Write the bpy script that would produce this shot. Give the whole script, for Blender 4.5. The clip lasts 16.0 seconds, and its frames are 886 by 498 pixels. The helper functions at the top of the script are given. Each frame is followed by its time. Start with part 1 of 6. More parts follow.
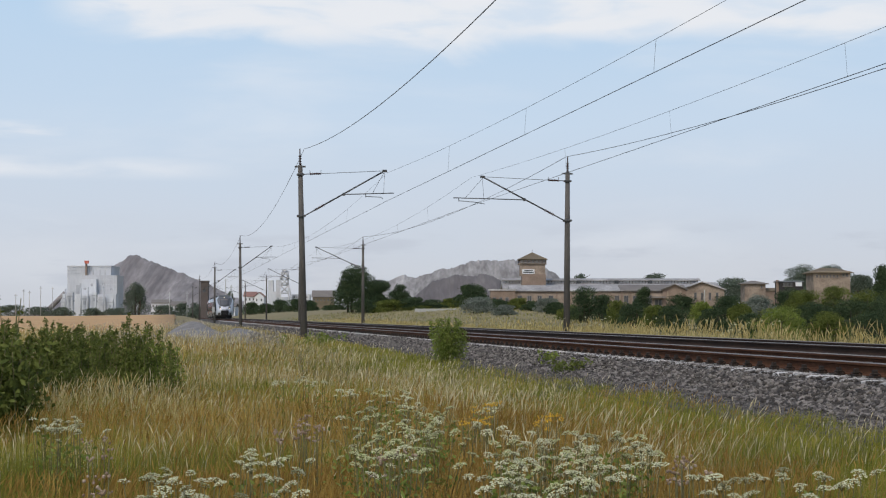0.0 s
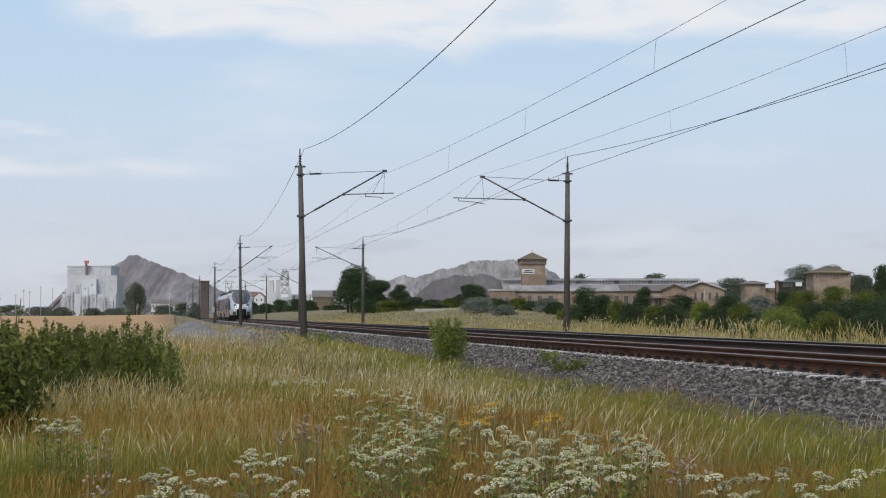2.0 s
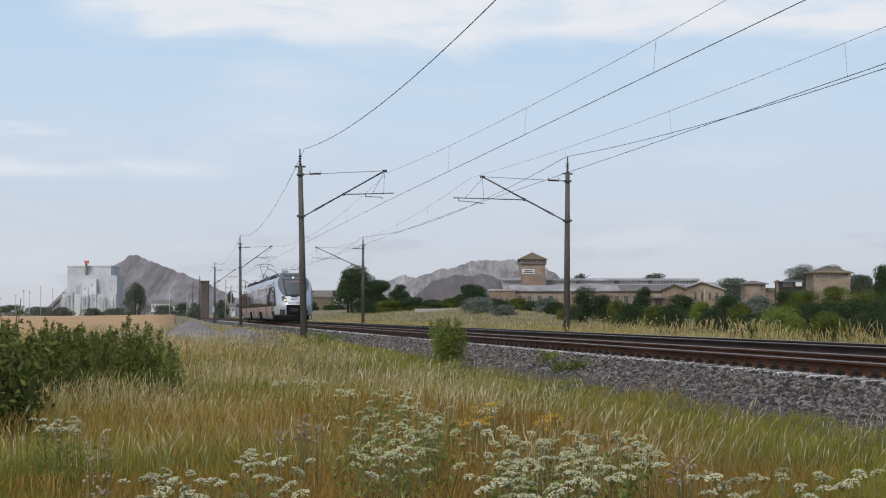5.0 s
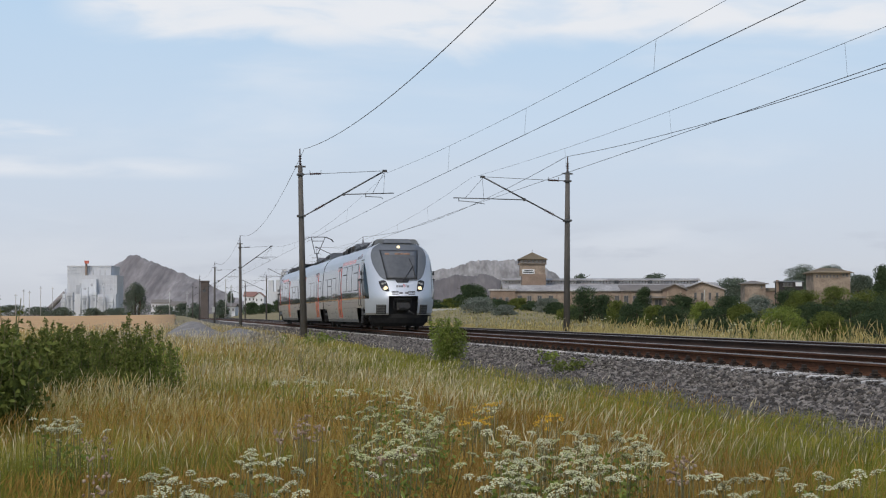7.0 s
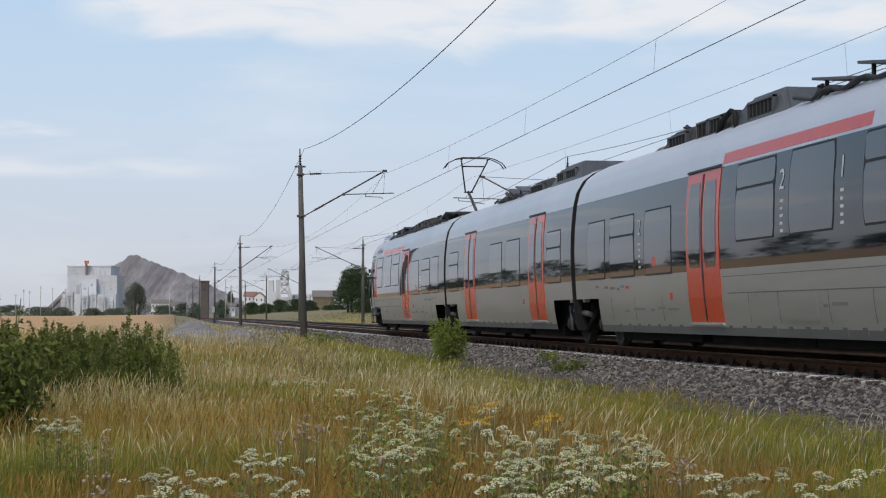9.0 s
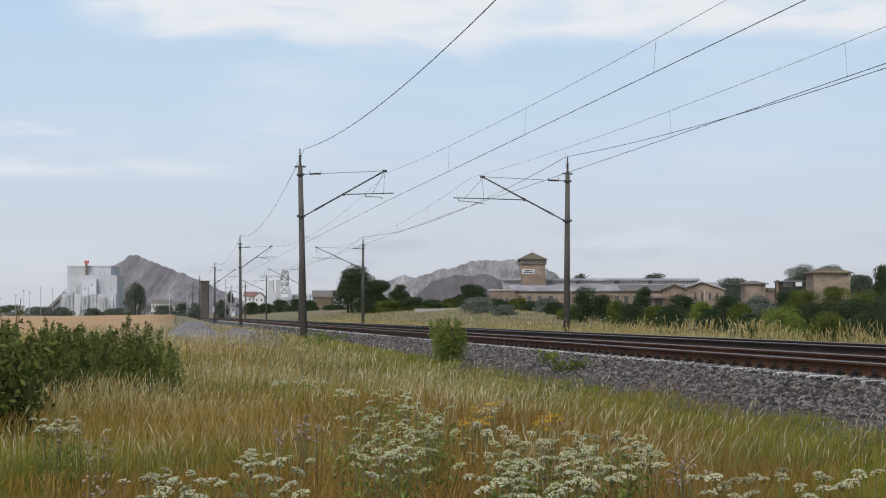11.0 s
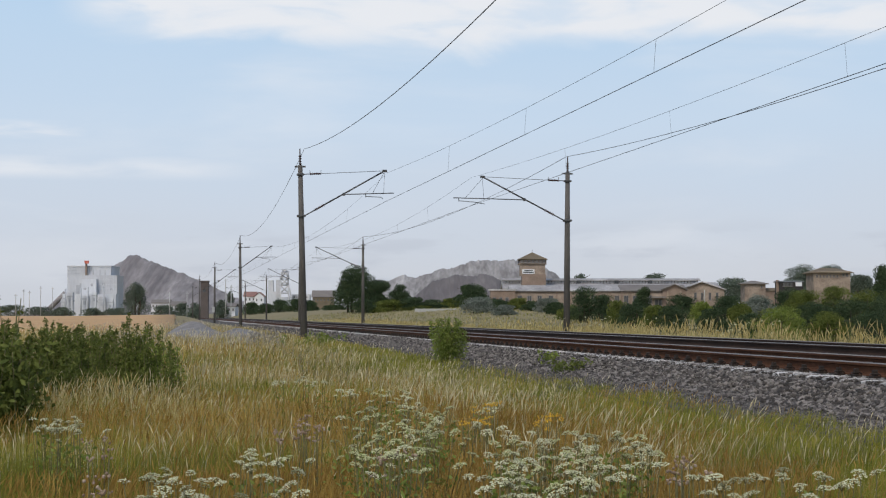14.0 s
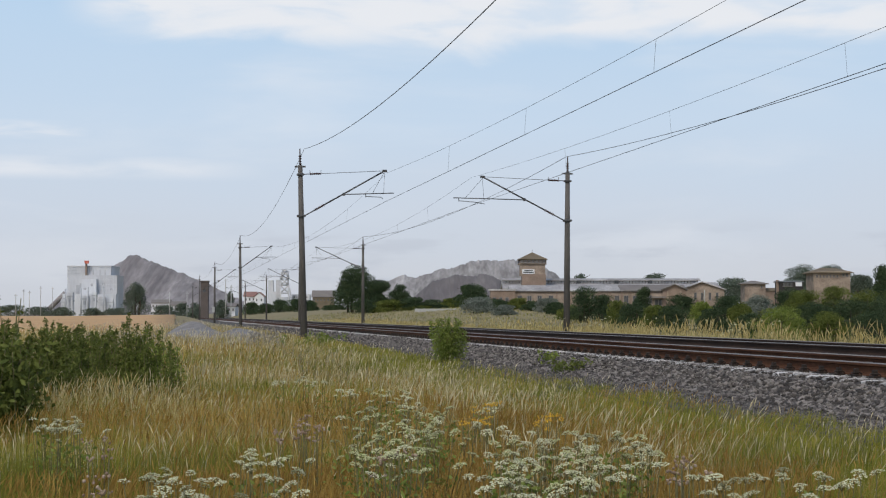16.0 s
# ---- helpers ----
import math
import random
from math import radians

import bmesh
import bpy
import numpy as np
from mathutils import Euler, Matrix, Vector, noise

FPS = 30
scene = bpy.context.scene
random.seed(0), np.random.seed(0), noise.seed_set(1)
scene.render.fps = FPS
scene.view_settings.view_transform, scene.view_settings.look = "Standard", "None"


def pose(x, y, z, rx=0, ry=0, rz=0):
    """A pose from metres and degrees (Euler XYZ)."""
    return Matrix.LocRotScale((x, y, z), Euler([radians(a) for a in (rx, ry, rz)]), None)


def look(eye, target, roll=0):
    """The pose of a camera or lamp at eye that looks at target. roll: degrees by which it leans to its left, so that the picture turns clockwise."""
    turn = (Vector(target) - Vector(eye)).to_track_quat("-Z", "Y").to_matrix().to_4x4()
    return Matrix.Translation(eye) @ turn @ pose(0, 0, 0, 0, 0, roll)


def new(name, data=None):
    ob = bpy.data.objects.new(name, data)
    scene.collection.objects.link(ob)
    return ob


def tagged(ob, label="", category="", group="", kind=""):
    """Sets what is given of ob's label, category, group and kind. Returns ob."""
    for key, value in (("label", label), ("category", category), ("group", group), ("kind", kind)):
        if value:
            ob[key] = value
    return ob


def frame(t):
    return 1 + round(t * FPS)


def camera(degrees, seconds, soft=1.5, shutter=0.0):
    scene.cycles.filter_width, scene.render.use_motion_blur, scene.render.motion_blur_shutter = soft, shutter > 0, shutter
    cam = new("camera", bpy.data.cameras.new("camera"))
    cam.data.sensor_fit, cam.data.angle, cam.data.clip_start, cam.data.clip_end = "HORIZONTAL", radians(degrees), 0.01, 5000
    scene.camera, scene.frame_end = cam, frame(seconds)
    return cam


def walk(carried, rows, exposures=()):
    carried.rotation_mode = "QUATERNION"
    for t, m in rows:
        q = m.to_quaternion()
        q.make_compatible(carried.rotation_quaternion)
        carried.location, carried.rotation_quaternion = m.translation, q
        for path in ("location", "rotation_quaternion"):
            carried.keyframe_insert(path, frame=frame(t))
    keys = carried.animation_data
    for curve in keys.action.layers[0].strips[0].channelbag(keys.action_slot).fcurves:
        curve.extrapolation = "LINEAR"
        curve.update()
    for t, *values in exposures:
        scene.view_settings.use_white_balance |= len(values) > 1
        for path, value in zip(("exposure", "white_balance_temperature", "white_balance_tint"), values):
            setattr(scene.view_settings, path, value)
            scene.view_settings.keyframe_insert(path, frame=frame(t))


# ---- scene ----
cam = camera(28.84, 16.0, soft=1.15, shutter=0.0)
EYE = pose(0, 0, 0.60, 92.206, 0, -9.23)
walk(cam, [(0.0, EYE), (16.0, EYE)], exposures=[(0.0, 0.0), (16.0, 0.0)])

# world: hazy summer sky with a soft high sun
world = bpy.data.worlds.new("sky")
scene.world = world
world.use_nodes = True
wn, wl = world.node_tree.nodes, world.node_tree.links
bg = wn["Background"]
sky = wn.new("ShaderNodeTexSky")
sky.sky_type = "NISHITA"
sky.sun_disc = False
SUN_EL, SUN_ROT = radians(46), radians(-150)
sky.sun_elevation, sky.sun_rotation = SUN_EL, SUN_ROT
sky.air_density, sky.dust_density, sky.ozone_density = 1.0, 2.0, 2.0
wl.new(sky.outputs["Color"], bg.inputs["Color"])
bg.inputs["Strength"].default_value = 0.13

sun_data = bpy.data.lights.new("sun", "SUN")
sun_data.energy, sun_data.angle, sun_data.color = 1.5, radians(10), (1.0, 0.94, 0.86)
sun = new("sun", sun_data)
sdir = Vector((math.sin(SUN_ROT) * math.cos(SUN_EL), math.cos(SUN_ROT) * math.cos(SUN_EL), math.sin(SUN_EL)))
sun.matrix_world = look(sdir * 50, (0, 0, 0))


# ---- materials ----
def nodes_of(name):
    m = bpy.data.materials.new(name)
    m.use_nodes = True
    return m, m.node_tree.nodes, m.node_tree.links, m.node_tree.nodes["Principled BSDF"]


def mat(name, stops, scale=4.0, rough=0.7, metal=0.0, bump=0.2, detail=6.0, fine=8.0, stretch=(1, 1, 1),
        island=0.0, piece=0.0, rough_var=0.1, bump_dist=0.02, spec=0.5, coord="Object", trans=0.0):
    """Procedural surface: stops are colours along a noise ramp, with a second finer noise over it."""
    m, n, l, b = nodes_of(name)
    tc = n.new("ShaderNodeTexCoord")
    mp = n.new("ShaderNodeMapping")
    mp.inputs["Scale"].default_value = stretch
    l.new(tc.outputs[coord], mp.inputs["Vector"])
    a = n.new("ShaderNodeTexNoise")
    a.inputs["Scale"].default_value, a.inputs["Detail"].default_value = scale, detail
    c = n.new("ShaderNodeTexNoise")
    c.inputs["Scale"].default_value, c.inputs["Detail"].default_value = scale * fine, 4.0
    for t in (a, c):
        l.new(mp.outputs["Vector"], t.inputs["Vector"])
    mix = n.new("ShaderNodeMath")
    mix.operation = "MULTIPLY_ADD"
    mix.inputs[1].default_value = 0.4
    l.new(c.outputs["Fac"], mix.inputs[0])
    sc = n.new("ShaderNodeMath")
    sc.operation = "MULTIPLY"
    sc.inputs[1].default_value = 0.6
    l.new(a.outputs["Fac"], sc.inputs[0])
    l.new(sc.outputs[0], mix.inputs[2])
    fac = mix.outputs[0]
    for amount, node, out in ((island, "ShaderNodeNewGeometry", "Random Per Island"), (piece, "ShaderNodeObjectInfo", "Random")):
        if amount:
            g = n.new(node)
            ad = n.new("ShaderNodeMath")
            ad.operation = "MULTIPLY_ADD"
            ad.inputs[1].default_value = amount
            l.new(g.outputs[out], ad.inputs[0])
            sh = n.new("ShaderNodeMath")
            sh.operation = "SUBTRACT"
            sh.inputs[1].default_value = amount / 2
            l.new(fac, sh.inputs[0])
            l.new(sh.outputs[0], ad.inputs[2])
            fac = ad.outputs[0]
    r = n.new("ShaderNodeValToRGB")
    els = r.color_ramp.elements
    lo, hi = 0.3, 0.7
    while len(els) < len(stops):
        els.new(0.5)
    for i, s in enumerate(stops):
        els[i].position = lo + (hi - lo) * i / max(1, len(stops) - 1)
        els[i].color = (*s, 1)
    l.new(fac, r.inputs["Fac"])
    l.new(r.outputs["Color"], b.inputs["Base Color"])
    b.inputs["Metallic"].default_value = metal
    b.inputs["Specular IOR Level"].default_value = spec
    rr = n.new("ShaderNodeMapRange")
    rr.inputs["To Min"].default_value, rr.inputs["To Max"].default_value = max(0.02, rough - rough_var), min(1, rough + rough_var)
    l.new(c.outputs["Fac"], rr.inputs["Value"])
    l.new(rr.outputs["Result"], b.inputs["Roughness"])
    if bump:
        bp = n.new("ShaderNodeBump")
        bp.inputs["Strength"].default_value, bp.inputs["Distance"].default_value = bump, bump_dist
        l.new(fac if not (island or piece) else mix.outputs[0], bp.inputs["Height"])
        l.new(bp.outputs["Normal"], b.inputs["Normal"])
    if trans:
        tr = n.new("ShaderNodeBsdfTranslucent")
        l.new(r.outputs["Color"], tr.inputs["Color"])
        mx = n.new("ShaderNodeMixShader")
        mx.inputs[0].default_value = trans
        l.new(b.outputs[0], mx.inputs[1])
        l.new(tr.outputs[0], mx.inputs[2])
        l.new(mx.outputs[0], n["Material Output"].inputs["Surface"])
    return m


M_ground = mat("soil_and_stubble", [(.13, .115, .05), (.22, .185, .085), (.33, .27, .135)], .35, .95, bump=.5, fine=30, bump_dist=.05)
M_field = mat("ripe_grain", [(.46, .275, .12), (.53, .33, .15), (.59, .385, .185)], .06, .95, bump=.6, fine=60, bump_dist=.2)
M_bed = mat("ballast_base", [(.035, .032, .028), (.07, .063, .056), (.13, .118, .105)], 3, .95, bump=1, fine=7, bump_dist=.05)
M_stone = mat("ballast_stone", [(.038, .033, .029), (.080, .071, .063), (.132, .118, .105), (.24, .218, .195)], 9, .9, bump=.4, island=.55, bump_dist=.01)
M_rust = mat("rusty_rail_steel", [(.045, .022, .014), (.092, .043, .024), (.14, .068, .039)], 2.5, .95, bump=.3, fine=14, stretch=(1, .25, 1), bump_dist=.004, rough_var=.04, spec=.12)
# darker brown than the near track's rails, used on the far track
M_rust_dark = mat("darker_brown_rail_steel", [(.018, .012, .010), (.036, .023, .017), (.06, .036, .026)], 2.5, .9, bump=.3, fine=14, stretch=(1, .25, 1), bump_dist=.004, rough_var=.05, spec=.15)
M_railtop = mat("worn_rail_head", [(.24, .205, .18), (.34, .30, .27)], 4, .5, metal=.6, bump=.05, stretch=(6, .1, 1))
M_sleeper = mat("pale_concrete_sleeper", [(.34, .325, .30), (.46, .445, .42), (.58, .565, .54)], 6, .9, piece=.5, bump=.3, bump_dist=.006)
M_clip = mat("dark_rail_clip", [(.02, .016, .013), (.05, .035, .025)], 20, .7, metal=.4)
M_pole = mat("weathered_spun_concrete", [(.052, .048, .043), (.092, .085, .076), (.14, .131, .118)], 1.2, .9, bump=.3, fine=16, stretch=(3, 3, .5), bump_dist=.006)
M_steel = mat("galvanised_dark_steel", [(.05, .05, .052), (.1, .1, .1), (.15, .148, .143)], 8, .55, metal=.7)
M_insul = mat("brown_glazed_insulator", [(.03, .014, .012), (.06, .03, .025)], 12, .25)
M_wire = mat("oxidised_copper_wire", [(.035, .03, .028), (.07, .062, .055)], 10, .6, metal=.5)
M_box = mat("grey_cabinet_paint", [(.33, .34, .32), (.42, .42, .4)], 3, .6)


# ---- builders ----
def part(name, bm, material, parent=None, label=""):
    me = bpy.data.meshes.new(name)
    bm.normal_update()
    bm.to_mesh(me)
    bm.free()
    for m in (material if isinstance(material, (list, tuple)) else [material]):
        me.materials.append(m)
    ob = new(name, me)
    if parent:
        ob.parent = parent
    return tagged(ob, label)


def mesh_ob(name, v, f, material, parent=None, label="", smooth=False):
    me = bpy.data.meshes.new(name)
    me.from_pydata([tuple(map(float, p)) for p in v], [], f)
    for m in (material if isinstance(material, (list, tuple)) else [material]):
        me.materials.append(m)
    if smooth:
        me.polygons.foreach_set("use_smooth", [True] * len(me.polygons))
    ob = new(name, me)
    if parent:
        ob.parent = parent
    return tagged(ob, label)


def quick(name, v, f, material, parent=None):
    """A large mesh from arrays: v (n, 3), f (m, 3 or 4)."""
    me = bpy.data.meshes.new(name)
    k = f.shape[1]
    me.vertices.add(len(v))
    me.vertices.foreach_set("co", np.ascontiguousarray(v, np.float32).ravel())
    me.loops.add(f.size)
    me.loops.foreach_set("vertex_index", np.ascontiguousarray(f, np.int32).ravel())
    me.polygons.add(len(f))
    me.polygons.foreach_set("loop_start", np.arange(0, f.size, k, dtype=np.int32))
    me.polygons.foreach_set("loop_total", np.full(len(f), k, np.int32))
    me.update(calc_edges=True)
    me.materials.append(material)
    ob = new(name, me)
    if parent:
        ob.parent = parent
    return ob


def empty(name, m=None):
    ob = new(name)
    if m is not None:
        ob.matrix_basis = m
    return ob


def box(bm, x0, x1, y0, y1, z0, z1, bevel=0.0, m=None, mi=0):
    r = bmesh.ops.create_cube(bm, size=1.0)
    vs = r["verts"]
    for v in vs:
        v.co = Vector(((x0 + x1) / 2 + v.co.x * (x1 - x0), (y0 + y1) / 2 + v.co.y * (y1 - y0), (z0 + z1) / 2 + v.co.z * (z1 - z0)))
    if m is not None:
        bmesh.ops.transform(bm, matrix=m, verts=vs)
    faces = list({f for v in vs for f in v.link_faces})
    for f in faces:
        f.material_index = mi
    if bevel:
        bmesh.ops.bevel(bm, geom=list({e for v in vs for e in v.link_edges}), offset=bevel, segments=2, affect="EDGES", profile=.6)
    return vs


def boxed(name, dims, material, parent=None, label="", bevel=0.0, m=None):
    bm = bmesh.new()
    box(bm, *dims, bevel=bevel, m=m)
    return part(name, bm, material, parent, label)


def tube(bm, pts, r, sides=6, caps=True, radii=None):
    pts = [Vector(p) for p in pts]
    rings = []
    for i, p in enumerate(pts):
        d = (pts[min(i + 1, len(pts) - 1)] - pts[max(i - 1, 0)]).normalized()
        up = Vector((0, 0, 1)) if abs(d.z) < .95 else Vector((1, 0, 0))
        a = d.cross(up).normalized()
        b = a.cross(d)
        rad = radii[i] if radii else r
        rings.append([bm.verts.new(p + (a * math.cos(2 * math.pi * k / sides) + b * math.sin(2 * math.pi * k / sides)) * rad) for k in range(sides)])
    for q, s in zip(rings, rings[1:]):
        for k in range(sides):
            f = bm.faces.new((q[k], q[(k + 1) % sides], s[(k + 1) % sides], s[k]))
            f.smooth = True
    if caps:
        bm.faces.new(rings[0][::-1])
        bm.faces.new(rings[-1])


def tubed(name, paths, r, material, parent=None, label="", sides=6):
    bm = bmesh.new()
    for p in paths:
        tube(bm, p, r, sides)
    return part(name, bm, material, parent, label)


def lathe(bm, prof, m=None, sides=12):
    """Profile of (radius, z) turned round z."""
    rings = [[bm.verts.new((r * math.cos(2 * math.pi * k / sides), r * math.sin(2 * math.pi * k / sides), z)) for k in range(sides)] for r, z in prof]
    for q, s in zip(rings, rings[1:]):
        for k in range(sides):
            f = bm.faces.new((q[k], q[(k + 1) % sides], s[(k + 1) % sides], s[k]))
            f.smooth = True
    bm.faces.new(rings[0][::-1])
    bm.faces.new(rings[-1])
    if m is not None:
        bmesh.ops.transform(bm, matrix=m, verts=[v for r in rings for v in r])


# ---- ground ----
XC, XF = 9.66, 14.1       # centre lines of the near and the far track
RAIL = .7525              # rail head centre from the centre line


def smooth(a, b, t):
    t = min(1, max(0, (t - a) / (b - a)))
    return t * t * (3 - 2 * t)


def ground_z(x, y):
    """Height of the land: a shallow embankment under the tracks, gentle swells beside it."""
    toe = smooth(4.4, 7.0, x) * (1 - smooth(18.5, 22.0, x))
    z = -.98 + .42 * toe
    z += .10 * noise.noise((x * .11, y * .06, 3)) * (1 - toe)
    z += 1.0 * smooth(110, 420, y) * (1 - toe) * (1 - smooth(700, 2500, y) * .3)
    z += 1.75 * smooth(18, 55, x) * smooth(40, 220, y)
    z += .85 * smooth(90, 230, y) * smooth(14, 30, x) * (1 - smooth(.18, .28, x / max(y, 1)))
    z += .45 * smooth(35, 60, y) * (1 - smooth(5.0, 7.5, x)) * smooth(-30, 2, x)
    return z


def grid_lines(a, b, first, grow):
    out, p, s = [a], a, first
    while p < b:
        p += s
        s *= grow
        out.append(min(p, b))
    return out


xs = sorted({-round(v, 3) for v in grid_lines(-4.0, 2400, 1.2, 1.13)} | {round(v, 3) for v in np.arange(4, 20, .6)} | {round(v, 3) for v in grid_lines(20, 2400, 1.2, 1.13)} | {0.0, 1.0, 2.0, 3.0, -1.0, -2.0, -3.0})
ys = sorted({-v for v in grid_lines(0, 600, 4, 1.3)} | set(grid_lines(0, 4800, 1.2, 1.035)))
gv = [(x, y, ground_z(x, y)) for y in ys for x in xs]
nx = len(xs)
gf = [(j * nx + i, j * nx + i + 1, (j + 1) * nx + i + 1, (j + 1) * nx + i) for j in range(len(ys) - 1) for i in range(nx - 1)]
ground = mesh_ob("ground", gv, gf, M_ground, smooth=True)
tagged(ground, "dry rough grassland soil beside the railway line", "ground", kind="structure")

# ---- ballast bed ----
Y0, Y1 = -120.0, 430.0
BED = [(6.2, -.85), (6.5, -.575), (6.8, -.545), (7.4, -.515), (7.75, -.47), (8.12, -.275), (8.36, -.235), (8.5, -.225), (11.0, -.215), (11.5, -.27), (12.2, -.27), (12.55, -.205), (15.35, -.225), (15.6, -.28), (16.3, -.52), (16.9, -1.0)]
bm = bmesh.new()
rows = [[bm.verts.new((x, y, z)) for x, z in BED] for y in (Y0, 0, 20, 60, 150, Y1)]
for a, b in zip(rows, rows[1:]):
    for k in range(len(BED) - 1):
        bm.faces.new((a[k], a[k + 1], b[k + 1], b[k]))
ballast = part("ballast_bed", bm, M_bed)
tagged(ballast, "bed of crushed grey-brown ballast under two tracks", "track bed", kind="structure")

# ---- tracks ----
PROFILE = [(-.075, -.172), (.075, -.172), (.075, -.160), (.02, -.140), (.0085, -.12), (.0085, -.055), (.036, -.040), (.036, -.012), (.024, 0), (-.024, 0), (-.036, -.012), (-.036, -.040), (-.0085, -.055), (-.0085, -.12), (-.02, -.140), (-.075, -.160)]


def rail(x, parent, steel):
    bm = bmesh.new()
    ra = [bm.verts.new((x + a, Y0, c)) for a, c in PROFILE]
    rb = [bm.verts.new((x + a, Y1, c)) for a, c in PROFILE]
    n = len(PROFILE)
    for k in range(n):
        f = bm.faces.new((ra[k], ra[(k + 1) % n], rb[(k + 1) % n], rb[k]))
        f.material_index = 1 if k in (8, 9) else 0
    bm.faces.new(ra[::-1]), bm.faces.new(rb)
    return part("rail", bm, [steel, M_railtop], parent, "rust-brown steel rail with a worn head")


def sleeper_bm(bm, m=None):
    pr = [(-.15, -.21), (.15, -.21), (.15, -.07), (.115, 0), (-.115, 0), (-.15, -.07)]
    st = [(-1.3, 0.0), (-1.22, .0), (-.55, 0), (-.3, -.035), (.3, -.035), (.55, 0), (1.22, 0), (1.3, 0)]
    rings = []
    for i, (x, dz) in enumerate(st):
        e = .02 if i in (0, 7) else 0
        rings.append([bm.verts.new((x, a * (1 - e * 3), z + (dz if z > -.1 else 0) - (e if z > -.1 else 0))) for a, z in pr])
    for q, s in zip(rings, rings[1:]):
        for k in range(6):
            bm.faces.new((q[k], s[k], s[(k + 1) % 6], q[(k + 1) % 6]))
    bm.faces.new(rings[0]), bm.faces.new(rings[-1][::-1])
    vs = [v for r in rings for v in r]
    if m is not None:
        bmesh.ops.transform(bm, matrix=m, verts=vs)


SLEEPER_TOP = -.185


def railway_track(xc, near):
    tr = empty("railway_track", pose(xc, 0, 0))
    tagged(tr, "straight railway track on pale concrete sleepers with rusty rails", "railway track", group="tracks of the double line")
    for x in (-RAIL, RAIL):
        rail(x, tr, M_rust if near else M_rust_dark)
    bm = bmesh.new()
    sleeper_bm(bm)
    sl = part("sleeper", bm, M_sleeper, tr)
    bm = bmesh.new()
    box(bm, -.05, .05, -.07, .07, -.002, .03)
    box(bm, -.028, .028, -.032, .032, .028, .105)
    tube(bm, [(.06, -.05, .035), (.02, -.055, .06), (-.05, -.03, .05), (-.05, .03, .05), (.02, .055, .06), (.06, .05, .035)], .009, 4)
    cl = part("rail_fastening", bm, M_clip, sl)
    spots = [(-RAIL - .13, 0), (-RAIL + .13, math.pi), (RAIL - .13, 0), (RAIL + .13, math.pi)]
    cl.location = (spots[0][0], 0, 0)
    y = 16.2
    sl.location = (0, y, SLEEPER_TOP)
    n = 150 if near else 60
    for i in range(1, n):
        o = new("sleeper", sl.data)
        o.parent = tr
        o.location = (random.uniform(-.012, .012), y + .6 * i, SLEEPER_TOP)
        o.rotation_euler = (0, 0, random.uniform(-.008, .008))
        for x, a in spots if near and i < 70 else spots[:1] if near else []:
            c = new("rail_fastening", cl.data)
            c.parent = o
            c.location, c.rotation_euler = (x, 0, 0), (0, 0, a)
    bm = bmesh.new()
    for i in list(range(-60, 0)) + list(range(n, 420)):
        box(bm, -1.3, 1.3, y + .6 * i - .13, y + .6 * i + .13, SLEEPER_TOP - .2, SLEEPER_TOP)
    rest = part("distant_sleepers", bm, M_sleeper, tr)
    tagged(rest, kind="stuff")
    return tr


track_near = railway_track(XC, True)
track_far = railway_track(XF, False)


# ---- overhead line ----
def insulator(bm, a, b, r=.06, discs=5):
    a, b = Vector(a), Vector(b)
    prof = [(.02, 0)]
    L = (b - a).length
    for i in range(discs):
        z = L * (i + .5) / discs
        prof += [(.03, z - L / discs * .35), (r, z - L / discs * .1), (r, z + L / discs * .05), (.03, z + L / discs * .3)]
    prof.append((.02, L))
    lathe(bm, prof, Matrix.Translation(a) @ (b - a).to_track_quat("Z", "Y").to_matrix().to_4x4(), 10)


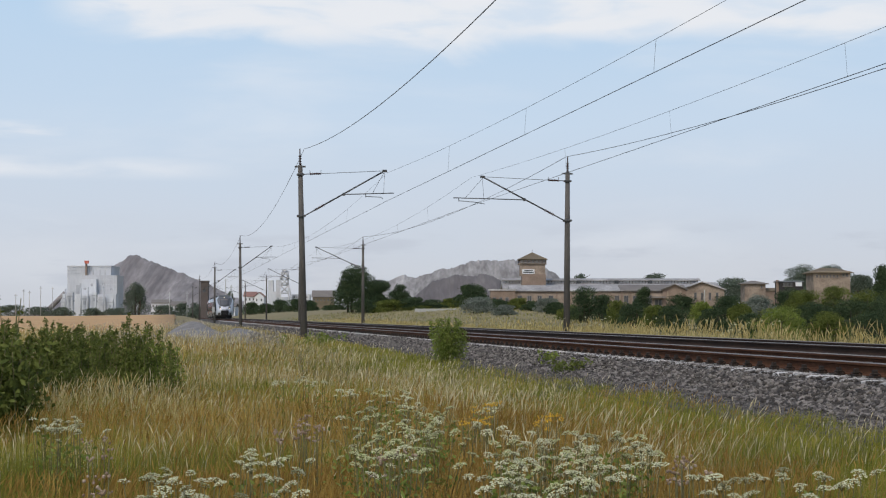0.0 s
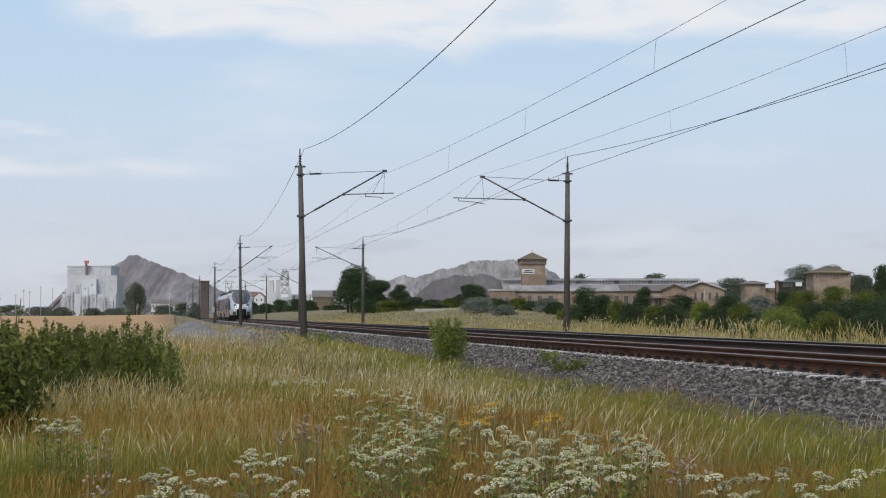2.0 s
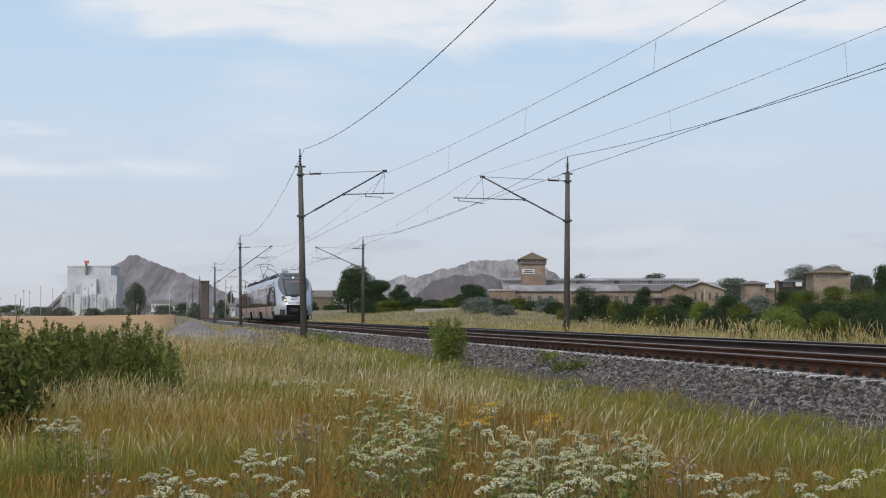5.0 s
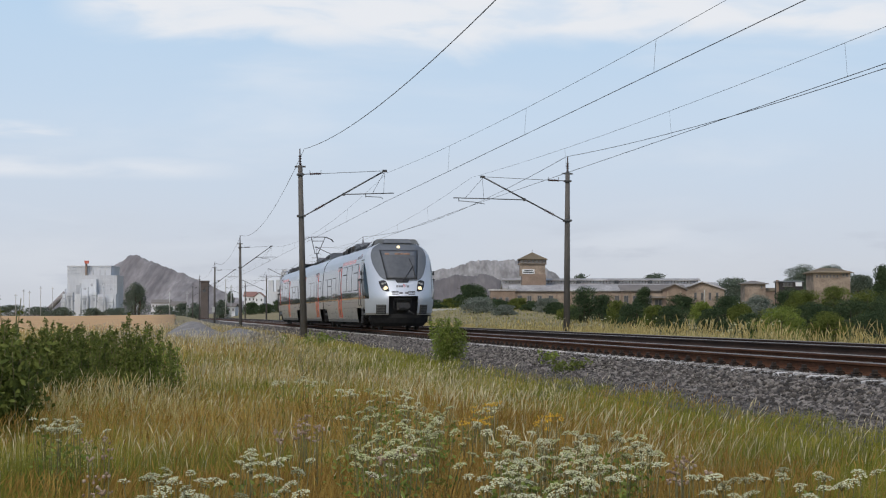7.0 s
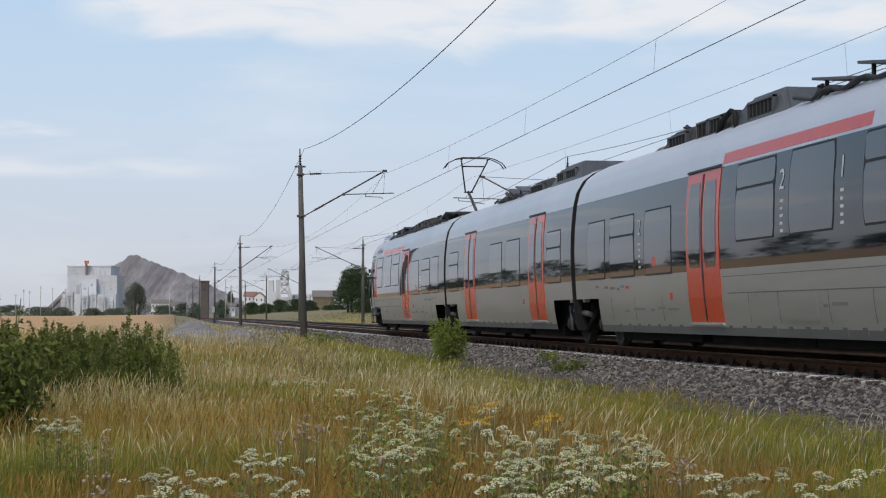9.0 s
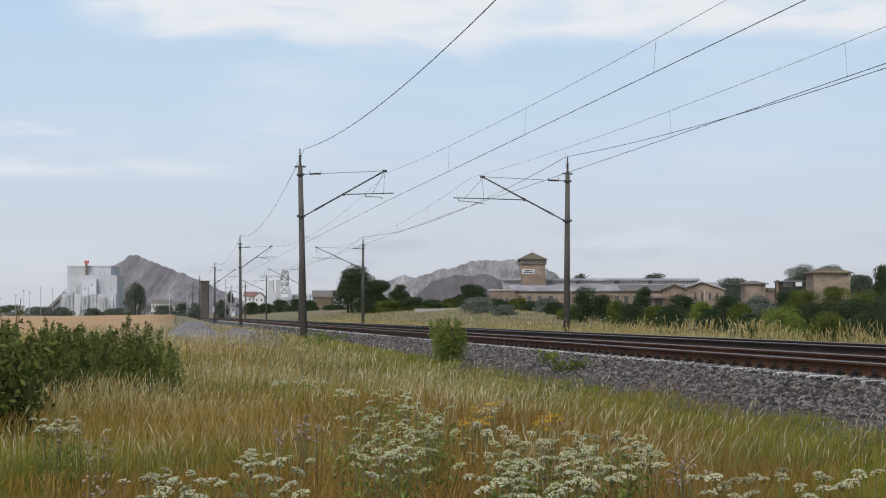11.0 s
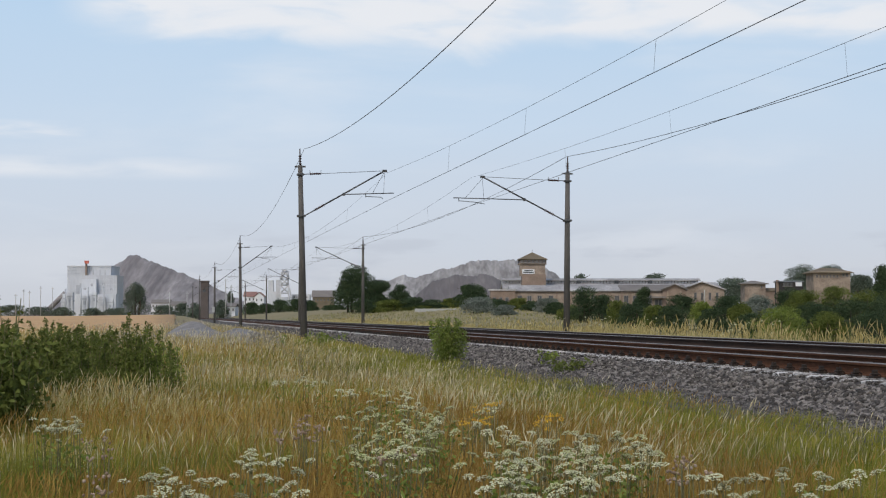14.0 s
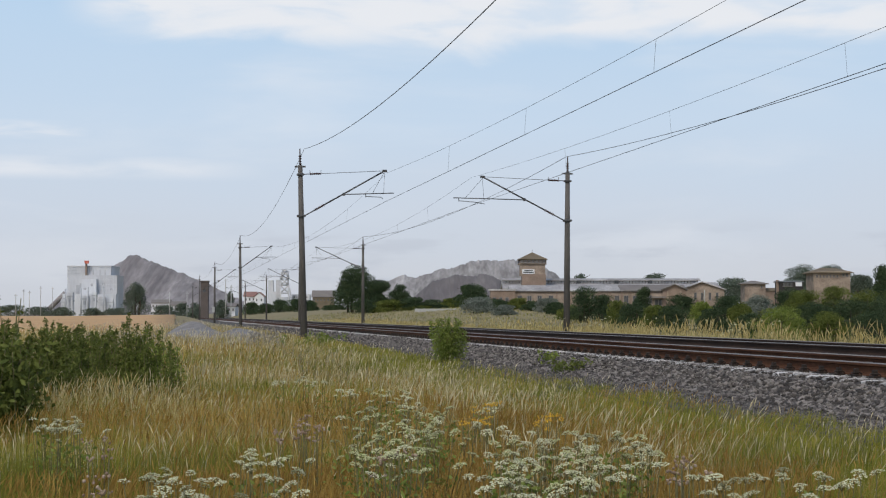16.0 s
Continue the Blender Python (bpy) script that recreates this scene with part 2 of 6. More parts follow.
def catenary_mast(x, y, side, stag, lean=0.0, foot=-1.0, cabinet=False, push=False):
    """A tapered mast with its cantilever; side +1: the arm reaches towards +x. stag: offset of the contact wire."""
    top = 7.15
    mast = empty("catenary_mast", pose(x, y, 0, 0, lean, 0))
    reach = (XC if side > 0 else XF) - x
    s = side
    w = abs(reach + stag)                      # distance of the contact wire
    bm = bmesh.new()
    tube(bm, [(0, 0, foot), (0, 0, top * .5), (0, 0, top)], .2, 14, radii=[.158, .13, .10])
    lathe(bm, [(.27, foot - .05), (.27, foot + .12), (.18, foot + .16)], None, 14)
    part("post", bm, M_pole, mast)
    bm = bmesh.new()
    box(bm, -.24, .24, -.05, .05, top - .1, top - .03, .01)
    part("bracket", bm, M_steel, mast)
    boxed("bracket", (-.16, .16, -.16, .16, 6.70, 6.78), M_steel, mast, "", .02)
    boxed("bracket", (-.18, .18, -.18, .18, 4.88, 4.98), M_steel, mast, "", .02)
    bm = bmesh.new()
    insulator(bm, (0, 0, top), (0, 0, top + .45), .075, 4)
    tube(bm, [(0, 0, top + .45), (0, 0, top + .72)], .03, 6)
    part("post_insulator", bm, M_insul, mast)
    # top tie with its insulator
    tip = Vector((s * (w + .12), 0, 6.86))
    bm = bmesh.new()
    tube(bm, [(s * .15, 0, 6.75), (s * .42, 0, 6.76)], .02, 6)
    tube(bm, [(s * .9, 0, 6.77), tip], .012, 6)
    tube(bm, [(s * .42, 0, 6.72), (s * .42, 0, 6.92)], .012, 4)
    tube(bm, [(s * .9, 0, 6.72), (s * .9, 0, 6.92)], .012, 4)
    part("top_tie", bm, M_steel, mast)
    bm = bmesh.new()
    insulator(bm, (s * .42, 0, 6.76), (s * .9, 0, 6.77), .055, 6)
    part("insulator", bm, M_insul, mast)
    # inclined cantilever tube
    root = Vector((s * .17, 0, 4.95))
    d = tip - root
    i0, i1 = root + d * .12, root + d * .24
    bm = bmesh.new()
    tube(bm, [root, i0], .03, 6)
    tube(bm, [i1, tip + d * .02], .034, 8)
    box(bm, tip.x - .1, tip.x + .1, -.04, .04, tip.z - .06, tip.z + .05, .015)
    part("cantilever_arm", bm, M_steel, mast)
    bm = bmesh.new()
    insulator(bm, i0, i1, .065, 6)
    part("insulator", bm, M_insul, mast)
    # registration tube and steady arm
    j = root + d * .485
    bm = bmesh.new()
    tube(bm, [(j.x, 0, j.z - .03), (s * (w + (1.45 if push else .5)), 0, j.z + .0)], .024, 6)
    box(bm, j.x - .05, j.x + .05, -.03, .03, j.z - .09, j.z + .05, .01)
    part("registration_tube", bm, M_steel, mast)
    bm = bmesh.new()
    hx = s * (w + 1.2 if push else w - .75)
    tube(bm, [(hx, 0, j.z - .02), (hx, 0, j.z - .16)], .016, 5)
    tube(bm, [(hx, 0, j.z - .13), (s * (w + (.5 if push else -.05)), 0, 5.70), (s * w, 0, 5.62)], .016, 5)
    part("steady_arm", bm, M_steel, mast)
    bm = bmesh.new()
    tube(bm, [(s * (w + .12), 0, 6.83), (s * (w + .05), 0, j.z + .02)], .007, 4)
    tube(bm, [(s * (w + .1), 0, 6.8), (s * (w + (.9 if push else -.45)), 0, j.z)], .007, 4)
    part("hanger", bm, M_wire, mast)
    if cabinet:
        boxed("switch_cabinet", (-.35, .0, -.35, -.18, 1.0, 1.75), M_box, mast, "grey switch cabinet", .02)
    tagged(mast, "weathered concrete catenary mast with insulated cantilever arm beside the track", "catenary mast", group="catenary masts along the line")
    return mast


MAST_L = [(6.05, -4.0, .6), (6.05, 75.0, -.02), (6.95, 157.0, .0), (6.95, 236.5, -.1), (6.5, 313.0, .1), (6.6, 390.0, 0.0)]
MAST_R = [(18.2, -1.0, -.25), (18.2, 76.8, .25), (18.2, 158.0, -.1), (18.2, 233.0, .1), (18.2, 308.0, 0.0), (18.2, 388.0, 0.0)]
for i, (x, y, st) in enumerate(MAST_L):
    catenary_mast(x, y, 1, st, -1.4 if i == 1 else -.6 if i == 2 else 0, cabinet=i == 3)
for i, (x, y, st) in enumerate(MAST_R):
    catenary_mast(x, y, -1, st, .5 if i == 1 else 0, push=i % 2 == 1)


def sag(a, b, drop, n=24):
    a, b = Vector(a), Vector(b)
    return [a.lerp(b, i / n) - Vector((0, 0, 4 * drop * (i / n) * (1 - i / n))) for i in range(n + 1)]


def overhead_line(masts, side, xc, feeder):
    line = empty("overhead_line", pose(xc, 0, 0))
    contact, carrier, feed, drops = bmesh.new(), bmesh.new(), bmesh.new(), bmesh.new()
    for (xa, ya, sa), (xb, yb, sb) in zip(masts, masts[1:]):
        tube(contact, [(sa * side, ya, 5.6), (sb * side, yb, 5.6)], .0085, 5)
        pts = sag((sa * side + .05 * side, ya, 6.86), (sb * side + .05 * side, yb, 6.86), .92 if ya > 0 else .56)
        tube(carrier, pts, .0052, 5)
        if feeder:
            tube(feed, sag((xa - xc, ya, 7.86), (xb - xc, yb, 7.86), feeder * (1 if ya < 0 else .85)), .011, 5)
        for k in range(5):
            y = yb - (16.0 if side > 0 else 17.9) - 12.4 * k
            f = (y - ya) / (yb - ya)
            u = f * 24
            i = int(u)
            p = pts[i].lerp(pts[i + 1], u - i)
            tube(drops, [p, (sa * side + (sb - sa) * side * f, y, 5.6)], .0032, 4)
    part("contact_wire", contact, M_wire, line)
    part("messenger_wire", carrier, M_wire, line)
    part("dropper_wires", drops, M_wire, line)
    part("feeder_wire", feed, M_wire, line)
    return tagged(line, "dark overhead contact line with messenger wire and droppers above the track", "overhead wire", group="overhead lines")


overhead_line(MAST_L, 1, XC, 1.44)
overhead_line(MAST_R, -1, XF, .95)
# ---- train ----
M_silver = mat("silver_car_paint", [(.51, .55, .60), (.57, .61, .66), (.62, .66, .71)], .5, .46, metal=.35, bump=0, fine=40, rough_var=.06)
M_lower = mat("grey_lower_paint", [(.23, .228, .21), (.295, .292, .27), (.34, .335, .31)], .8, .32, metal=.15, bump=0, fine=5, stretch=(1, .3, 2))
M_band = mat("dark_gloss_band", [(.010, .0145, .019), (.015, .021, .027)], .6, .03, bump=0, rough_var=.012, spec=.55)
M_screen = mat("smoky_windscreen", [(.085, .09, .097), (.13, .136, .142)], .7, .06, bump=.004, rough_var=.02)
M_mask = mat("grey_cab_mask", [(.125, .135, .145), (.16, .17, .18)], 1, .22, bump=.01)
M_red = mat("red_door_paint", [(.50, .04, .018), (.57, .055, .024)], 1.2, .22, bump=0)
M_glass = mat("tinted_window_glass", [(.022, .027, .032), (.036, .042, .048)], .5, .02, bump=0, rough_var=.01, spec=.85)
M_gasket = mat("black_rubber", [(.012, .012, .013), (.022, .022, .023)], 6, .6)
M_bellows = mat("matt_black_bellows", [(.014, .014, .014), (.03, .03, .03)], 5, .97, spec=.1, bump=0)
M_under = mat("dusty_underframe", [(.004, .004, .0038), (.009, .0085, .008), (.020, .018, .016)], 2.5, .95, bump=.2, spec=.15)
M_skirt = mat("dirty_skirt", [(.10, .10, .095), (.15, .148, .14)], 1.5, .6, bump=.1)
M_roofbox = mat("grey_roof_housing", [(.045, .048, .05), (.075, .078, .082), (.12, .123, .125)], 1.5, .5, bump=.1)
M_roofdark = mat("sooty_roof_gear", [(.018, .018, .019), (.045, .044, .043)], 4, .7)
M_wheel = mat("worn_wheel_steel", [(.022, .018, .015), (.05, .042, .035)], 4, .6, metal=.5)
M_white = mat("white_lettering", [(.55, .56, .57), (.62, .62, .63)], 3, .5)
M_faint = mat("faded_grey_lettering", [(.19, .19, .18), (.22, .22, .21)], 3, .5)
M_bluetxt = mat("blue_lettering", [(.06, .2, .36), (.08, .25, .42)], 3, .5)
M_greytxt = mat("grey_lettering", [(.12, .12, .13), (.15, .15, .16)], 3, .5)


def glow(name, col, strength):
    m, n, l, b = nodes_of(name)
    b.inputs["Base Color"].default_value = (*col, 1)
    b.inputs["Emission Color"].default_value = (*col, 1)
    b.inputs["Emission Strength"].default_value = strength
    return m


M_lamp = glow("lit_headlight", (1.0, .82, .50), .75)
M_led = glow("amber_led", (.24, .14, .09), .02)

SIDE = [(.30, 1.31), (.55, 1.365), (.8, 1.40), (1.05, 1.418), (1.3, 1.434), (1.55, 1.447), (1.75, 1.4535), (1.95, 1.455), (2.3, 1.445), (2.8, 1.40), (3.1, 1.33), (3.35, 1.18), (3.5, .98), (3.62, .72), (3.68, .4)]
ZROWS = [.30, .42, .62, .78, .92, 1.1, 1.29, 1.39, 1.6, 1.8, 2.05, 2.3, 2.55, 2.82, 2.95, 3.1, 3.22, 3.35, 3.43, 3.5, 3.56, 3.62, 3.68]
ZROWS = ZROWS[:3] + sorted(ZROWS[3:] + [(a + b) / 2 for a, b in zip(ZROWS[2:], ZROWS[3:])])
FRONT = [(.15, .6), (.5, .28), (.62, .20), (.9, .06), (1.15, -.03), (1.3, -.05), (1.45, .0), (1.6, .1), (1.75, .21), (2.05, .44), (2.3, .64), (2.8, 1.04), (3.2, 1.40), (3.43, 1.68), (3.56, 1.93), (3.68, 2.4)]
L_END, L_MID, L_ALL = 20.1, 16.1, 56.3


def lerp_table(tab, z):
    z = min(max(z, tab[0][0]), tab[-1][0])
    for (a, p), (b, q) in zip(tab, tab[1:]):
        if z <= b:
            return p + (q - p) * (z - a) / (b - a)
    return tab[-1][1]


def half(z):
    return lerp_table(SIDE, z)


def nose(x, z):
    """How far behind the tip the cab's skin lies."""
    c = min(1.0, abs(x) / half(z))
    amp = lerp_table([(1.3, 1.42), (2.05, 1.2), (2.8, .87), (3.3, .5), (3.68, .15)], z)
    return lerp_table(FRONT, z) + amp * (.30 * c ** 2 + .70 * c ** 4)


def paint(z):
    return 3 if z < .5 else 1 if z < 1.29 else 2 if z < 2.82 else 0


def side_patch(bm, y0, y1, z0, z1, off, sgn=-1, rad=.0, mi=0):
    """A panel that follows the side of the car, with a rim back to the skin."""
    n = 6
    zs = [z0 + (z1 - z0) * i / n for i in range(n + 1)]
    rows = []
    for i, z in enumerate(zs):
        e = rad if i in (0, n) else 0
        rows.append([bm.verts.new((sgn * (half(z) + off), y, z)) for y in (y0 + e, y1 - e)] + [bm.verts.new((sgn * (half(z) - .02), y, z)) for y in (y0 + e, y1 - e)])
    for a, b in zip(rows, rows[1:]):
        for q in ((a[0], a[1], b[1], b[0]), (a[0], b[0], b[2], a[2]), (a[1], a[3], b[3], b[1])):
            f = bm.faces.new(q)
            f.material_index = mi
    for r in (rows[0], rows[-1]):
        bm.faces.new((r[0], r[1], r[3], r[2])).material_index = mi
    bmesh.ops.recalc_face_normals(bm, faces=bm.faces[:])


def side_panel(name, dims, off, material, parent, label="", rad=0.0, sgn=-1):
    bm = bmesh.new()
    side_patch(bm, *dims, off, sgn, rad)
    return part(name, bm, material, parent, label)


def front_patch(name, corners, off, material, parent, label="", n=8, curve=0.0):
    """A four-cornered panel on the cab's skin; corners (x, z) anticlockwise from the lower left."""
    a, b, c, d = [Vector(p) for p in corners]
    bm = bmesh.new()
    g = []
    for j in range(n + 1):
        row = []
        for i in range(n + 1):
            u, w = 2 * i / n - 1, 2 * j / n - 1
            u, w = (1 + u * math.sqrt(1 - curve * w * w / 2)) / 2, (1 + w * math.sqrt(1 - curve * u * u / 2)) / 2
            p = a.lerp(b, u).lerp(d.lerp(c, u), w)
            gx = (nose(p.x + .01, p.y) - nose(p.x - .01, p.y)) / .02
            gz_ = (nose(p.x, p.y + .01) - nose(p.x, p.y - .01)) / .02
            q = Vector((p.x, nose(p.x, p.y), p.y)) + Vector((gx, -1, gz_)).normalized() * off
            row.append(bm.verts.new(q))
        g.append(row)
    for j in range(n):
        for i in range(n):
            f = bm.faces.new((g[j][i], g[j][i + 1], g[j + 1][i + 1], g[j + 1][i]))
            f.smooth = True
    edge = g[0] + [r[-1] for r in g[1:]] + g[-1][-2::-1] + [r[0] for r in g[-2:0:-1]]
    back = [bm.verts.new(v.co + Vector((0, off + .012, 0))) for v in edge]
    m = len(edge)
    for i in range(m):
        bm.faces.new((edge[i], back[i], back[(i + 1) % m], edge[(i + 1) % m]))
    bmesh.ops.recalc_face_normals(bm, faces=bm.faces[:])
    return part(name, bm, material, parent, label)


def car_shell(name, y0, y1, cab, wells, parent):
    """The body of one car: sides, roof and, at a cab end, the nose. wells: stretches open for the bogies."""
    bm = bmesh.new()
    cuts = sorted({y0, y1} | {w for a in wells for w in a if y0 + (2.6 if cab else 0) < w < y1} | set(np.arange(math.ceil(y0) + 3, y1 - 1, 2.0)))
    for s in (-1, 1):
        grid = []
        for z in ZROWS:
            row = []
            for i, y in enumerate(cuts):
                if cab and i == 0:
                    y = nose(half(z), z)
                row.append(bm.verts.new((s * half(z), y, z)))
            grid.append(row)
        for j in range(len(ZROWS) - 1):
            zm = (ZROWS[j] + ZROWS[j + 1]) / 2
            for i in range(len(cuts) - 1):
                ym = (cuts[i] + cuts[i + 1]) / 2
                if zm < .92 and any(a < ym < b for a, b in wells):
                    continue
                q = (grid[j][i], grid[j][i + 1], grid[j + 1][i + 1], grid[j + 1][i])
                f = bm.faces.new(q if s > 0 else q[::-1])
                pm = paint(zm)
                f.material_index, f.smooth = pm, True
        if s < 0:
            left = grid
        else:
            right = grid
    for i in range(len(cuts) - 1):
        bm.faces.new((left[-1][i], right[-1][i], right[-1][i + 1], left[-1][i + 1]))
    cs = [-1, -.985, -.96, -.93, -.9, -.85, -.8, -.74, -.68, -.62, -.56, -.49, -.42, -.3, -.2, -.1, 0, .1, .2, .3, .42, .49, .56, .62, .68, .74, .8, .85, .9, .93, .96, .985, 1]
    if cab:
        rows = []
        start = 2
        for j in range(start, len(ZROWS)):
            z = ZROWS[j]
            w = half(z)
            row = []
            for k, c in enumerate(cs):
                if k == 0:
                    row.append(left[j][0])
                elif k == len(cs) - 1:
                    row.append(right[j][0])
                else:
                    row.append(bm.verts.new((c * w, nose(c * w, z), z)))
            rows.append(row)
        for j in range(len(rows) - 1):
            zm = (ZROWS[j + start] + ZROWS[j + start + 1]) / 2
            for k in range(len(cs) - 1):
                if zm < 1.39 and abs(cs[k] + cs[k + 1]) / 2 < .42:
                    continue
                f = bm.faces.new((rows[j][k], rows[j][k + 1], rows[j + 1][k + 1], rows[j + 1][k]))
                f.smooth = True
                f.material_index = 1 if zm < .70 else 0
        bm.faces.new([left[-1][0]] + rows[-1][1:-1] + [right[-1][0]])
    else:
        caps = [bm.faces.new([r[0] for r in left] + [r[0] for r in right][::-1])]
    caps = (caps if not cab else []) + [bm.faces.new(([r[-1] for r in left] + [r[-1] for r in right][::-1])[::-1])]
    for f in caps:
        f.material_index = 4
        for e in f.edges:
            e.smooth = False
    bmesh.ops.recalc_face_normals(bm, faces=bm.faces[:])
    return part(name, bm, [M_silver, M_lower, M_band, M_skirt, M_bellows], parent)


def text_part(name, body, size, m, material, parent):
    cu = bpy.data.curves.new(name, "FONT")
    cu.body, cu.size, cu.extrude, cu.align_x = body, size, .001, "CENTER"
    tmp = new("tmp", cu)
    me = bpy.data.meshes.new_from_object(tmp.evaluated_get(bpy.context.evaluated_depsgraph_get()))
    bpy.data.objects.remove(tmp)
    me.materials.append(material)
    ob = new(name, me)
    ob.parent = parent
    ob.matrix_basis = m
    return ob


def bogie(y, parent, base=2.7):
    b = empty("bogie", pose(0, y, 0))
    b.parent = parent
    bm = bmesh.new()
    for s in (-1, 1):
        box(bm, s * 1.02 - .07, s * 1.02 + .07, -base / 2 - .5, base / 2 + .5, .42, .62, .04)
        for e in (-1, 1):
            box(bm, s * 1.05 - .1, s * 1.05 + .1, e * base / 2 - .2, e * base / 2 + .2, .28, .62, .04)
            tube(bm, [(s * 1.2, e * .35, .3), (s * 1.2, e * 1.0, .68)], .06, 8)
            tube(bm, [(s * 1.1, e * .62, .45), (s * 1.1, e * .62, .85)], .12, 10)
        box(bm, s * 1.1 - .15, s * 1.1 + .15, -.28, .28, .5, .9, .05)
    box(bm, -1.0, 1.0, -.3, .3, .4, .7, .03)
    part("bogie_frame", bm, M_under, b)
    for s in (-1, 1):
        bm = bmesh.new()
        tube(bm, [(s * 1.27, -.75, .62), (s * 1.27, -.1, .66)], .055, 10)
        tube(bm, [(s * 1.27, -.1, .66), (s * 1.27, .6, .70)], .035, 8)
        tube(bm, [(s * 1.22, .95, .3), (s * 1.22, 1.1, .8)], .04, 8)
        part("damper", bm, M_roofbox, b, "grey hydraulic damper")
        for e in (-1, 1):
            bm = bmesh.new()
            lathe(bm, [(.12, 0), (.12, .06), (.09, .08), (.04, .09)], Matrix.Translation((s * 1.14, e * base / 2, .43)) @ Matrix.Rotation(s * math.pi / 2, 4, "Y"), 14)
            part("axle_cap", bm, M_wheel, b, "round axle box cap")
            boxed("bracket", (s * 1.3 - .06, s * 1.3 + .06, e * .55 - .09, e * .55 + .09, .86, 1.02), M_box, b, "", .02)
            tubed("sand_pipe", [[(s * .95, e * (base / 2 + .75), .75), (s * .8, e * (base / 2 + .6), .3), (s * .75, e * (base / 2 + .5), .12)]], .03, M_roofdark, b)
    for e in (-1, 1):
        bm = bmesh.new()
        for s in (-1, 1):
            m = Matrix.Translation((s * .75, e * base / 2, .425)) @ Matrix.Rotation(s * math.pi / 2, 4, "Y")
            lathe(bm, [(.12, -.07), (.45, -.07), (.45, -.04), (.425, -.03), (.425, .07), (.34, .07), (.3, .03), (.12, .03), (.12, .1), (.05, .1)], m, 24)
        tube(bm, [(-.75, e * base / 2, .425), (.75, e * base / 2, .425)], .08, 8)
        part("wheelset", bm, M_wheel, b, "worn steel wheelset")
    return b


def window(y0, y1, z0, z1, parent, hopper=False, sgn=-1):
    w = side_panel("window", (y0 - .03, y1 + .03, z0 - .03, z1 + .03), .004, M_gasket, parent, "", .05, sgn)
    if hopper:
        zm = z0 + (z1 - z0) * .68
        side_panel("pane", (y0, y1, z0, zm - .02), .008, M_glass, w, "", .05, sgn)
        side_panel("pane", (y0, y1, zm + .02, z1), .008, M_glass, w, "", .05, sgn)
    else:
        side_panel("pane", (y0, y1, z0, z1), .008, M_glass, w, "", .05, sgn)


def door(y0, y1, parent, sgn=-1):
    d = side_panel("door", (y0, y1, .48, 2.83), .012, M_red, parent, "bright red sliding passenger door", 0, sgn)
    ym = (y0 + y1) / 2
    side_panel("door_seam", (ym - .03, ym + .03, .52, 2.78), .017, M_gasket, d, "", 0, sgn)
    for a, b in ((y0 + .13, ym - .1), (ym + .1, y1 - .13)):
        side_panel("door_pane", (a, b, 1.34, 2.66), .017, M_glass, d, "", .06, sgn)
    side_panel("door_sill", (y0, y1, .45, .49), .035, M_box, d, "", 0, sgn)
    side_panel("door_canopy", (y0, y1, 2.83, 2.87), .035, M_gasket, d, "", 0, sgn)


def roof_box(name, y0, y1, w, z0, z1, slope, material, parent, bevel=.05):
    bm = bmesh.new()
    vs = box(bm, -w, w, y0, y1, z0, z1)
    for v in vs:
        if v.co.z > (z0 + z1) / 2:
            v.co.y += slope * (1 if v.co.y < (y0 + y1) / 2 else -1)
            v.co.x *= .82
    bmesh.ops.bevel(bm, geom=bm.edges[:], offset=bevel, segments=2, affect="EDGES")
    return part(name, bm, material, parent)


def side_grille(y0, y1, z0, z1, x, parent):
    """A framed louvre on both flanks of a roof housing."""
    for s in (-1, 1):
        bm = bmesh.new()
        for d in ((y0, y1, z0, z0 + .03), (y0, y1, z1 - .03, z1), (y0, y0 + .03, z0, z1), (y1 - .03, y1, z0, z1)):
            box(bm, s * x - .03, s * x + .03, *d)
        part("grille_frame", bm, M_roofbox, parent)
        n = max(3, int((y1 - y0) / .16))
        for k in range(n):
            y = y0 + (y1 - y0) * (k + .5) / n
            boxed("louvre", (s * x - .02, s * x + .02, y - .02, y + .02, z0 + .02, z1 - .02), M_roofdark, parent)
        # black sheet stands in for the shade behind the louvres
        boxed("grille_shadow", (s * x - .012, s * x + .012, y0 + .02, y1 - .02, z0 + .02, z1 - .02), M_bellows, parent)


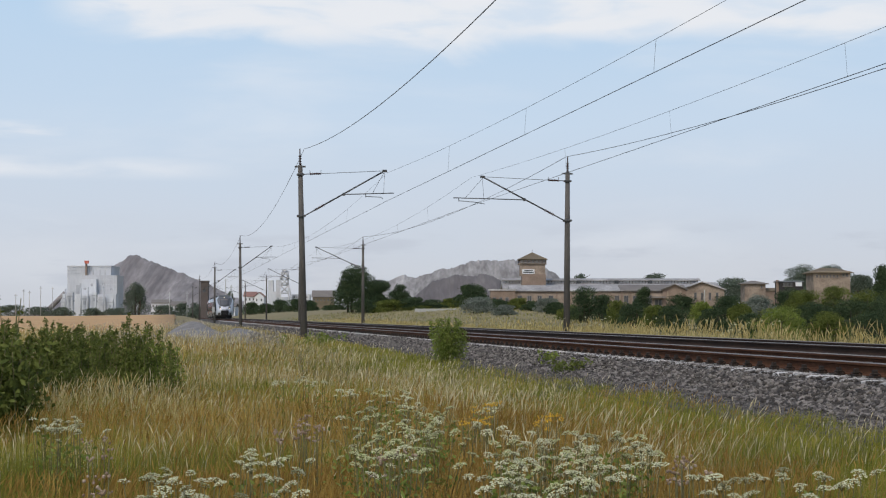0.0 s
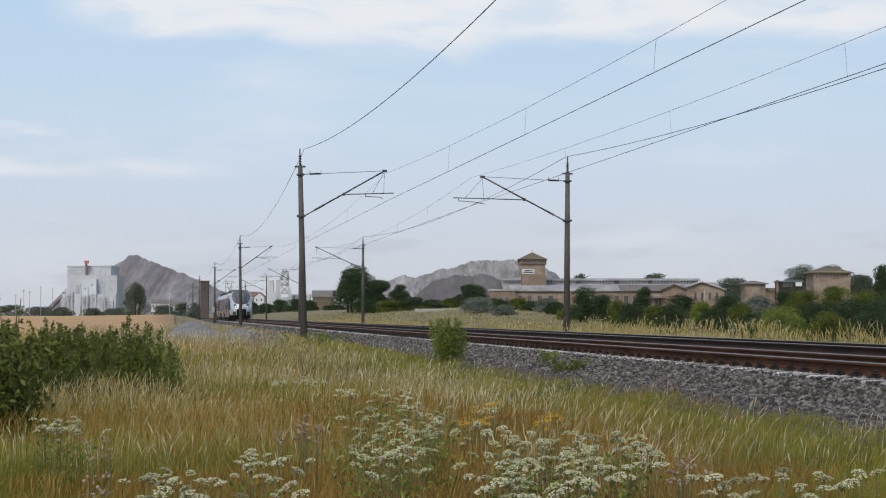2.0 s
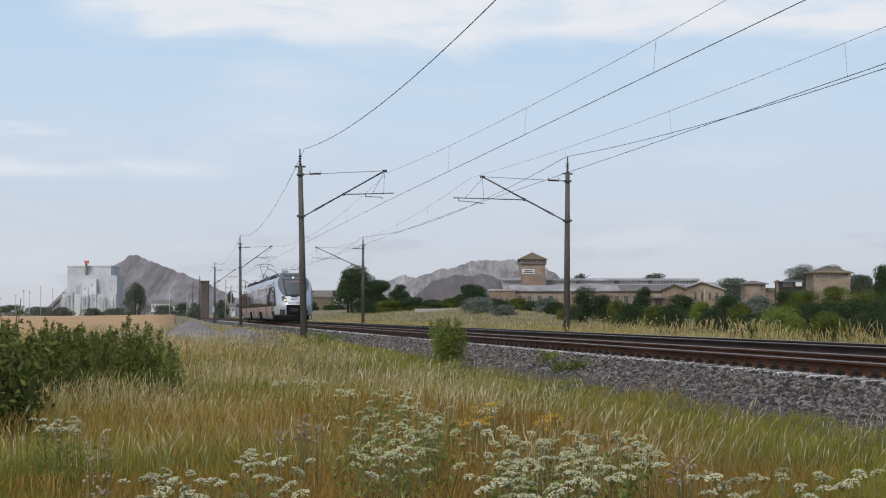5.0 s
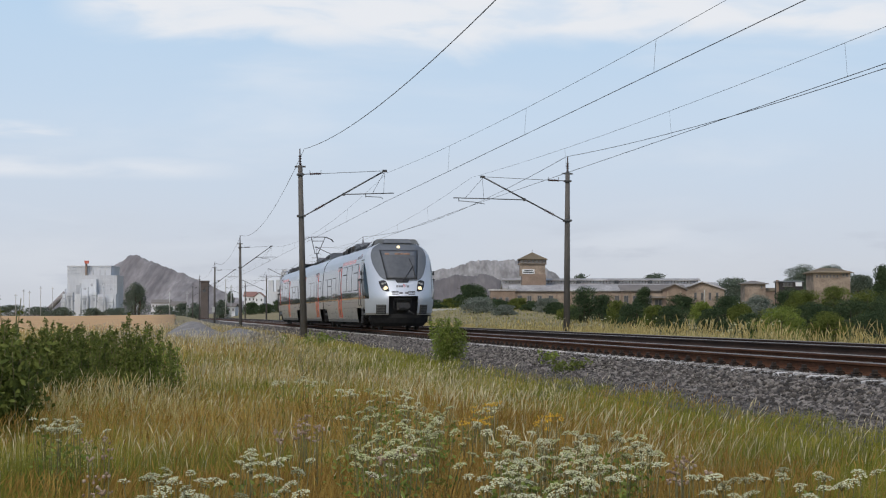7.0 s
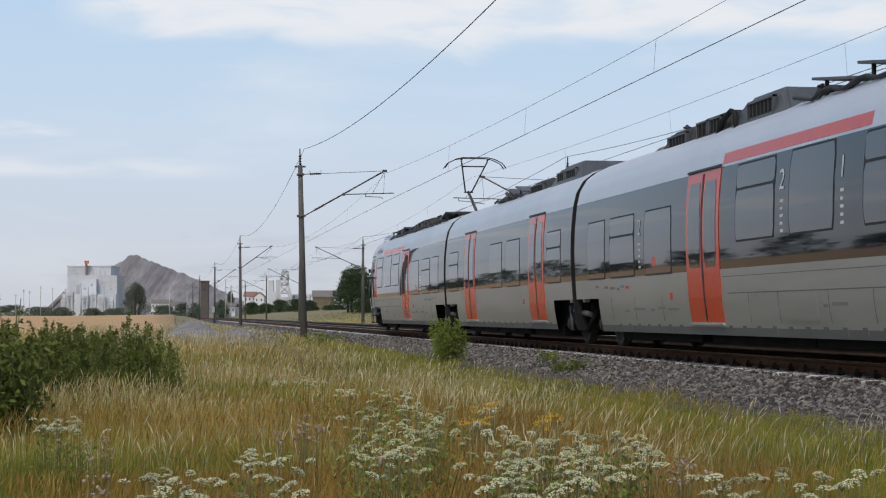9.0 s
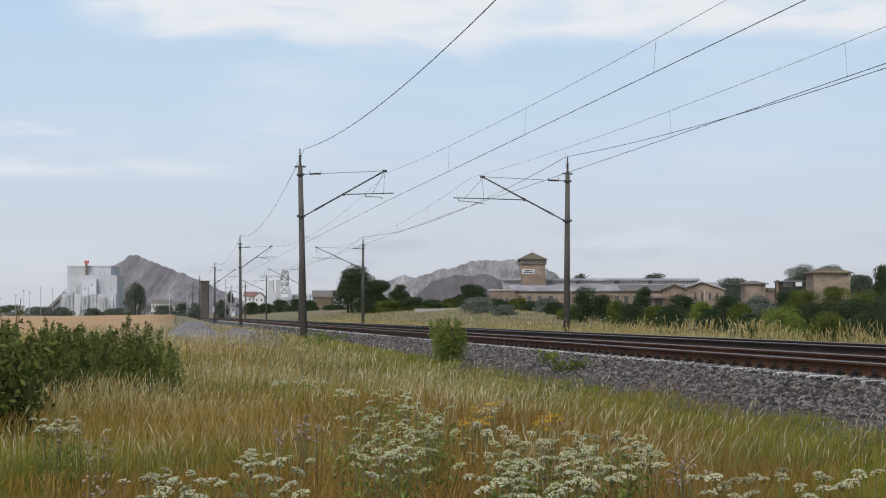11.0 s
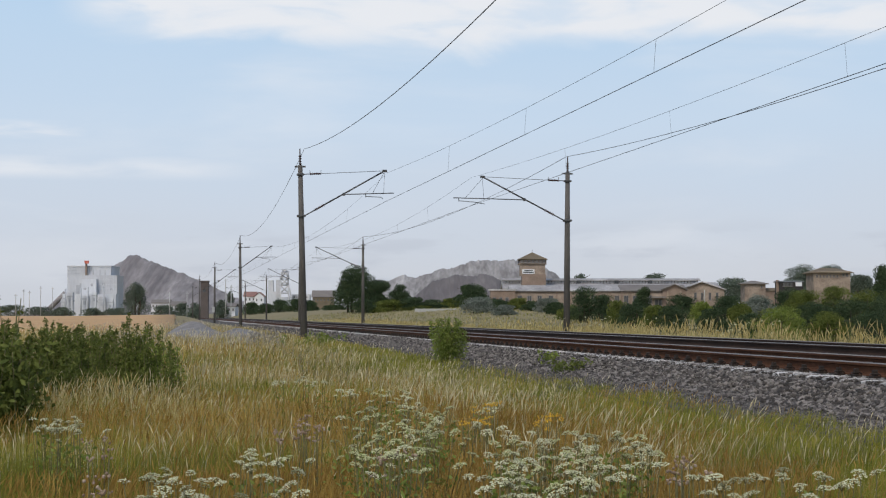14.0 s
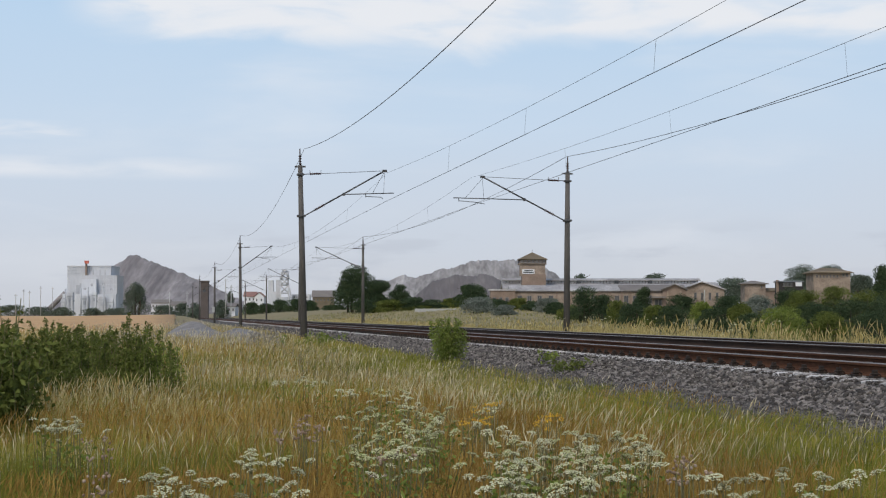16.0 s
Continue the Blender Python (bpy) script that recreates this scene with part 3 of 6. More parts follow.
def roof_gear(y0, y1, parent, seed):
    """Open roof equipment: cabinets, racks of resistors, cable runs and insulators."""
    rnd = random.Random(seed)
    y = y0
    while y < y1 - .2:
        ln = min(rnd.uniform(.55, 1.5), y1 - y)
        kind = rnd.choice(("cabinet", "cabinet", "rack", "plate"))
        top = rnd.uniform(3.72, 3.9)
        if kind == "cabinet":
            w = rnd.uniform(.85, .98)
            roof_box("roof_unit", y, y + ln, w, 3.45, top, rnd.uniform(.04, .22), rnd.choice([M_roofbox, M_roofdark, M_roofdark]), parent, .03)
            if ln > .7:
                side_grille(y + .2, y + ln - .2, 3.52, top - .08, w * .94, parent)
            boxed("roof_lid", (-w * .7, w * .7, y + .15, y + ln - .15, top - .01, top + .025), M_roofbox, parent, "", .01)
        elif kind == "rack":
            bm = bmesh.new()
            for x in (-.92, .92):
                for q in (y + .05, y + ln - .05):
                    tube(bm, [(x, q, 3.4), (x * .95, q, top - .1)], .028, 5)
                tube(bm, [(x * .95, y, top - .1), (x * .95, y + ln, top - .1)], .028, 5)
            part("rack_frame", bm, M_roofdark, parent)
            for k in range(3):
                a = y + ln * (k + .2) / 3
                roof_box("resistor_bank", a, a + ln * .24, .8, 3.45, top - .05 - .05 * (k % 2), .02, M_roofdark, parent, .02)
            bm = bmesh.new()
            insulator(bm, (-.9, y + ln * .5, 3.5), (-.9, y + ln * .5, 3.8), .06, 3)
            part("roof_insulator", bm, M_skirt, parent)
        else:
            bm = bmesh.new()
            vs = box(bm, -.95, .95, y, y + ln, 3.62, 3.66)
            for v in vs:
                v.co.z += .18 * (v.co.y - y) / ln
            part("roof_cover", bm, M_roofbox, parent, "sloping grey cover plate")
            for x in (-.85, -.5, .5, .85):
                tubed("cover_strut", [[(x, y + ln * .8, 3.45), (x, y + ln * .8, 3.78)]], .03, M_roofdark, parent)
            roof_box("brake_resistor", y + .1, y + ln - .1, .8, 3.42, 3.6, .03, M_roofdark, parent, .02)
        y += ln + rnd.uniform(.04, .16)
    for x, r in ((-1.02, .028), (-.95, .02), (1.0, .028)):
        pts = [(x + .02 * math.sin(k * 2.1), y0 + (y1 - y0) * k / 14, 3.56 + .05 * math.sin(k * 1.7 + seed)) for k in range(15)]
        tubed("roof_conduit", [pts], r, M_roofdark, parent)


def cowl(y0, y1, parent):
    """Wedge-shaped slatted fairing of the roof behind the cab."""
    bm = bmesh.new()
    vs = box(bm, -1.02, 1.02, y0, y1, 3.38, 3.80)
    for v in vs:
        if v.co.z > 3.6:
            v.co.x *= .84
            if v.co.y > (y0 + y1) / 2:
                v.co.z = 3.62
    bmesh.ops.bevel(bm, geom=bm.edges[:], offset=.04, segments=2, affect="EDGES")
    c = part("roof_cowl", bm, M_mask, parent)
    for sx in (-1, 1):
        bm = bmesh.new()
        v = [bm.verts.new(p) for p in ((sx * 1.02, y0 + .12, 3.47), (sx * 1.02, y1 - .1, 3.45), (sx * .95, y1 - .1, 3.56), (sx * .915, y0 + .25, 3.72))]
        w = [bm.verts.new((q.co.x - sx * .05, q.co.y, q.co.z)) for q in v]
        bm.faces.new(v), bm.faces.new(w[::-1])
        for k in range(4):
            bm.faces.new((v[k], w[k], w[(k + 1) % 4], v[(k + 1) % 4]))
        bmesh.ops.recalc_face_normals(bm, faces=bm.faces[:])
        part("cowl_opening", bm, M_bellows, parent)
        for k in range(8):
            f = (k + .5) / 8
            y = y0 + .25 + (y1 - y0 - .45) * f
            zt = 3.72 - .15 * f
            bm = bmesh.new()
            tube(bm, [(sx * 1.035, y + .07, 3.46), (sx * (.935 + .02 * f), y - .07, zt)], .026, 5)
            part("cowl_slat", bm, M_silver, parent)
        tubed("cowl_slat", [[(sx * 1.0, y0 + .15, 3.6), (sx * 1.0, y1 - .2, 3.53)]], .022, M_silver, parent)


def end_car(parent, lead):
    c = empty("end_car")
    c.parent = parent
    if not lead:
        c.matrix_basis = pose(0, L_ALL, 0, 0, 0, 180)
    tagged(c, "silver driving car with grey cab mask and red doors")
    wells = [(0, 4.55), (18.15, 20.2)]
    car_shell("body_shell", 0, L_END - .17, True, wells, c)
    boxed("underframe", (-1.12, 1.12, 1.2, L_END - .3, .38, 1.15), M_under, c, "", .04)
    bogie(2.85, c, 2.4)
    for a, b, w in ((4.75, 7.6, 1.16), (7.8, 12.2, 1.1), (12.5, 15.4, 1.16), (15.6, 17.7, 1.05)):
        boxed("underfloor_unit", (-w, w, a, b, .17, .42), M_under, c, "", .03)
    s = -1
    for s in (-1, 1):
        window(3.85, 5.35, 1.69, 2.77, c, True, s)
        window(6.3, 7.83, 1.69, 2.78, c, False, s)
        window(8.42, 10.0, 1.69, 2.77, c, True, s)
        door(10.78, 12.4, c, s)
        window(13.25, 14.82, 1.31, 2.38, c, False, s)
        window(15.5, 17.15, 1.31, 2.38, c, True, s)
        window(17.55, 18.85, 1.31, 2.38, c, False, s)
        side_panel("red_cantrail_stripe", (5.25, 10.75, 2.86, 3.03), .004, M_red, c, "", 0, s)
        bm = bmesh.new()
        side_patch(bm, 2.85, 3.62, 1.30, 2.75, .004, s)
        for v in bm.verts:
            if v.co.y > 3:
                v.co.y -= .10 * (v.co.z - 1.3) / 1.45
            else:
                v.co.y += .62 * (v.co.z - 1.3) / 1.45
        part("red_swoosh", bm, M_red, c)
        cd = side_panel("cab_door", (2.06, 2.74, .86, 2.83), .007, M_lower, c, "grey cab door with a dark upper half", .03, s)
        side_panel("door_band", (2.08, 2.72, 1.30, 2.80), .010, M_band, cd, "", .03, s)
        side_panel("door_pane", (2.30, 2.52, 1.92, 2.70), .014, M_gasket, cd, "narrow black door window", .05, s)
        side_panel("door_gap", (2.04, 2.06, .9, 2.83), .004, M_gasket, cd, "", 0, s)
        side_panel("door_gap", (2.74, 2.76, .9, 2.83), .004, M_gasket, cd, "", 0, s)
        side_panel("rain_strip", (2.0, 2.82, 2.90, 2.93), .03, M_gasket, cd, "", 0, s)
        for a, b, zz, hh, mm in ((3.05, 3.1, 3.0, .13, M_greytxt), (3.2, 3.42, 3.0, .13, M_greytxt), (3.5, 3.56, 3.0, .22, M_red), (3.62, 3.68, 3.0, .22, M_red), (3.76, 3.96, 3.0, .13, M_greytxt), (4.04, 4.12, 3.0, .22, M_greytxt), (4.2, 4.42, 3.0, .13, M_greytxt), (4.52, 4.74, 3.0, .13, M_greytxt)):
            side_panel("mark_bar", (a, b, zz, zz + hh), .004, mm, c, "", 0, s)
        for y in (2.0, 2.66):
            tubed("grab_rail", [[(s * 1.47, y, .98), (s * 1.53, y, 1.02), (s * 1.53, y, 2.05), (s * 1.47, y, 2.09)]], .02, M_steel, cd)
            boxed("grab_rail_cap", (s * 1.53 - .04, s * 1.53 + .04, y - .06, y + .06, 2.06, 2.13), M_gasket, cd)
        tubed("step_frame", [[(s * 1.42, 2.05, .9), (s * 1.44, 2.05, .3), (s * 1.44, 2.5, .3), (s * 1.42, 2.5, .9)]], .02, M_steel, cd)
        for z in (.32, .6):
            boxed("step", (s * 1.36 - .09, s * 1.36 + .09, 2.05, 2.5, z - .015, z + .015), M_under, cd)
        side_panel("equipment_hatch", (7.0, 8.05, .52, .88), .006, M_lower, c, "", .02, s)
        side_panel("panel_joint", (4.6, 10.5, .92, .935), .003, M_skirt, c, "", 0, s)
        side_panel("panel_joint", (2.9, 10.7, 1.17, 1.18), .003, M_skirt, c, "", 0, s)
        for y in (5.2, 6.6, 8.4, 9.6, 13.9, 15.6, 17.2):
            side_panel("panel_joint", (y, y + .014, .5, .92), .003, M_skirt, c, "", 0, s)
        for k in range(20):
            y = 4.9 + .62 * k
            if not 10.6 < y < 12.5:
                side_panel("skirt_clip", (y, y + .16, .33, .45), .006, M_skirt, c, "", 0, s)
        side_panel("notice_plate", (13.3, 13.45, .86, .97), .004, M_red, c, "", 0, s)
        for a, b, zz, mm in ((13.0, 13.6, .68, M_faint), (13.75, 14.2, .70, M_faint), (14.4, 14.65, .67, M_faint), (15.0, 15.7, .69, M_faint), (16.0, 16.3, .66, M_faint), (15.95, 16.15, 1.08, M_red), (16.25, 16.5, 1.10, M_bluetxt), (16.6, 16.75, 1.06, M_greytxt), (16.9, 17.25, 1.08, M_greytxt), (17.4, 17.65, 1.1, M_greytxt), (18.1, 18.3, 1.12, M_greytxt), (6.0, 6.5, .72, M_faint), (6.65, 6.8, .70, M_faint)):
            side_panel("small_lettering", (a, b, zz, zz + .045), .004, mm, c, "", 0, s)
        side_panel("window_sticker", (14.12, 14.36, 1.42, 1.60), .010, M_red, c, "small red sticker", .08, s)
        for y, b in ((6.02, "1"), (8.12, "2"), (15.15, "2")):
            z = 2.5 if y < 10 else 2.2
            if s < 0:
                lean = math.degrees(math.atan2(half(z - .2) - half(z + .1), .3))
                text_part("class_number", b, .40, pose(-half(z - .2) - .007, y, z - .2, 90 - lean, 0, -90), M_white, c)
            for k in range(5):
                side_panel("small_lettering", (y - .05 + .01 * (k % 2), y + .05, z - .78 + k * .1, z - .74 + k * .1), .004, M_white, c, "", 0, s)
        # dark glazing swept round the corner of the nose
        bm = bmesh.new()
        g = []
        for j in range(15):
            z = 1.29 + 1.53 * j / 14
            c0 = lerp_table([(1.29, .905), (1.7, .908), (2.1, .92), (2.4, .94), (2.6, .962), (2.74, .982), (2.82, .998)], z)
            row = []
            for k in range(7):
                cc = c0 + (1 - c0) * k / 6
                row.append(bm.verts.new((s * (half(z) * cc + .006), nose(half(z) * cc, z) - .006, z)))
            row.append(bm.verts.new((s * (half(z) + .006), nose(half(z), z) + .1, z)))
            g.append(row)
        for a, b in zip(g, g[1:]):
            for k in range(7):
                bm.faces.new((a[k], a[k + 1], b[k + 1], b[k])).smooth = True
        part("cab_side_window", bm, M_band, c, "dark wraparound cab side window")
    # roof
    cowl(2.3, 4.3, c)
    roof_gear(4.4, 8.7 if lead else 17.5, c, 3 if lead else 5)
    if lead:
        roof_box("air_conditioner", 9.0, 11.9, 1.0, 3.4, 3.92, .7, M_roofbox, c, .07)
        roof_box("cooling_unit", 12.0, 13.6, .98, 3.4, 3.86, .06, M_roofdark, c, .05)
        roof_box("converter_box", 13.7, 15.7, .95, 3.4, 3.82, .35, M_roofdark, c, .05)
        side_grille(9.75, 10.9, 3.5, 3.80, .93, c)
        side_grille(12.15, 12.8, 3.5, 3.78, .92, c)
        side_grille(12.85, 13.45, 3.5, 3.78, .92, c)
        side_grille(14.1, 15.2, 3.5, 3.72, .89, c)
        tubed("pipe_loop", [[(-.98, 11.3, 3.45), (-.95, 11.45, 3.72), (-.9, 11.8, 3.80), (-.95, 12.1, 3.66), (-.98, 12.2, 3.45)]], .045, M_bellows, c)
        for y in (8.85, 11.95, 13.65, 15.9, 16.2):
            roof_box("terminal_box", y - .1, y + .1, .9, 3.5, 3.66, .02, M_skirt, c, .02)
        bm = bmesh.new()
        insulator(bm, (-.3, 16.0, 3.65), (-.3, 16.0, 4.05), .08, 4)
        part("roof_insulator", bm, M_insul, c)
    roof_box("cab_roof_vent", 1.9, 3.2, .62, 3.6, 3.80, .2, M_mask, c, .03)
    # cab front
    bm = bmesh.new()
    g = []
    for j in range(29):
        z = 2.02 + 1.59 * j / 28
        w = lerp_table([(2.02, .60), (2.06, .72), (2.14, .83), (2.28, .93), (2.5, 1.03), (2.75, 1.11), (3.0, 1.15), (3.2, 1.13), (3.4, 1.03), (3.52, .88), (3.61, .66)], z)
        row = []
        for i in range(-12, 13):
            x = w * i / 12
            gx = (nose(x + .01, z) - nose(x - .01, z)) / .02
            gy = (nose(x, z + .01) - nose(x, z - .01)) / .02
            row.append(bm.verts.new(Vector((x, nose(x, z), z)) + Vector((gx, -1, gy)).normalized() * .015))
        g.append(row)
    for a, b in zip(g, g[1:]):
        for i in range(24):
            bm.faces.new((a[i], a[i + 1], b[i + 1], b[i])).smooth = True
    part("cab_mask", bm, M_mask, c, "grey rounded surround of the windscreen")
    front_patch("windscreen_seal", [(-.63, 2.06), (.63, 2.06), (.80, 3.30), (-.80, 3.30)], .022, M_gasket, c, "", 10)
    ws = front_patch("windscreen", [(-.57, 2.09), (.57, 2.09), (.74, 3.26), (-.74, 3.26)], .028, M_screen, c, "tinted raked windscreen", 10)
    front_patch("destination_display", [(-.62, 3.05), (.62, 3.05), (.64, 3.2), (-.64, 3.2)], .033, M_mask, ws, "grey destination display")
    for a, b in ((-.6, -.42), (-.2, .0), (.02, .16), (.18, .44)):
        front_patch("display_text", [(a, 3.09), (b, 3.09), (b, 3.16), (a, 3.16)], .037, M_led, ws, "", 3)
    front_patch("wiper_mount", [(-.22, 1.93), (.22, 1.93), (.3, 2.06), (-.3, 2.06)], .02, M_gasket, c)

    def on(x, z, o=.05):
        return (x, nose(x, z) - o, z)
    tubed("wiper", [[on(.02, 2.0), on(.22, 2.25), on(.5, 2.62)], [on(.5, 2.62), on(.38, 2.95), ], [on(.5, 2.62), on(.56, 2.2)]], .017, M_gasket, c)
    for s in (-1, 1):
        q = [(s * .53, 1.54), (s * .83, 1.60), (s * .97, 2.01), (s * .66, 2.05)]
        if s < 0:
            q = [q[1], q[0], q[3], q[2]]
        h = front_patch("headlight", q, .012, M_gasket, c, "dark headlight cluster", 10, .55)
        for x, z, r, m in ((.70, 1.70, .088, M_lamp), (.80, 1.89, .05, M_box), (.70, 1.92, .035, M_box)):
            bm = bmesh.new()
            p = Vector(on(s * x, z, .016))
            lathe(bm, [(r, 0), (r, .02), (r * .7, .035), (.01, .04)], Matrix.Translation(p) @ Matrix.Rotation(radians(90), 4, "X") @ Matrix.Rotation(radians(s * 20), 4, "Y"), 14)
            part("lamp", bm, m, h)
        g = front_patch("air_grille", [(s * .86 - .18, .66), (s * .86 + .18, .66), (s * .87 + .18, 1.04), (s * .87 - .18, 1.04)], .012, M_gasket, c, "louvred air grille")
        for k in range(5):
            z = .7 + .075 * k
            front_patch("louvre", [(s * .86 - .16, z), (s * .86 + .16, z), (s * .86 + .16, z + .035), (s * .86 - .16, z + .035)], .03, M_skirt, g, "", 4)
        for k in range(3):
            z = 1.445 + .055 * k
            a, b = (s * .48, s * .2) if s < 0 else (s * .2, s * .48)
            front_patch("nose_slot", [(a, z), (b, z), (b, z + .028), (a, z + .028)], .006, M_gasket, c, "", 4)
    front_patch("top_lamp_housing", [(-.13, 3.36), (.13, 3.36), (.1, 3.5), (-.1, 3.5)], .012, M_gasket, c)
    bm = bmesh.new()
    lathe(bm, [(.075, 0), (.075, .03), (.01, .045)], Matrix.Translation(on(0, 3.43, .01)) @ Matrix.Rotation(radians(60), 4, "X"), 14)
    part("top_lamp", bm, M_lamp, c, "lit round marker lamp")
    # operator mark and number as plain bars
    for a, b in ((-.27, -.19), (-.175, -.095), (-.08, .0), (.17, .25)):
        front_patch("mark_bar", [(a, 1.74), (b, 1.74), (b, 1.82), (a, 1.82)], .004, M_greytxt, c, "", 3)
    for a in (.03, .07, .12):
        front_patch("mark_bar", [(a, 1.74), (a + .022, 1.74), (a + .022, 1.88), (a, 1.88)], .004, M_red if a < .1 else M_greytxt, c, "", 3)
    for a in (-.17, .06):
        front_patch("number_bar", [(a, 1.47), (a + .14, 1.47), (a + .14, 1.55), (a, 1.55)], .004, M_greytxt, c, "", 3)
    # coupler recess and coupler
    bm = bmesh.new()
    box(bm, -.66, .66, .75, 1.6, .3, 1.42)
    part("coupler_recess", bm, M_gasket, c)
    bm = bmesh.new()
    box(bm, -.25, .25, .22, .55, .80, 1.14, .05)
    box(bm, -.30, .30, .30, .42, 1.16, 1.22, .01)
    for x in (-.36, .36):
        tube(bm, [(x, .3, 1.25), (x, .32, .9), (x * .7, .4, .72)], .025, 6)
    tube(bm, [(-.1, .14, 1.0), (-.1, .04, 1.0)], .11, 12)
    tube(bm, [(.15, .14, 1.0), (.15, .08, 1.0)], .13, 12)
    tube(bm, [(0, .5, .98), (0, 1.4, .95)], .12, 10)
    box(bm, -.34, .34, .14, .3, 1.24, 1.3, .01)
    tube(bm, [(.2, .15, .8), (.45, .2, .66)], .03, 6)
    part("coupler", bm, M_roofdark, c, "dark grey automatic coupler")
    bm = bmesh.new()
    rows = []
    for z, inset, w in ((.16, .55, 1.0), (.3, .4, 1.12), (.5, .3, 1.18), (.66, .3, 1.2)):
        rows.append([bm.verts.new((w * k / 8, inset + .9 * (abs(k) / 8) ** 2.5, z)) for k in range(-8, 9)] + [bm.verts.new((w, 2.0, z)), bm.verts.new((-w, 2.0, z))])
    for a, b in zip(rows, rows[1:]):
        for k in range(len(a)):
            bm.faces.new((a[k], a[(k + 1) % len(a)], b[(k + 1) % len(a)], b[k]))
    bm.faces.new(rows[0]), bm.faces.new(rows[-1])
    bmesh.ops.recalc_face_normals(bm, faces=bm.faces[:])
    part("rail_guard", bm, M_bellows, c, "black snowplough skirt")
    for s in (-1, 1):
        tubed("rear_mirror_arm", [[(s * 1.45, 2.0, 2.35), (s * 1.52, 1.97, 2.38)]], .02, M_gasket, c)
        boxed("camera_housing", (s * 1.52 - .035, s * 1.52 + .035, 1.93, 2.0, 2.28, 2.46), M_gasket, c, "", .01)
    return c


train = empty("train")
tagged(train, "silver three-car electric train with dark window band, red doors", "train")
end_car(train, True)
mid = empty("middle_car", pose(0, 0, 0))
mid.parent = train
tagged(mid, "silver middle car with red doors")
G1, G2 = L_END, L_END + L_MID
car_shell("body_shell", G1 + .17, G2 - .17, False, [(G1, G1 + 1.9), (G2 - 1.9, G2)], mid)
boxed("underframe", (-1.12, 1.12, G1 + .3, G2 - .3, .38, 1.15), M_under, mid, "", .04)
for a, b, w in ((22.3, 25.2, 1.12), (25.5, 29.4, 1.16), (29.8, 33.9, 1.1)):
    boxed("underfloor_unit", (-w, w, a, b, .17, .42), M_under, mid, "", .03)
for s in (-1, 1):
    window(21.2, 22.5, 1.31, 2.38, mid, True, s)
    door(22.85, 24.45, mid, s)
    window(25.4, 26.95, 1.31, 2.38, mid, False, s)
    window(27.55, 29.1, 1.31, 2.38, mid, False, s)
    door(31.3, 32.9, mid, s)
    window(33.9, 35.4, 1.31, 2.38, mid, True, s)
    for k in range(16):
        y = 22.5 + .72 * k
        if not (22.7 < y < 24.6 or 31.0 < y < 33.0):
            side_panel("skirt_clip", (y, y + .16, .33, .45), .006, M_skirt, mid, "", 0, s)
    side_panel("notice_plate", (25.0, 25.15, .86, .97), .004, M_red, mid, "", 0, s)
roof_box("air_conditioner", 20.9, 24.6, 1.0, 3.4, 3.92, .9, M_roofbox, mid, .07)
roof_box("converter_box", 24.7, 27.2, .96, 3.4, 3.8, .35, M_roofdark, mid, .05)
side_grille(21.9, 22.9, 3.5, 3.78, .92, mid)
side_grille(23.0, 23.7, 3.5, 3.78, .92, mid)
side_grille(25.2, 26.6, 3.5, 3.70, .90, mid)
roof_gear(27.3, 30.5, mid, 11)
for g in (G1, G2):
    b = bmesh.new()
    rows = []
    for y in np.linspace(g - .24, g + .24, 13):
        k = .91 + .035 * (round((y - g) * 20) % 2)
        rows.append([b.verts.new((s * half(z) * k, y, z * (.99 if z > 3 else 1))) for s, zz in ((-1, ZROWS[2:]), (1, ZROWS[:1:-1])) for z in zz])
    for p, q in zip(rows, rows[1:]):
        for k in range(len(p)):
            b.faces.new((p[k], p[(k + 1) % len(p)], q[(k + 1) % len(p)], q[k]))
    part("gangway_bellows", b, M_bellows, train, "black folded gangway bellows")
    bogie(g, train, 2.7)
tail = end_car(train, False)
# pantograph
pan = empty("pantograph", pose(0, L_ALL - 39.4, 0, 0, 0, 180))
pan.parent = tail
tubed("pan_base", [[(-.6, -.6, 3.8), (.6, -.6, 3.8), (.6, .6, 3.8), (-.6, .6, 3.8), (-.6, -.6, 3.8)]], .04, M_roofdark, pan)
bm = bmesh.new()
for x in (-.5, .5):
    for y in (-.5, .5):
        insulator(bm, (x, y, 3.5), (x, y, 3.8), .07, 3)
part("pan_insulators", bm, M_insul, pan)
tubed("lower_arm", [[(0, -.5, 3.85), (0, .95, 4.55)]], .048, M_steel, pan, sides=8)
tubed("upper_arm", [[(-.1, .95, 4.55), (-.42, -.15, 5.46)], [(.1, .95, 4.55), (.42, -.15, 5.46)], [(-.15, .95, 4.55), (.15, .95, 4.55)], [(-.36, .05, 5.3), (.36, .05, 5.3)]], .024, M_roofdark, pan)
for y in (-.35, -.0):
    tubed("collector_head", [[(-.97, y, 5.22), (-.85, y, 5.38), (-.6, y, 5.5), (-.4, y, 5.545), (.4, y, 5.545), (.6, y, 5.5), (.85, y, 5.38), (.97, y, 5.22)]], .017, M_roofdark, pan)
tubed("head_link", [[(x, -.35, 5.5), (x, 0, 5.5)] for x in (-.42, .42)], .02, M_roofdark, pan)

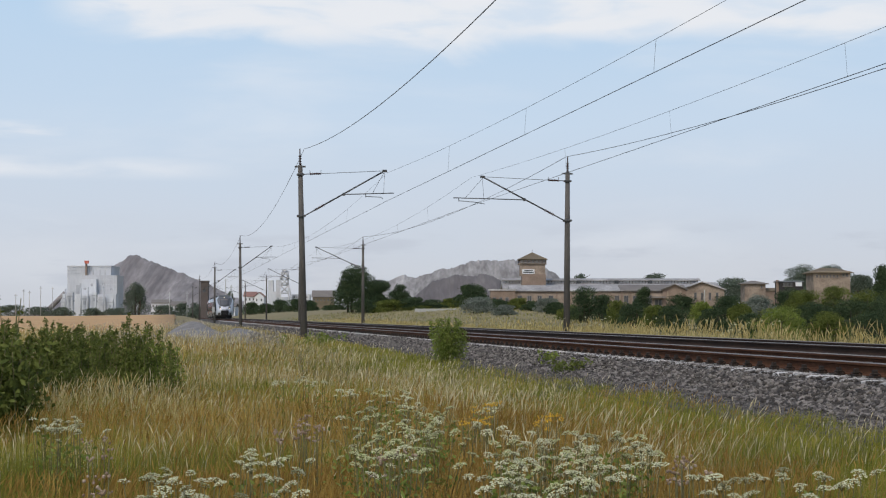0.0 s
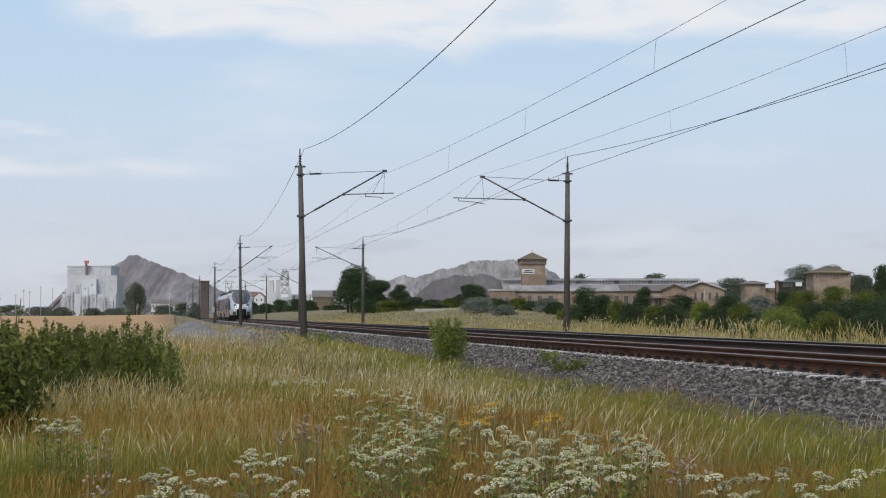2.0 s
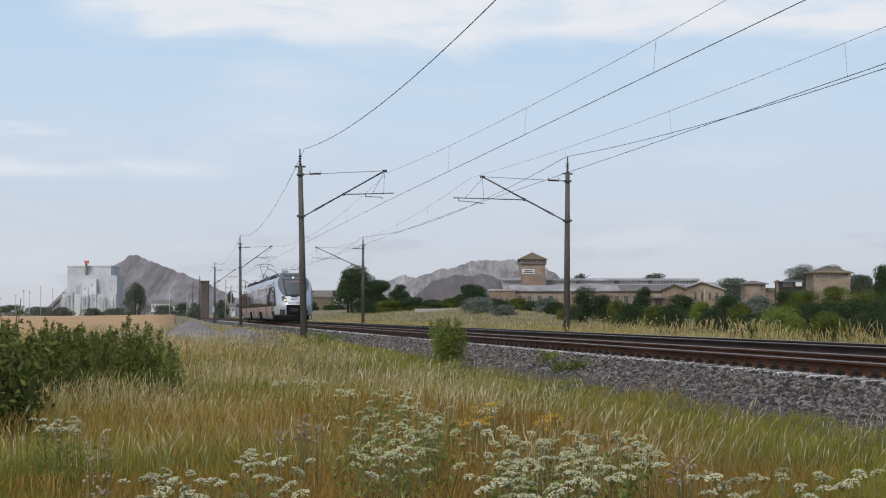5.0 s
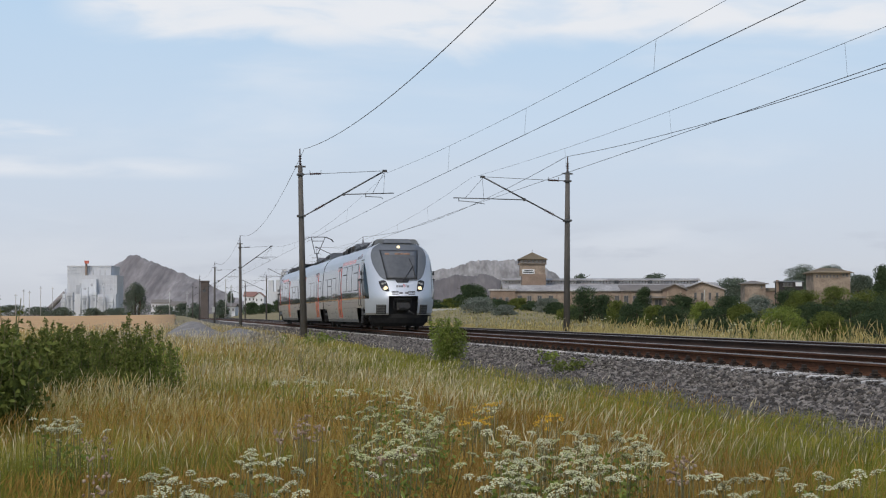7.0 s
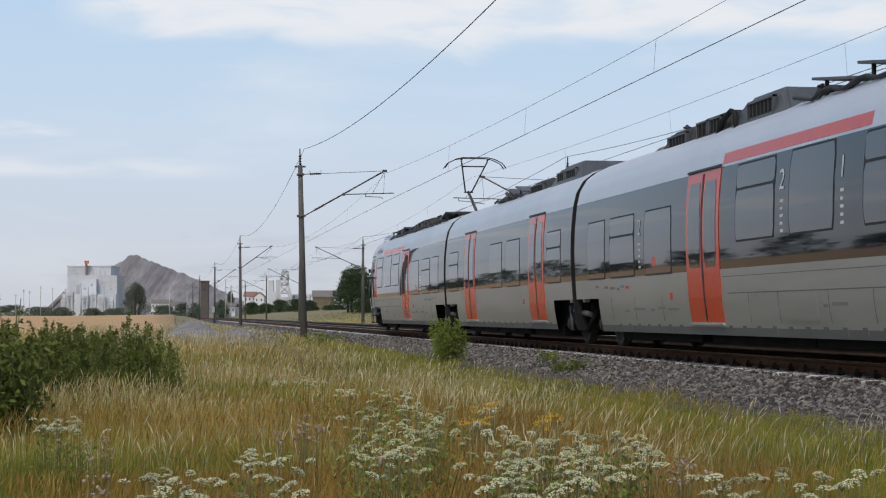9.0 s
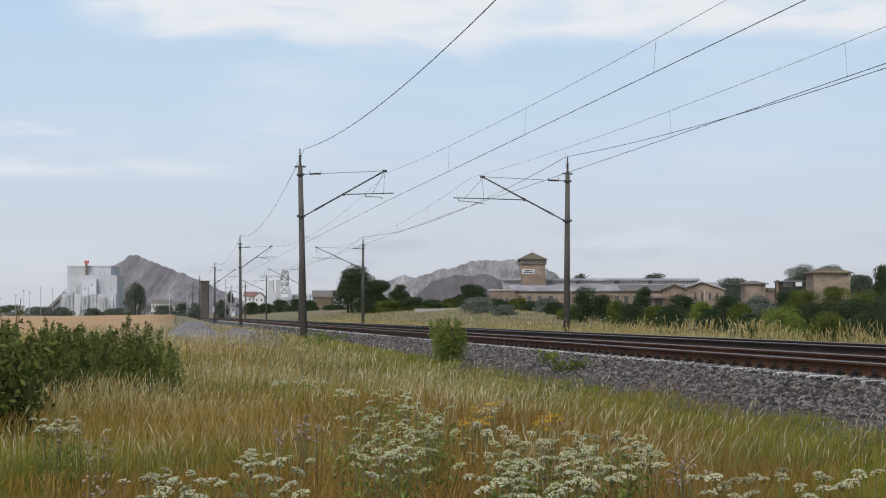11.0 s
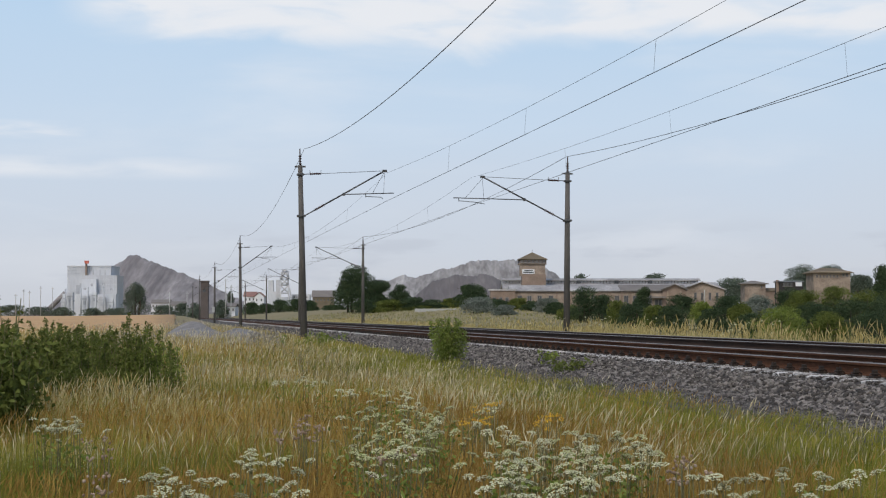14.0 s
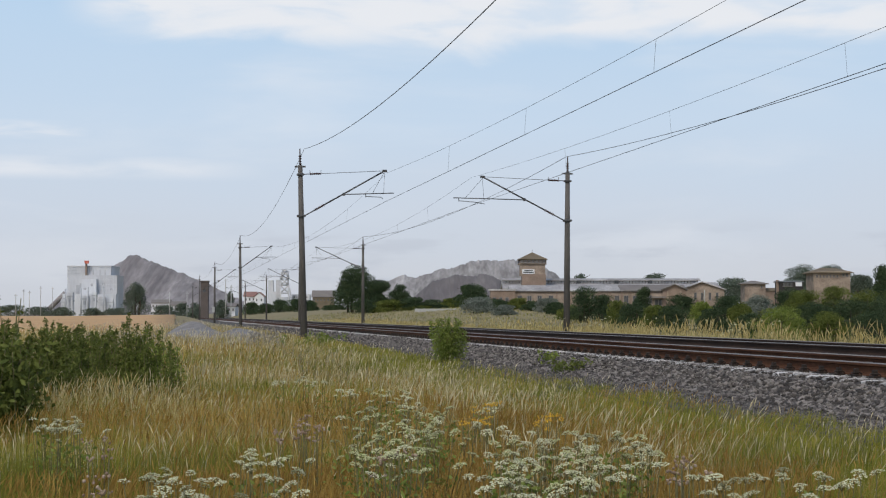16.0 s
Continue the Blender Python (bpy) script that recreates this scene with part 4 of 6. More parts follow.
# ---- sky backdrop ----
def sky_material():
    m, n, l, b = nodes_of("hazy_sky_with_streaks")
    n.remove(b)
    uv = n.new("ShaderNodeTexCoord")
    sep = n.new("ShaderNodeSeparateXYZ")
    l.new(uv.outputs["UV"], sep.inputs[0])

    def math_node(op, a, c=None, d=None):
        q = n.new("ShaderNodeMath")
        q.operation = op
        for i, v in enumerate((a, c, d)):
            if v is None:
                continue
            if isinstance(v, (int, float)):
                q.inputs[i].default_value = v
            else:
                l.new(v, q.inputs[i])
        return q.outputs[0]

    def noise_at(sx, sy, detail, ox=0.0, dist=0.0):
        mp = n.new("ShaderNodeMapping")
        mp.inputs["Scale"].default_value = (sx, sy, 1)
        mp.inputs["Location"].default_value = (ox, ox * .7, 0)
        l.new(uv.outputs["UV"], mp.inputs["Vector"])
        t = n.new("ShaderNodeTexNoise")
        t.inputs["Scale"].default_value, t.inputs["Detail"].default_value, t.inputs["Distortion"].default_value = 1.0, detail, dist
        l.new(mp.outputs["Vector"], t.inputs["Vector"])
        return t.outputs["Fac"]

    def span(v, a, c, lo=0.0, hi=1.0):
        r = n.new("ShaderNodeMapRange")
        r.interpolation_type = "SMOOTHSTEP"
        for k, x in zip(("From Min", "From Max", "To Min", "To Max"), (a, c, lo, hi)):
            r.inputs[k].default_value = x
        l.new(v, r.inputs["Value"])
        return r.outputs["Result"]

    el, az = sep.outputs["Y"], sep.outputs["X"]
    base = n.new("ShaderNodeValToRGB")
    els = base.color_ramp.elements
    stops = [(0.0, (.57, .59, .64)), (.10, (.60, .635, .70)), (.25, (.595, .665, .765)), (.45, (.565, .685, .83)), (.7, (.50, .66, .845)), (1.0, (.40, .60, .84))]
    while len(els) < len(stops):
        els.new(.5)
    for e, (p, c) in zip(els, stops):
        e.position, e.color = p, (*c, 1)
    wob = math_node("MULTIPLY_ADD", noise_at(.12, .35, 3), 1.6, -.8)
    l.new(math_node("DIVIDE", math_node("ADD", el, wob), 14.0), base.inputs["Fac"])
    # a broad bank near the top of the view, streaks further down
    edge = math_node("ADD", el, math_node("MULTIPLY_ADD", noise_at(.16, .5, 7, 4.0, .6), 2.6, -1.3))
    edge = math_node("ADD", edge, span(az, -8, 4, -1.1, .0))
    bank = math_node("MULTIPLY", span(edge, 8.6, 9.6), span(az, -4.4, -1.6))
    bank = math_node("MULTIPLY", bank, span(noise_at(.3, 1.1, 8, 9.0, .4), .30, .58, .5, 1.0))
    st1 = math_node("MULTIPLY", math_node("MULTIPLY", span(el, 4.35, 4.75), span(el, 5.35, 4.85)), span(az, 3.5, -1.5))
    st1 = math_node("MULTIPLY", st1, span(noise_at(.22, 1.0, 6, 2.0), .22, .6))
    st2 = math_node("MULTIPLY", math_node("MULTIPLY", span(el, 5.6, 5.9), span(el, 6.4, 6.1)), span(az, -2.6, -4.4))
    st2 = math_node("MULTIPLY", st2, span(noise_at(.35, 2.2, 6, 31.0, .5), .28, .62))
    veil = math_node("MULTIPLY", span(noise_at(.10, .45, 5, 14.0, .3), .48, .8), span(el, 1.0, 3.0, .15, .4))
    low = math_node("MULTIPLY", math_node("MULTIPLY", span(noise_at(.25, 1.2, 5, 21.0), .5, .66), span(el, 3.4, 2.2)), .5)
    cover = math_node("MAXIMUM", math_node("MAXIMUM", bank, math_node("MULTIPLY", st1, .75)), math_node("MAXIMUM", math_node("MULTIPLY", st2, .6), veil))
    mix = n.new("ShaderNodeMix")
    mix.data_type = "RGBA"
    mix.inputs[7].default_value = (.80, .825, .87, 1)
    l.new(cover, mix.inputs[0])
    l.new(base.outputs["Color"], mix.inputs[6])
    mix2 = n.new("ShaderNodeMix")
    mix2.data_type = "RGBA"
    mix2.inputs[7].default_value = (.50, .54, .62, 1)
    l.new(low, mix2.inputs[0])
    l.new(mix.outputs[2], mix2.inputs[6])
    em = n.new("ShaderNodeEmission")
    l.new(mix2.outputs[2], em.inputs["Color"])
    l.new(em.outputs[0], n["Material Output"].inputs["Surface"])
    return m


def sky_backdrop(radius=4700):
    az = np.linspace(-32, 52, 57)
    el = np.linspace(-1.2, 26, 24)
    v, f, uv = [], [], []
    for e in el:
        for a in az:
            ra, re = radians(a), radians(e)
            v.append((radius * math.sin(ra) * math.cos(re), radius * math.cos(ra) * math.cos(re), radius * math.sin(re)))
            uv.append((a, e))
    k = len(az)
    for j in range(len(el) - 1):
        for i in range(k - 1):
            f.append((j * k + i, (j + 1) * k + i, (j + 1) * k + i + 1, j * k + i + 1))
    ob = mesh_ob("backdrop_sky", v, f, sky_material(), smooth=True)
    lay = ob.data.uv_layers.new(name="UVMap")
    for lp in ob.data.loops:
        lay.data[lp.index].uv = uv[lp.vertex_index]
    return tagged(ob, "pale hazy blue sky with thin drifting white clouds", "sky", kind="structure")


backdrop = sky_backdrop()

# ---- distance ----
# distance haze is put into the raised greys of this tip
M_heap = mat("grey_mine_tip", [(.12, .107, .107), (.185, .168, .166), (.255, .235, .23), (.40, .375, .365)], .035, .95, bump=.8, fine=7, bump_dist=4, stretch=(1, .10, .25))
M_heap2 = mat("pale_salt_tip", [(.12, .113, .108), (.22, .208, .198), (.34, .325, .31), (.52, .50, .48)], .06, .95, bump=1, fine=5, bump_dist=4, stretch=(1, .16, .3))
M_darkheap = mat("dark_spoil", [(.085, .078, .08), (.13, .12, .122), (.19, .178, .176)], .05, .95, bump=.8, fine=6, bump_dist=3, stretch=(1, .2, .3))
M_plant = mat("pale_plant_cladding", [(.46, .48, .51), (.55, .57, .60), (.62, .64, .66)], .04, .8, fine=12, bump=.0, stretch=(1, 1, .4))
M_plant2 = mat("pale_concrete_block", [(.44, .45, .47), (.55, .56, .58)], .06, .85, bump=0)
# window grey is paled for the haze in front of the plant
M_winp = mat("grey_plant_window", [(.36, .38, .41), (.44, .46, .49)], .8, .4)
M_win = mat("dark_far_window", [(.03, .035, .04), (.08, .085, .09)], .8, .3)
M_chim = mat("red_white_chimney", [(.55, .14, .10), (.60, .18, .13)], .2, .8)
M_brick = mat("weathered_yellow_brick", [(.13, .10, .078), (.23, .18, .138), (.33, .265, .205), (.40, .33, .265)], .5, .95, bump=.3, fine=7, stretch=(1, 1, 1.5))
M_brick2 = mat("orange_brick", [(.17, .125, .095), (.24, .178, .135), (.30, .23, .18)], .5, .95, bump=.2, fine=14)
M_corr = mat("rusting_sheet_roof", [(.17, .16, .155), (.34, .33, .32), (.56, .55, .54)], .35, .7, fine=10, stretch=(1, .3, 1), bump=.1)
M_felt = mat("grey_felt_roof", [(.15, .138, .125), (.22, .20, .18)], .3, .9)
M_frame = mat("flaking_grey_window_paint", [(.16, .15, .14), (.26, .25, .235)], .8, .8)
M_lantern = mat("dirty_rooflight_glass", [(.42, .43, .43), (.60, .61, .62)], .4, .5, fine=12)
M_dbrick = mat("dark_brown_brick", [(.075, .062, .056), (.12, .10, .09)], .5, .95, bump=.1)
M_dark_timber = mat("tarred_timber", [(.02, .018, .017), (.045, .04, .037)], .8, .8)
M_tile = mat("old_roof_tiles", [(.13, .105, .07), (.19, .155, .10)], .6, .9)
M_sign = mat("white_sign_board", [(.66, .67, .68), (.72, .73, .73)], .5, .7)
M_redroof = mat("red_tiled_roof", [(.22, .12, .10), (.29, .17, .14)], .5, .9)
YAW = -9.23


def at_depth(d):
    """Pose of a local frame at the distance d along the view: x to the right, y away, z up from eye level."""
    a = radians(-YAW)
    return pose(d * math.sin(a), d * math.cos(a), .60, 0, 0, YAW)


def spoil_heap(name, d, ridge, depth, material, seed, rough=1.0):
    """A mine tip: ridge gives (x, height) along the view, in metres."""
    xs_ = np.linspace(ridge[0][0], ridge[-1][0], 170)
    v, f = [], []
    m = 34
    for j in range(m + 1):
        q = j / m
        for x in xs_:
            h = lerp_table(ridge, x)
            prof = min(1.0, q / .55) if q < .55 else 1 - (q - .55) / .45 * .9
            g = 1.0 + .03 * noise.noise((x * .05, q * 3, seed)) + .02 * noise.noise((x * .2, q * 8, seed))
            gully = .09 * abs(noise.noise((x * .09, q * .8, seed + 5))) + .05 * abs(noise.noise((x * .27, q * 1.2, seed + 9)))
            z = h * max(0, prof * g - gully * (1 - abs(2 * prof - 1))) * (1 if prof < .96 else 1 + .035 * noise.noise((x * .13, 1, seed)) + .02 * noise.noise((x * .5, 2, seed)))
            v.append((x, (q - .5) * depth, z - 6 + rough * noise.noise((x * .06, q * 9, seed + 2))))
    k = len(xs_)
    for j in range(m):
        for i in range(k - 1):
            f.append((j * k + i, j * k + i + 1, (j + 1) * k + i + 1, (j + 1) * k + i))
    ob = mesh_ob(name, v, f, material, smooth=True)
    ob.matrix_basis = at_depth(d)
    return ob


S22 = 2200 / 3050
cone = spoil_heap("mine_tip", 2200, [((x - 784) * S22, h * S22 + 6) for x, h in ((60, 0), (95, 22), (150, 52), (196, 92), (222, 110), (236, 109), (262, 99), (300, 83), (340, 66), (358, 60), (400, 38), (470, 8), (500, 0))], 500, M_heap, 3, 2.0)
tagged(cone, "tall grey conical mine spoil heap on the horizon", "mine tip", group="mine tips on the horizon")
S18 = 1800 / 3050
long_heap = spoil_heap("mine_tip", 1800, [((x - 784) * S18, h * S18 + 6) for x, h in ((600, 0), (660, 45), (680, 62), (715, 74), (735, 68), (760, 76), (785, 86), (820, 91), (838, 101), (870, 100), (905, 101), (935, 97), (965, 91), (1000, 62), (1040, 40), (1110, 0))], 420, M_heap2, 8, 1.6)
tagged(long_heap, "long pale grey spoil heap with eroded gullies behind the factory", "mine tip", group="mine tips on the horizon")
S16 = 1650 / 3050
low_heap = spoil_heap("mine_tip", 1560, [((x - 784) * S16, h * S16 + 6) for x, h in ((700, 0), (735, 30), (765, 58), (800, 68), (860, 70), (880, 62), (895, 40), (930, 0))], 120, M_darkheap, 12, 1.5)
tagged(low_heap, "low dark grey spoil heap in front of the pale one", "mine tip", group="mine tips on the horizon")


def building(name, d, label, category, group=""):
    b = empty(name, at_depth(d))
    return tagged(b, label, category, group)


def block(parent, s, x0, x1, ytop, ybot, back, material, name="wall", near=0.0, bevel=0.0):
    """A block whose outline is given from the view's axis and eye level, scaled by s."""
    return boxed(name, ((x0 - 784) * s, (x1 - 784) * s, near, near + back, (558.5 - ybot) * s, (558.5 - ytop) * s), material, parent, "", bevel)


def gable_roof(parent, s, x0, x1, eave, ridge, y0, y1, material, over=.3, along=True, name="roof"):
    """A pitched roof; along: the ridge runs across the view, else away from it."""
    X0, X1, E, R = (x0 - 784) * s, (x1 - 784) * s, (558.5 - eave) * s, (558.5 - ridge) * s
    bm = bmesh.new()
    t = .18
    if along:
        ym = (y0 + y1) / 2
        pts = [(X0 - over, y0 - over, E), (X1 + over, y0 - over, E), (X1 + over, ym, R), (X0 - over, ym, R), (X1 + over, y1 + over, E), (X0 - over, y1 + over, E)]
        fs = [(0, 1, 2, 3), (3, 2, 4, 5)]
        caps = [(0, 3, 5), (1, 4, 2)]
    else:
        xm = (X0 + X1) / 2
        pts = [(X0 - over, y0 - over, E), (X0 - over, y1 + over, E), (xm, y1 + over, R), (xm, y0 - over, R), (X1 + over, y1 + over, E), (X1 + over, y0 - over, E)]
        fs = [(0, 3, 2, 1), (3, 5, 4, 2)]
        caps = []
    lo = [bm.verts.new(p) for p in pts]
    hi = [bm.verts.new((p[0], p[1], p[2] + t)) for p in pts]
    for q in fs:
        bm.faces.new([hi[i] for i in q])
        bm.faces.new([lo[i] for i in q][::-1])
    ring = (0, 1, 2, 4, 5, 3) if along else (0, 1, 2, 4, 5, 3)
    for a, b in zip(ring, ring[1:] + ring[:1]):
        if {a, b} != {2, 3}:
            bm.faces.new((lo[a], lo[b], hi[b], hi[a]))
    bmesh.ops.recalc_face_normals(bm, faces=bm.faces[:])
    return part(name, bm, material, parent)


def gable_end(parent, s, x0, x1, eave, ridge, y, material, thick=.4):
    X0, X1, E, R = (x0 - 784) * s, (x1 - 784) * s, (558.5 - eave) * s, (558.5 - ridge) * s
    bm = bmesh.new()
    a = [bm.verts.new(p) for p in ((X0, y, E), (X1, y, E), ((X0 + X1) / 2, y, R))]
    b = [bm.verts.new((v.co.x, y + thick, v.co.z)) for v in a]
    bm.faces.new(a), bm.faces.new(b[::-1])
    for i in range(3):
        bm.faces.new((a[i], b[i], b[(i + 1) % 3], a[(i + 1) % 3]))
    bmesh.ops.recalc_face_normals(bm, faces=bm.faces[:])
    return part("gable", bm, material, parent)


def hip_roof(parent, s, x0, x1, eave, ridge, y0, y1, material, over=.5, keep=.35):
    """A hipped roof with overhanging eaves and a soffit."""
    X0, X1, E, R = (x0 - 784) * s - over, (x1 - 784) * s + over, (558.5 - eave) * s, (558.5 - ridge) * s
    Y0, Y1, w = y0 - over, y1 + over, (x1 - x0) * s * keep / 2
    xm, ym = (X0 + X1) / 2, (Y0 + Y1) / 2
    bm = bmesh.new()
    lo = [bm.verts.new((x, y, E - .15)) for x, y in ((X0, Y0), (X1, Y0), (X1, Y1), (X0, Y1))]
    ev = [bm.verts.new((v.co.x, v.co.y, E)) for v in lo]
    a, b = bm.verts.new((xm - w, ym, R)), bm.verts.new((xm + w, ym, R))
    bm.faces.new(lo[::-1])
    for k in range(4):
        bm.faces.new((lo[k], lo[(k + 1) % 4], ev[(k + 1) % 4], ev[k]))
    for q in ((ev[0], ev[1], b, a), (ev[1], ev[2], b), (ev[2], ev[3], a, b), (ev[3], ev[0], a)):
        bm.faces.new(q)
    return part("roof", bm, material, parent)


def far_window(parent, s, x, y, w, h, near, glass=None):
    """A recessed window with frame bars."""
    X, Z, W, H = (x - 784) * s, (558.5 - y) * s, w * s / 2, h * s / 2
    f = boxed("window", (X - W, X + W, near - .03, near + .1, Z - H, Z + H), glass or M_win, parent)
    t = min(.12, W * .18)
    for dims in ((X - W, X + W, near - .1, near, Z + H - t, Z + H), (X - W, X + W, near - .1, near, Z - H, Z - H + t), (X - t / 2, X + t / 2, near - .08, near, Z - H, Z + H),
                 (X - W, X - W + t, near - .1, near, Z - H, Z + H), (X + W - t, X + W, near - .1, near, Z - H, Z + H)):
        boxed("frame_bar", dims, M_frame, f)
    boxed("sill", (X - W - .1, X + W + .1, near - .2, near, Z - H - .12, Z - H), M_felt, f)


# old brick factory
SF = 330 / 3050
fac = building("factory_building", 330, "derelict yellow brick factory halls with patched sheet roofs", "factory")
block(fac, SF, 905, 1212, 515, 566, 9, M_brick)
gable_roof(fac, SF, 905, 1100, 516, 506, 0, 9, M_corr, .4)
gable_roof(fac, SF, 1101, 1212, 516, 505.5, 0, 9, M_felt, .4)
block(fac, SF, 868, 912, 514, 566, 6, M_brick2, near=-.6)
block(fac, SF, 865, 915, 512, 515, 6.6, M_corr, "parapet", near=-.8)
for x in (875, 886, 897):
    far_window(fac, SF, x, 533, 6, 13, -.6)
block(fac, SF, 896, 1288, 511, 566, 14, M_brick, near=9.6)
gable_roof(fac, SF, 896, 1288, 511, 498.5, 9.6, 23.6, M_corr, .4)
block(fac, SF, 898, 1256, 493.5, 500, 3.0, M_lantern, "roof_lantern", near=15.2)
for k in range(60):
    x = 901 + 6 * k
    block(fac, SF, x - .35, x + .35, 494, 500, .12, M_dbrick, "glazing_bar", near=15.08)
block(fac, SF, 898, 1256, 499.4, 500.6, .3, M_dbrick, "lantern_sill", near=14.9)
block(fac, SF, 898, 1256, 494.6, 495.4, .3, M_dbrick, "lantern_head", near=14.9)
gable_roof(fac, SF, 896, 1258, 494.5, 491.5, 15, 18.4, M_corr, .3, name="lantern_roof")
for x in (965, 1035, 1105, 1167):
    block(fac, SF, x - 4, x + 4, 494, 503.5, .6, M_win, "roof_vent", near=14.7)
for x in (985, 1010, 1037, 1062, 1080, 1100, 1116, 1134):
    block(fac, SF, x - 1.6, x + 1.6, 517, 566, .25, M_brick2, "pilaster", near=-.25)
# dark strip stands in for the shade under the eaves
block(fac, SF, 905, 1172, 516.2, 518, .2, M_dbrick, "eaves_shade_strip", near=-.22)
for x in (1181, 1204):
    block(fac, SF, x - 1.2, x + 1.2, 515, 566, .2, M_brick, "pilaster", near=-.7)
for k in range(26):
    x = 908 + 7.4 * k
    block(fac, SF, x, x + 3 + 3 * ((k * 7) % 3), 511 + (k * 5) % 4, 513.6 + (k * 5) % 4, .25, M_corr if k % 3 else M_sign, "roof_patch", near=1.6 + (k % 2) * .7)
gable_end(fac, SF, 1210, 1290, 513, 499, 5.4, M_brick)
block(fac, SF, 1210, 1290, 513, 566, 6, M_brick, near=5.4)
gable_roof(fac, SF, 1210, 1290, 513, 499, 5.2, 12, M_corr, .3, False)
gable_end(fac, SF, 1172, 1214, 514, 504.5, -.5, M_brick2)
block(fac, SF, 1172, 1214, 514, 566, 3, M_brick2, near=-.5)
gable_roof(fac, SF, 1172, 1214, 514, 504.5, -.7, 4, M_felt, .3, False)
for x in (920, 937, 955, 975, 1092, 1108, 1124, 1070, 1050, 1025, 1150):
    far_window(fac, SF, x, 530, 8, 13, 0)
for x in (1238, 1250, 1264, 1277):
    far_window(fac, SF, x, 524, 4.5, 13, 5.4)
far_window(fac, SF, 1165, 536, 13, 13, -.02)
block(fac, SF, 1152, 1176, 525, 528, 1.6, M_felt, "canopy", near=-1.6)
tubed("downpipe", [[((1254 - 784) * SF, 5.2, 1.2), ((1254 - 784) * SF, 5.2, 5.0)]], .12, M_box, fac)

tw = building("water_tower", 338, "square brick tower with tiled pyramid roof and white sign board", "tower")
ST = 338 / 3050
block(tw, ST, 921, 965, 467, 488, 4.8, M_brick)
block(tw, ST, 924, 966, 486, 566, 4.9, M_brick2, "tower_base", near=-.1)
block(tw, ST, 919, 967, 459.5, 467, 5.2, M_dbrick, "gallery", near=-.2)
for k in range(7):
    far_window(tw, ST, 923.5 + k * 6.6, 463.3, 4, 4.5, -.22)
block(tw, ST, 918, 968, 466.5, 468, 5.4, M_brick, "cornice", near=-.3)
block(tw, ST, 917, 969, 458.5, 460, 5.6, M_tile, "eaves_board", near=-.4)
bm = bmesh.new()
c = ((943 - 784) * ST, 2.4)
e, z0, z1 = 26 * ST, (558.5 - 459) * ST, (558.5 - 446.5) * ST
base = [bm.verts.new((c[0] + a * e, c[1] + b * e, z0)) for a, b in ((-1, -1), (1, -1), (1, 1), (-1, 1))]
tip = [bm.verts.new((c[0] + a * .15, c[1] + b * .15, z1)) for a, b in ((-1, -1), (1, -1), (1, 1), (-1, 1))]
for k in range(4):
    bm.faces.new((base[k], base[(k + 1) % 4], tip[(k + 1) % 4], tip[k]))
bm.faces.new(tip), bm.faces.new(base[::-1])
part("roof", bm, M_tile, tw, "mossy tiled pyramid roof")
sg = block(tw, ST, 924, 946, 477, 485, .15, M_sign, "sign_board", near=-.2)
for y, a, b in ((479.2, 928, 943), (482.4, 926, 944.5)):
    block(tw, ST, a, b, y - .9, y + .9, .05, M_win, "sign_text", near=-.26)
tubed("finial", [[(c[0], c[1], z1), (c[0], c[1], z1 + .5)]], .05, M_steel, tw)

bh = building("brick_building", 360, "small square brick building with hipped roof among bushes", "building")
SB = 360 / 3050
block(bh, SB, 1318, 1355, 501, 566, 5, M_brick)
hip_roof(bh, SB, 1317, 1356, 502, 496.8, 0, 5, M_felt, .5, .2)
far_window(bh, SB, 1348, 508, 3, 4, 0)
block(bh, SB, 1340, 1382, 515, 566, 4, M_brick2, near=1)
gable_roof(bh, SB, 1338, 1384, 516, 511, 1, 5, M_tile, .2)
sh = building("wooden_shed", 350, "dark timber building with small windows and brick chimney", "building")
SS = 350 / 3050
block(sh, SS, 1380, 1421, 499, 566, 5, M_dark_timber)
block(sh, SS, 1376, 1381, 496, 566, .7, M_brick2, "chimney", near=1)
gable_roof(sh, SS, 1379, 1422, 500, 498.5, 0, 5, M_win, .2)
for x in (1388, 1394, 1400):
    far_window(sh, SS, x, 503.5, 4, 6, 0)
block(sh, SS, 1408, 1419, 500, 507, .2, M_sign, "white_panel", near=-.2)
bb = building("brick_building", 380, "tall flat-roofed yellow brick building behind trees", "building")
SG = 380 / 3050
block(bb, SG, 1440, 1505, 480, 566, 8, M_brick)
hip_roof(bb, SG, 1439, 1506, 482.5, 474, 0, 8, M_tile, .6, .45)
block(bb, SG, 1440, 1505, 482.5, 484, .2, M_dbrick, "cornice", near=-.2)
for k in range(7):
    far_window(bb, SG, 1446 + k * 6, 489, 2.6, 4, 0)
for x in (1493, 1499):
    far_window(bb, SG, x, 487, 3.6, 5, 0)

# white potash plant
pl = building("industrial_plant", 1500, "large white industrial plant with stacked blocks and red-topped chimney", "factory")
SP = 1500 / 3050
block(pl, SP, 119, 196, 472, 566, 40, M_plant)
block(pl, SP, 148, 210, 488, 566, 30, M_plant2, near=-8)
block(pl, SP, 150, 176, 495, 566, 6, M_plant, near=-14)
# raised block, the shade of a recess put into its darker grey
block(pl, SP, 135, 148, 505, 520, 4, M_winp, "recess", near=-1)
block(pl, SP, 122, 215, 521, 566, 12, M_plant, "annex", near=-26)
# second raised block with recess shade in its colour
block(pl, SP, 142, 150, 502, 518, 4, M_winp, "recess_shade_block", near=-3)
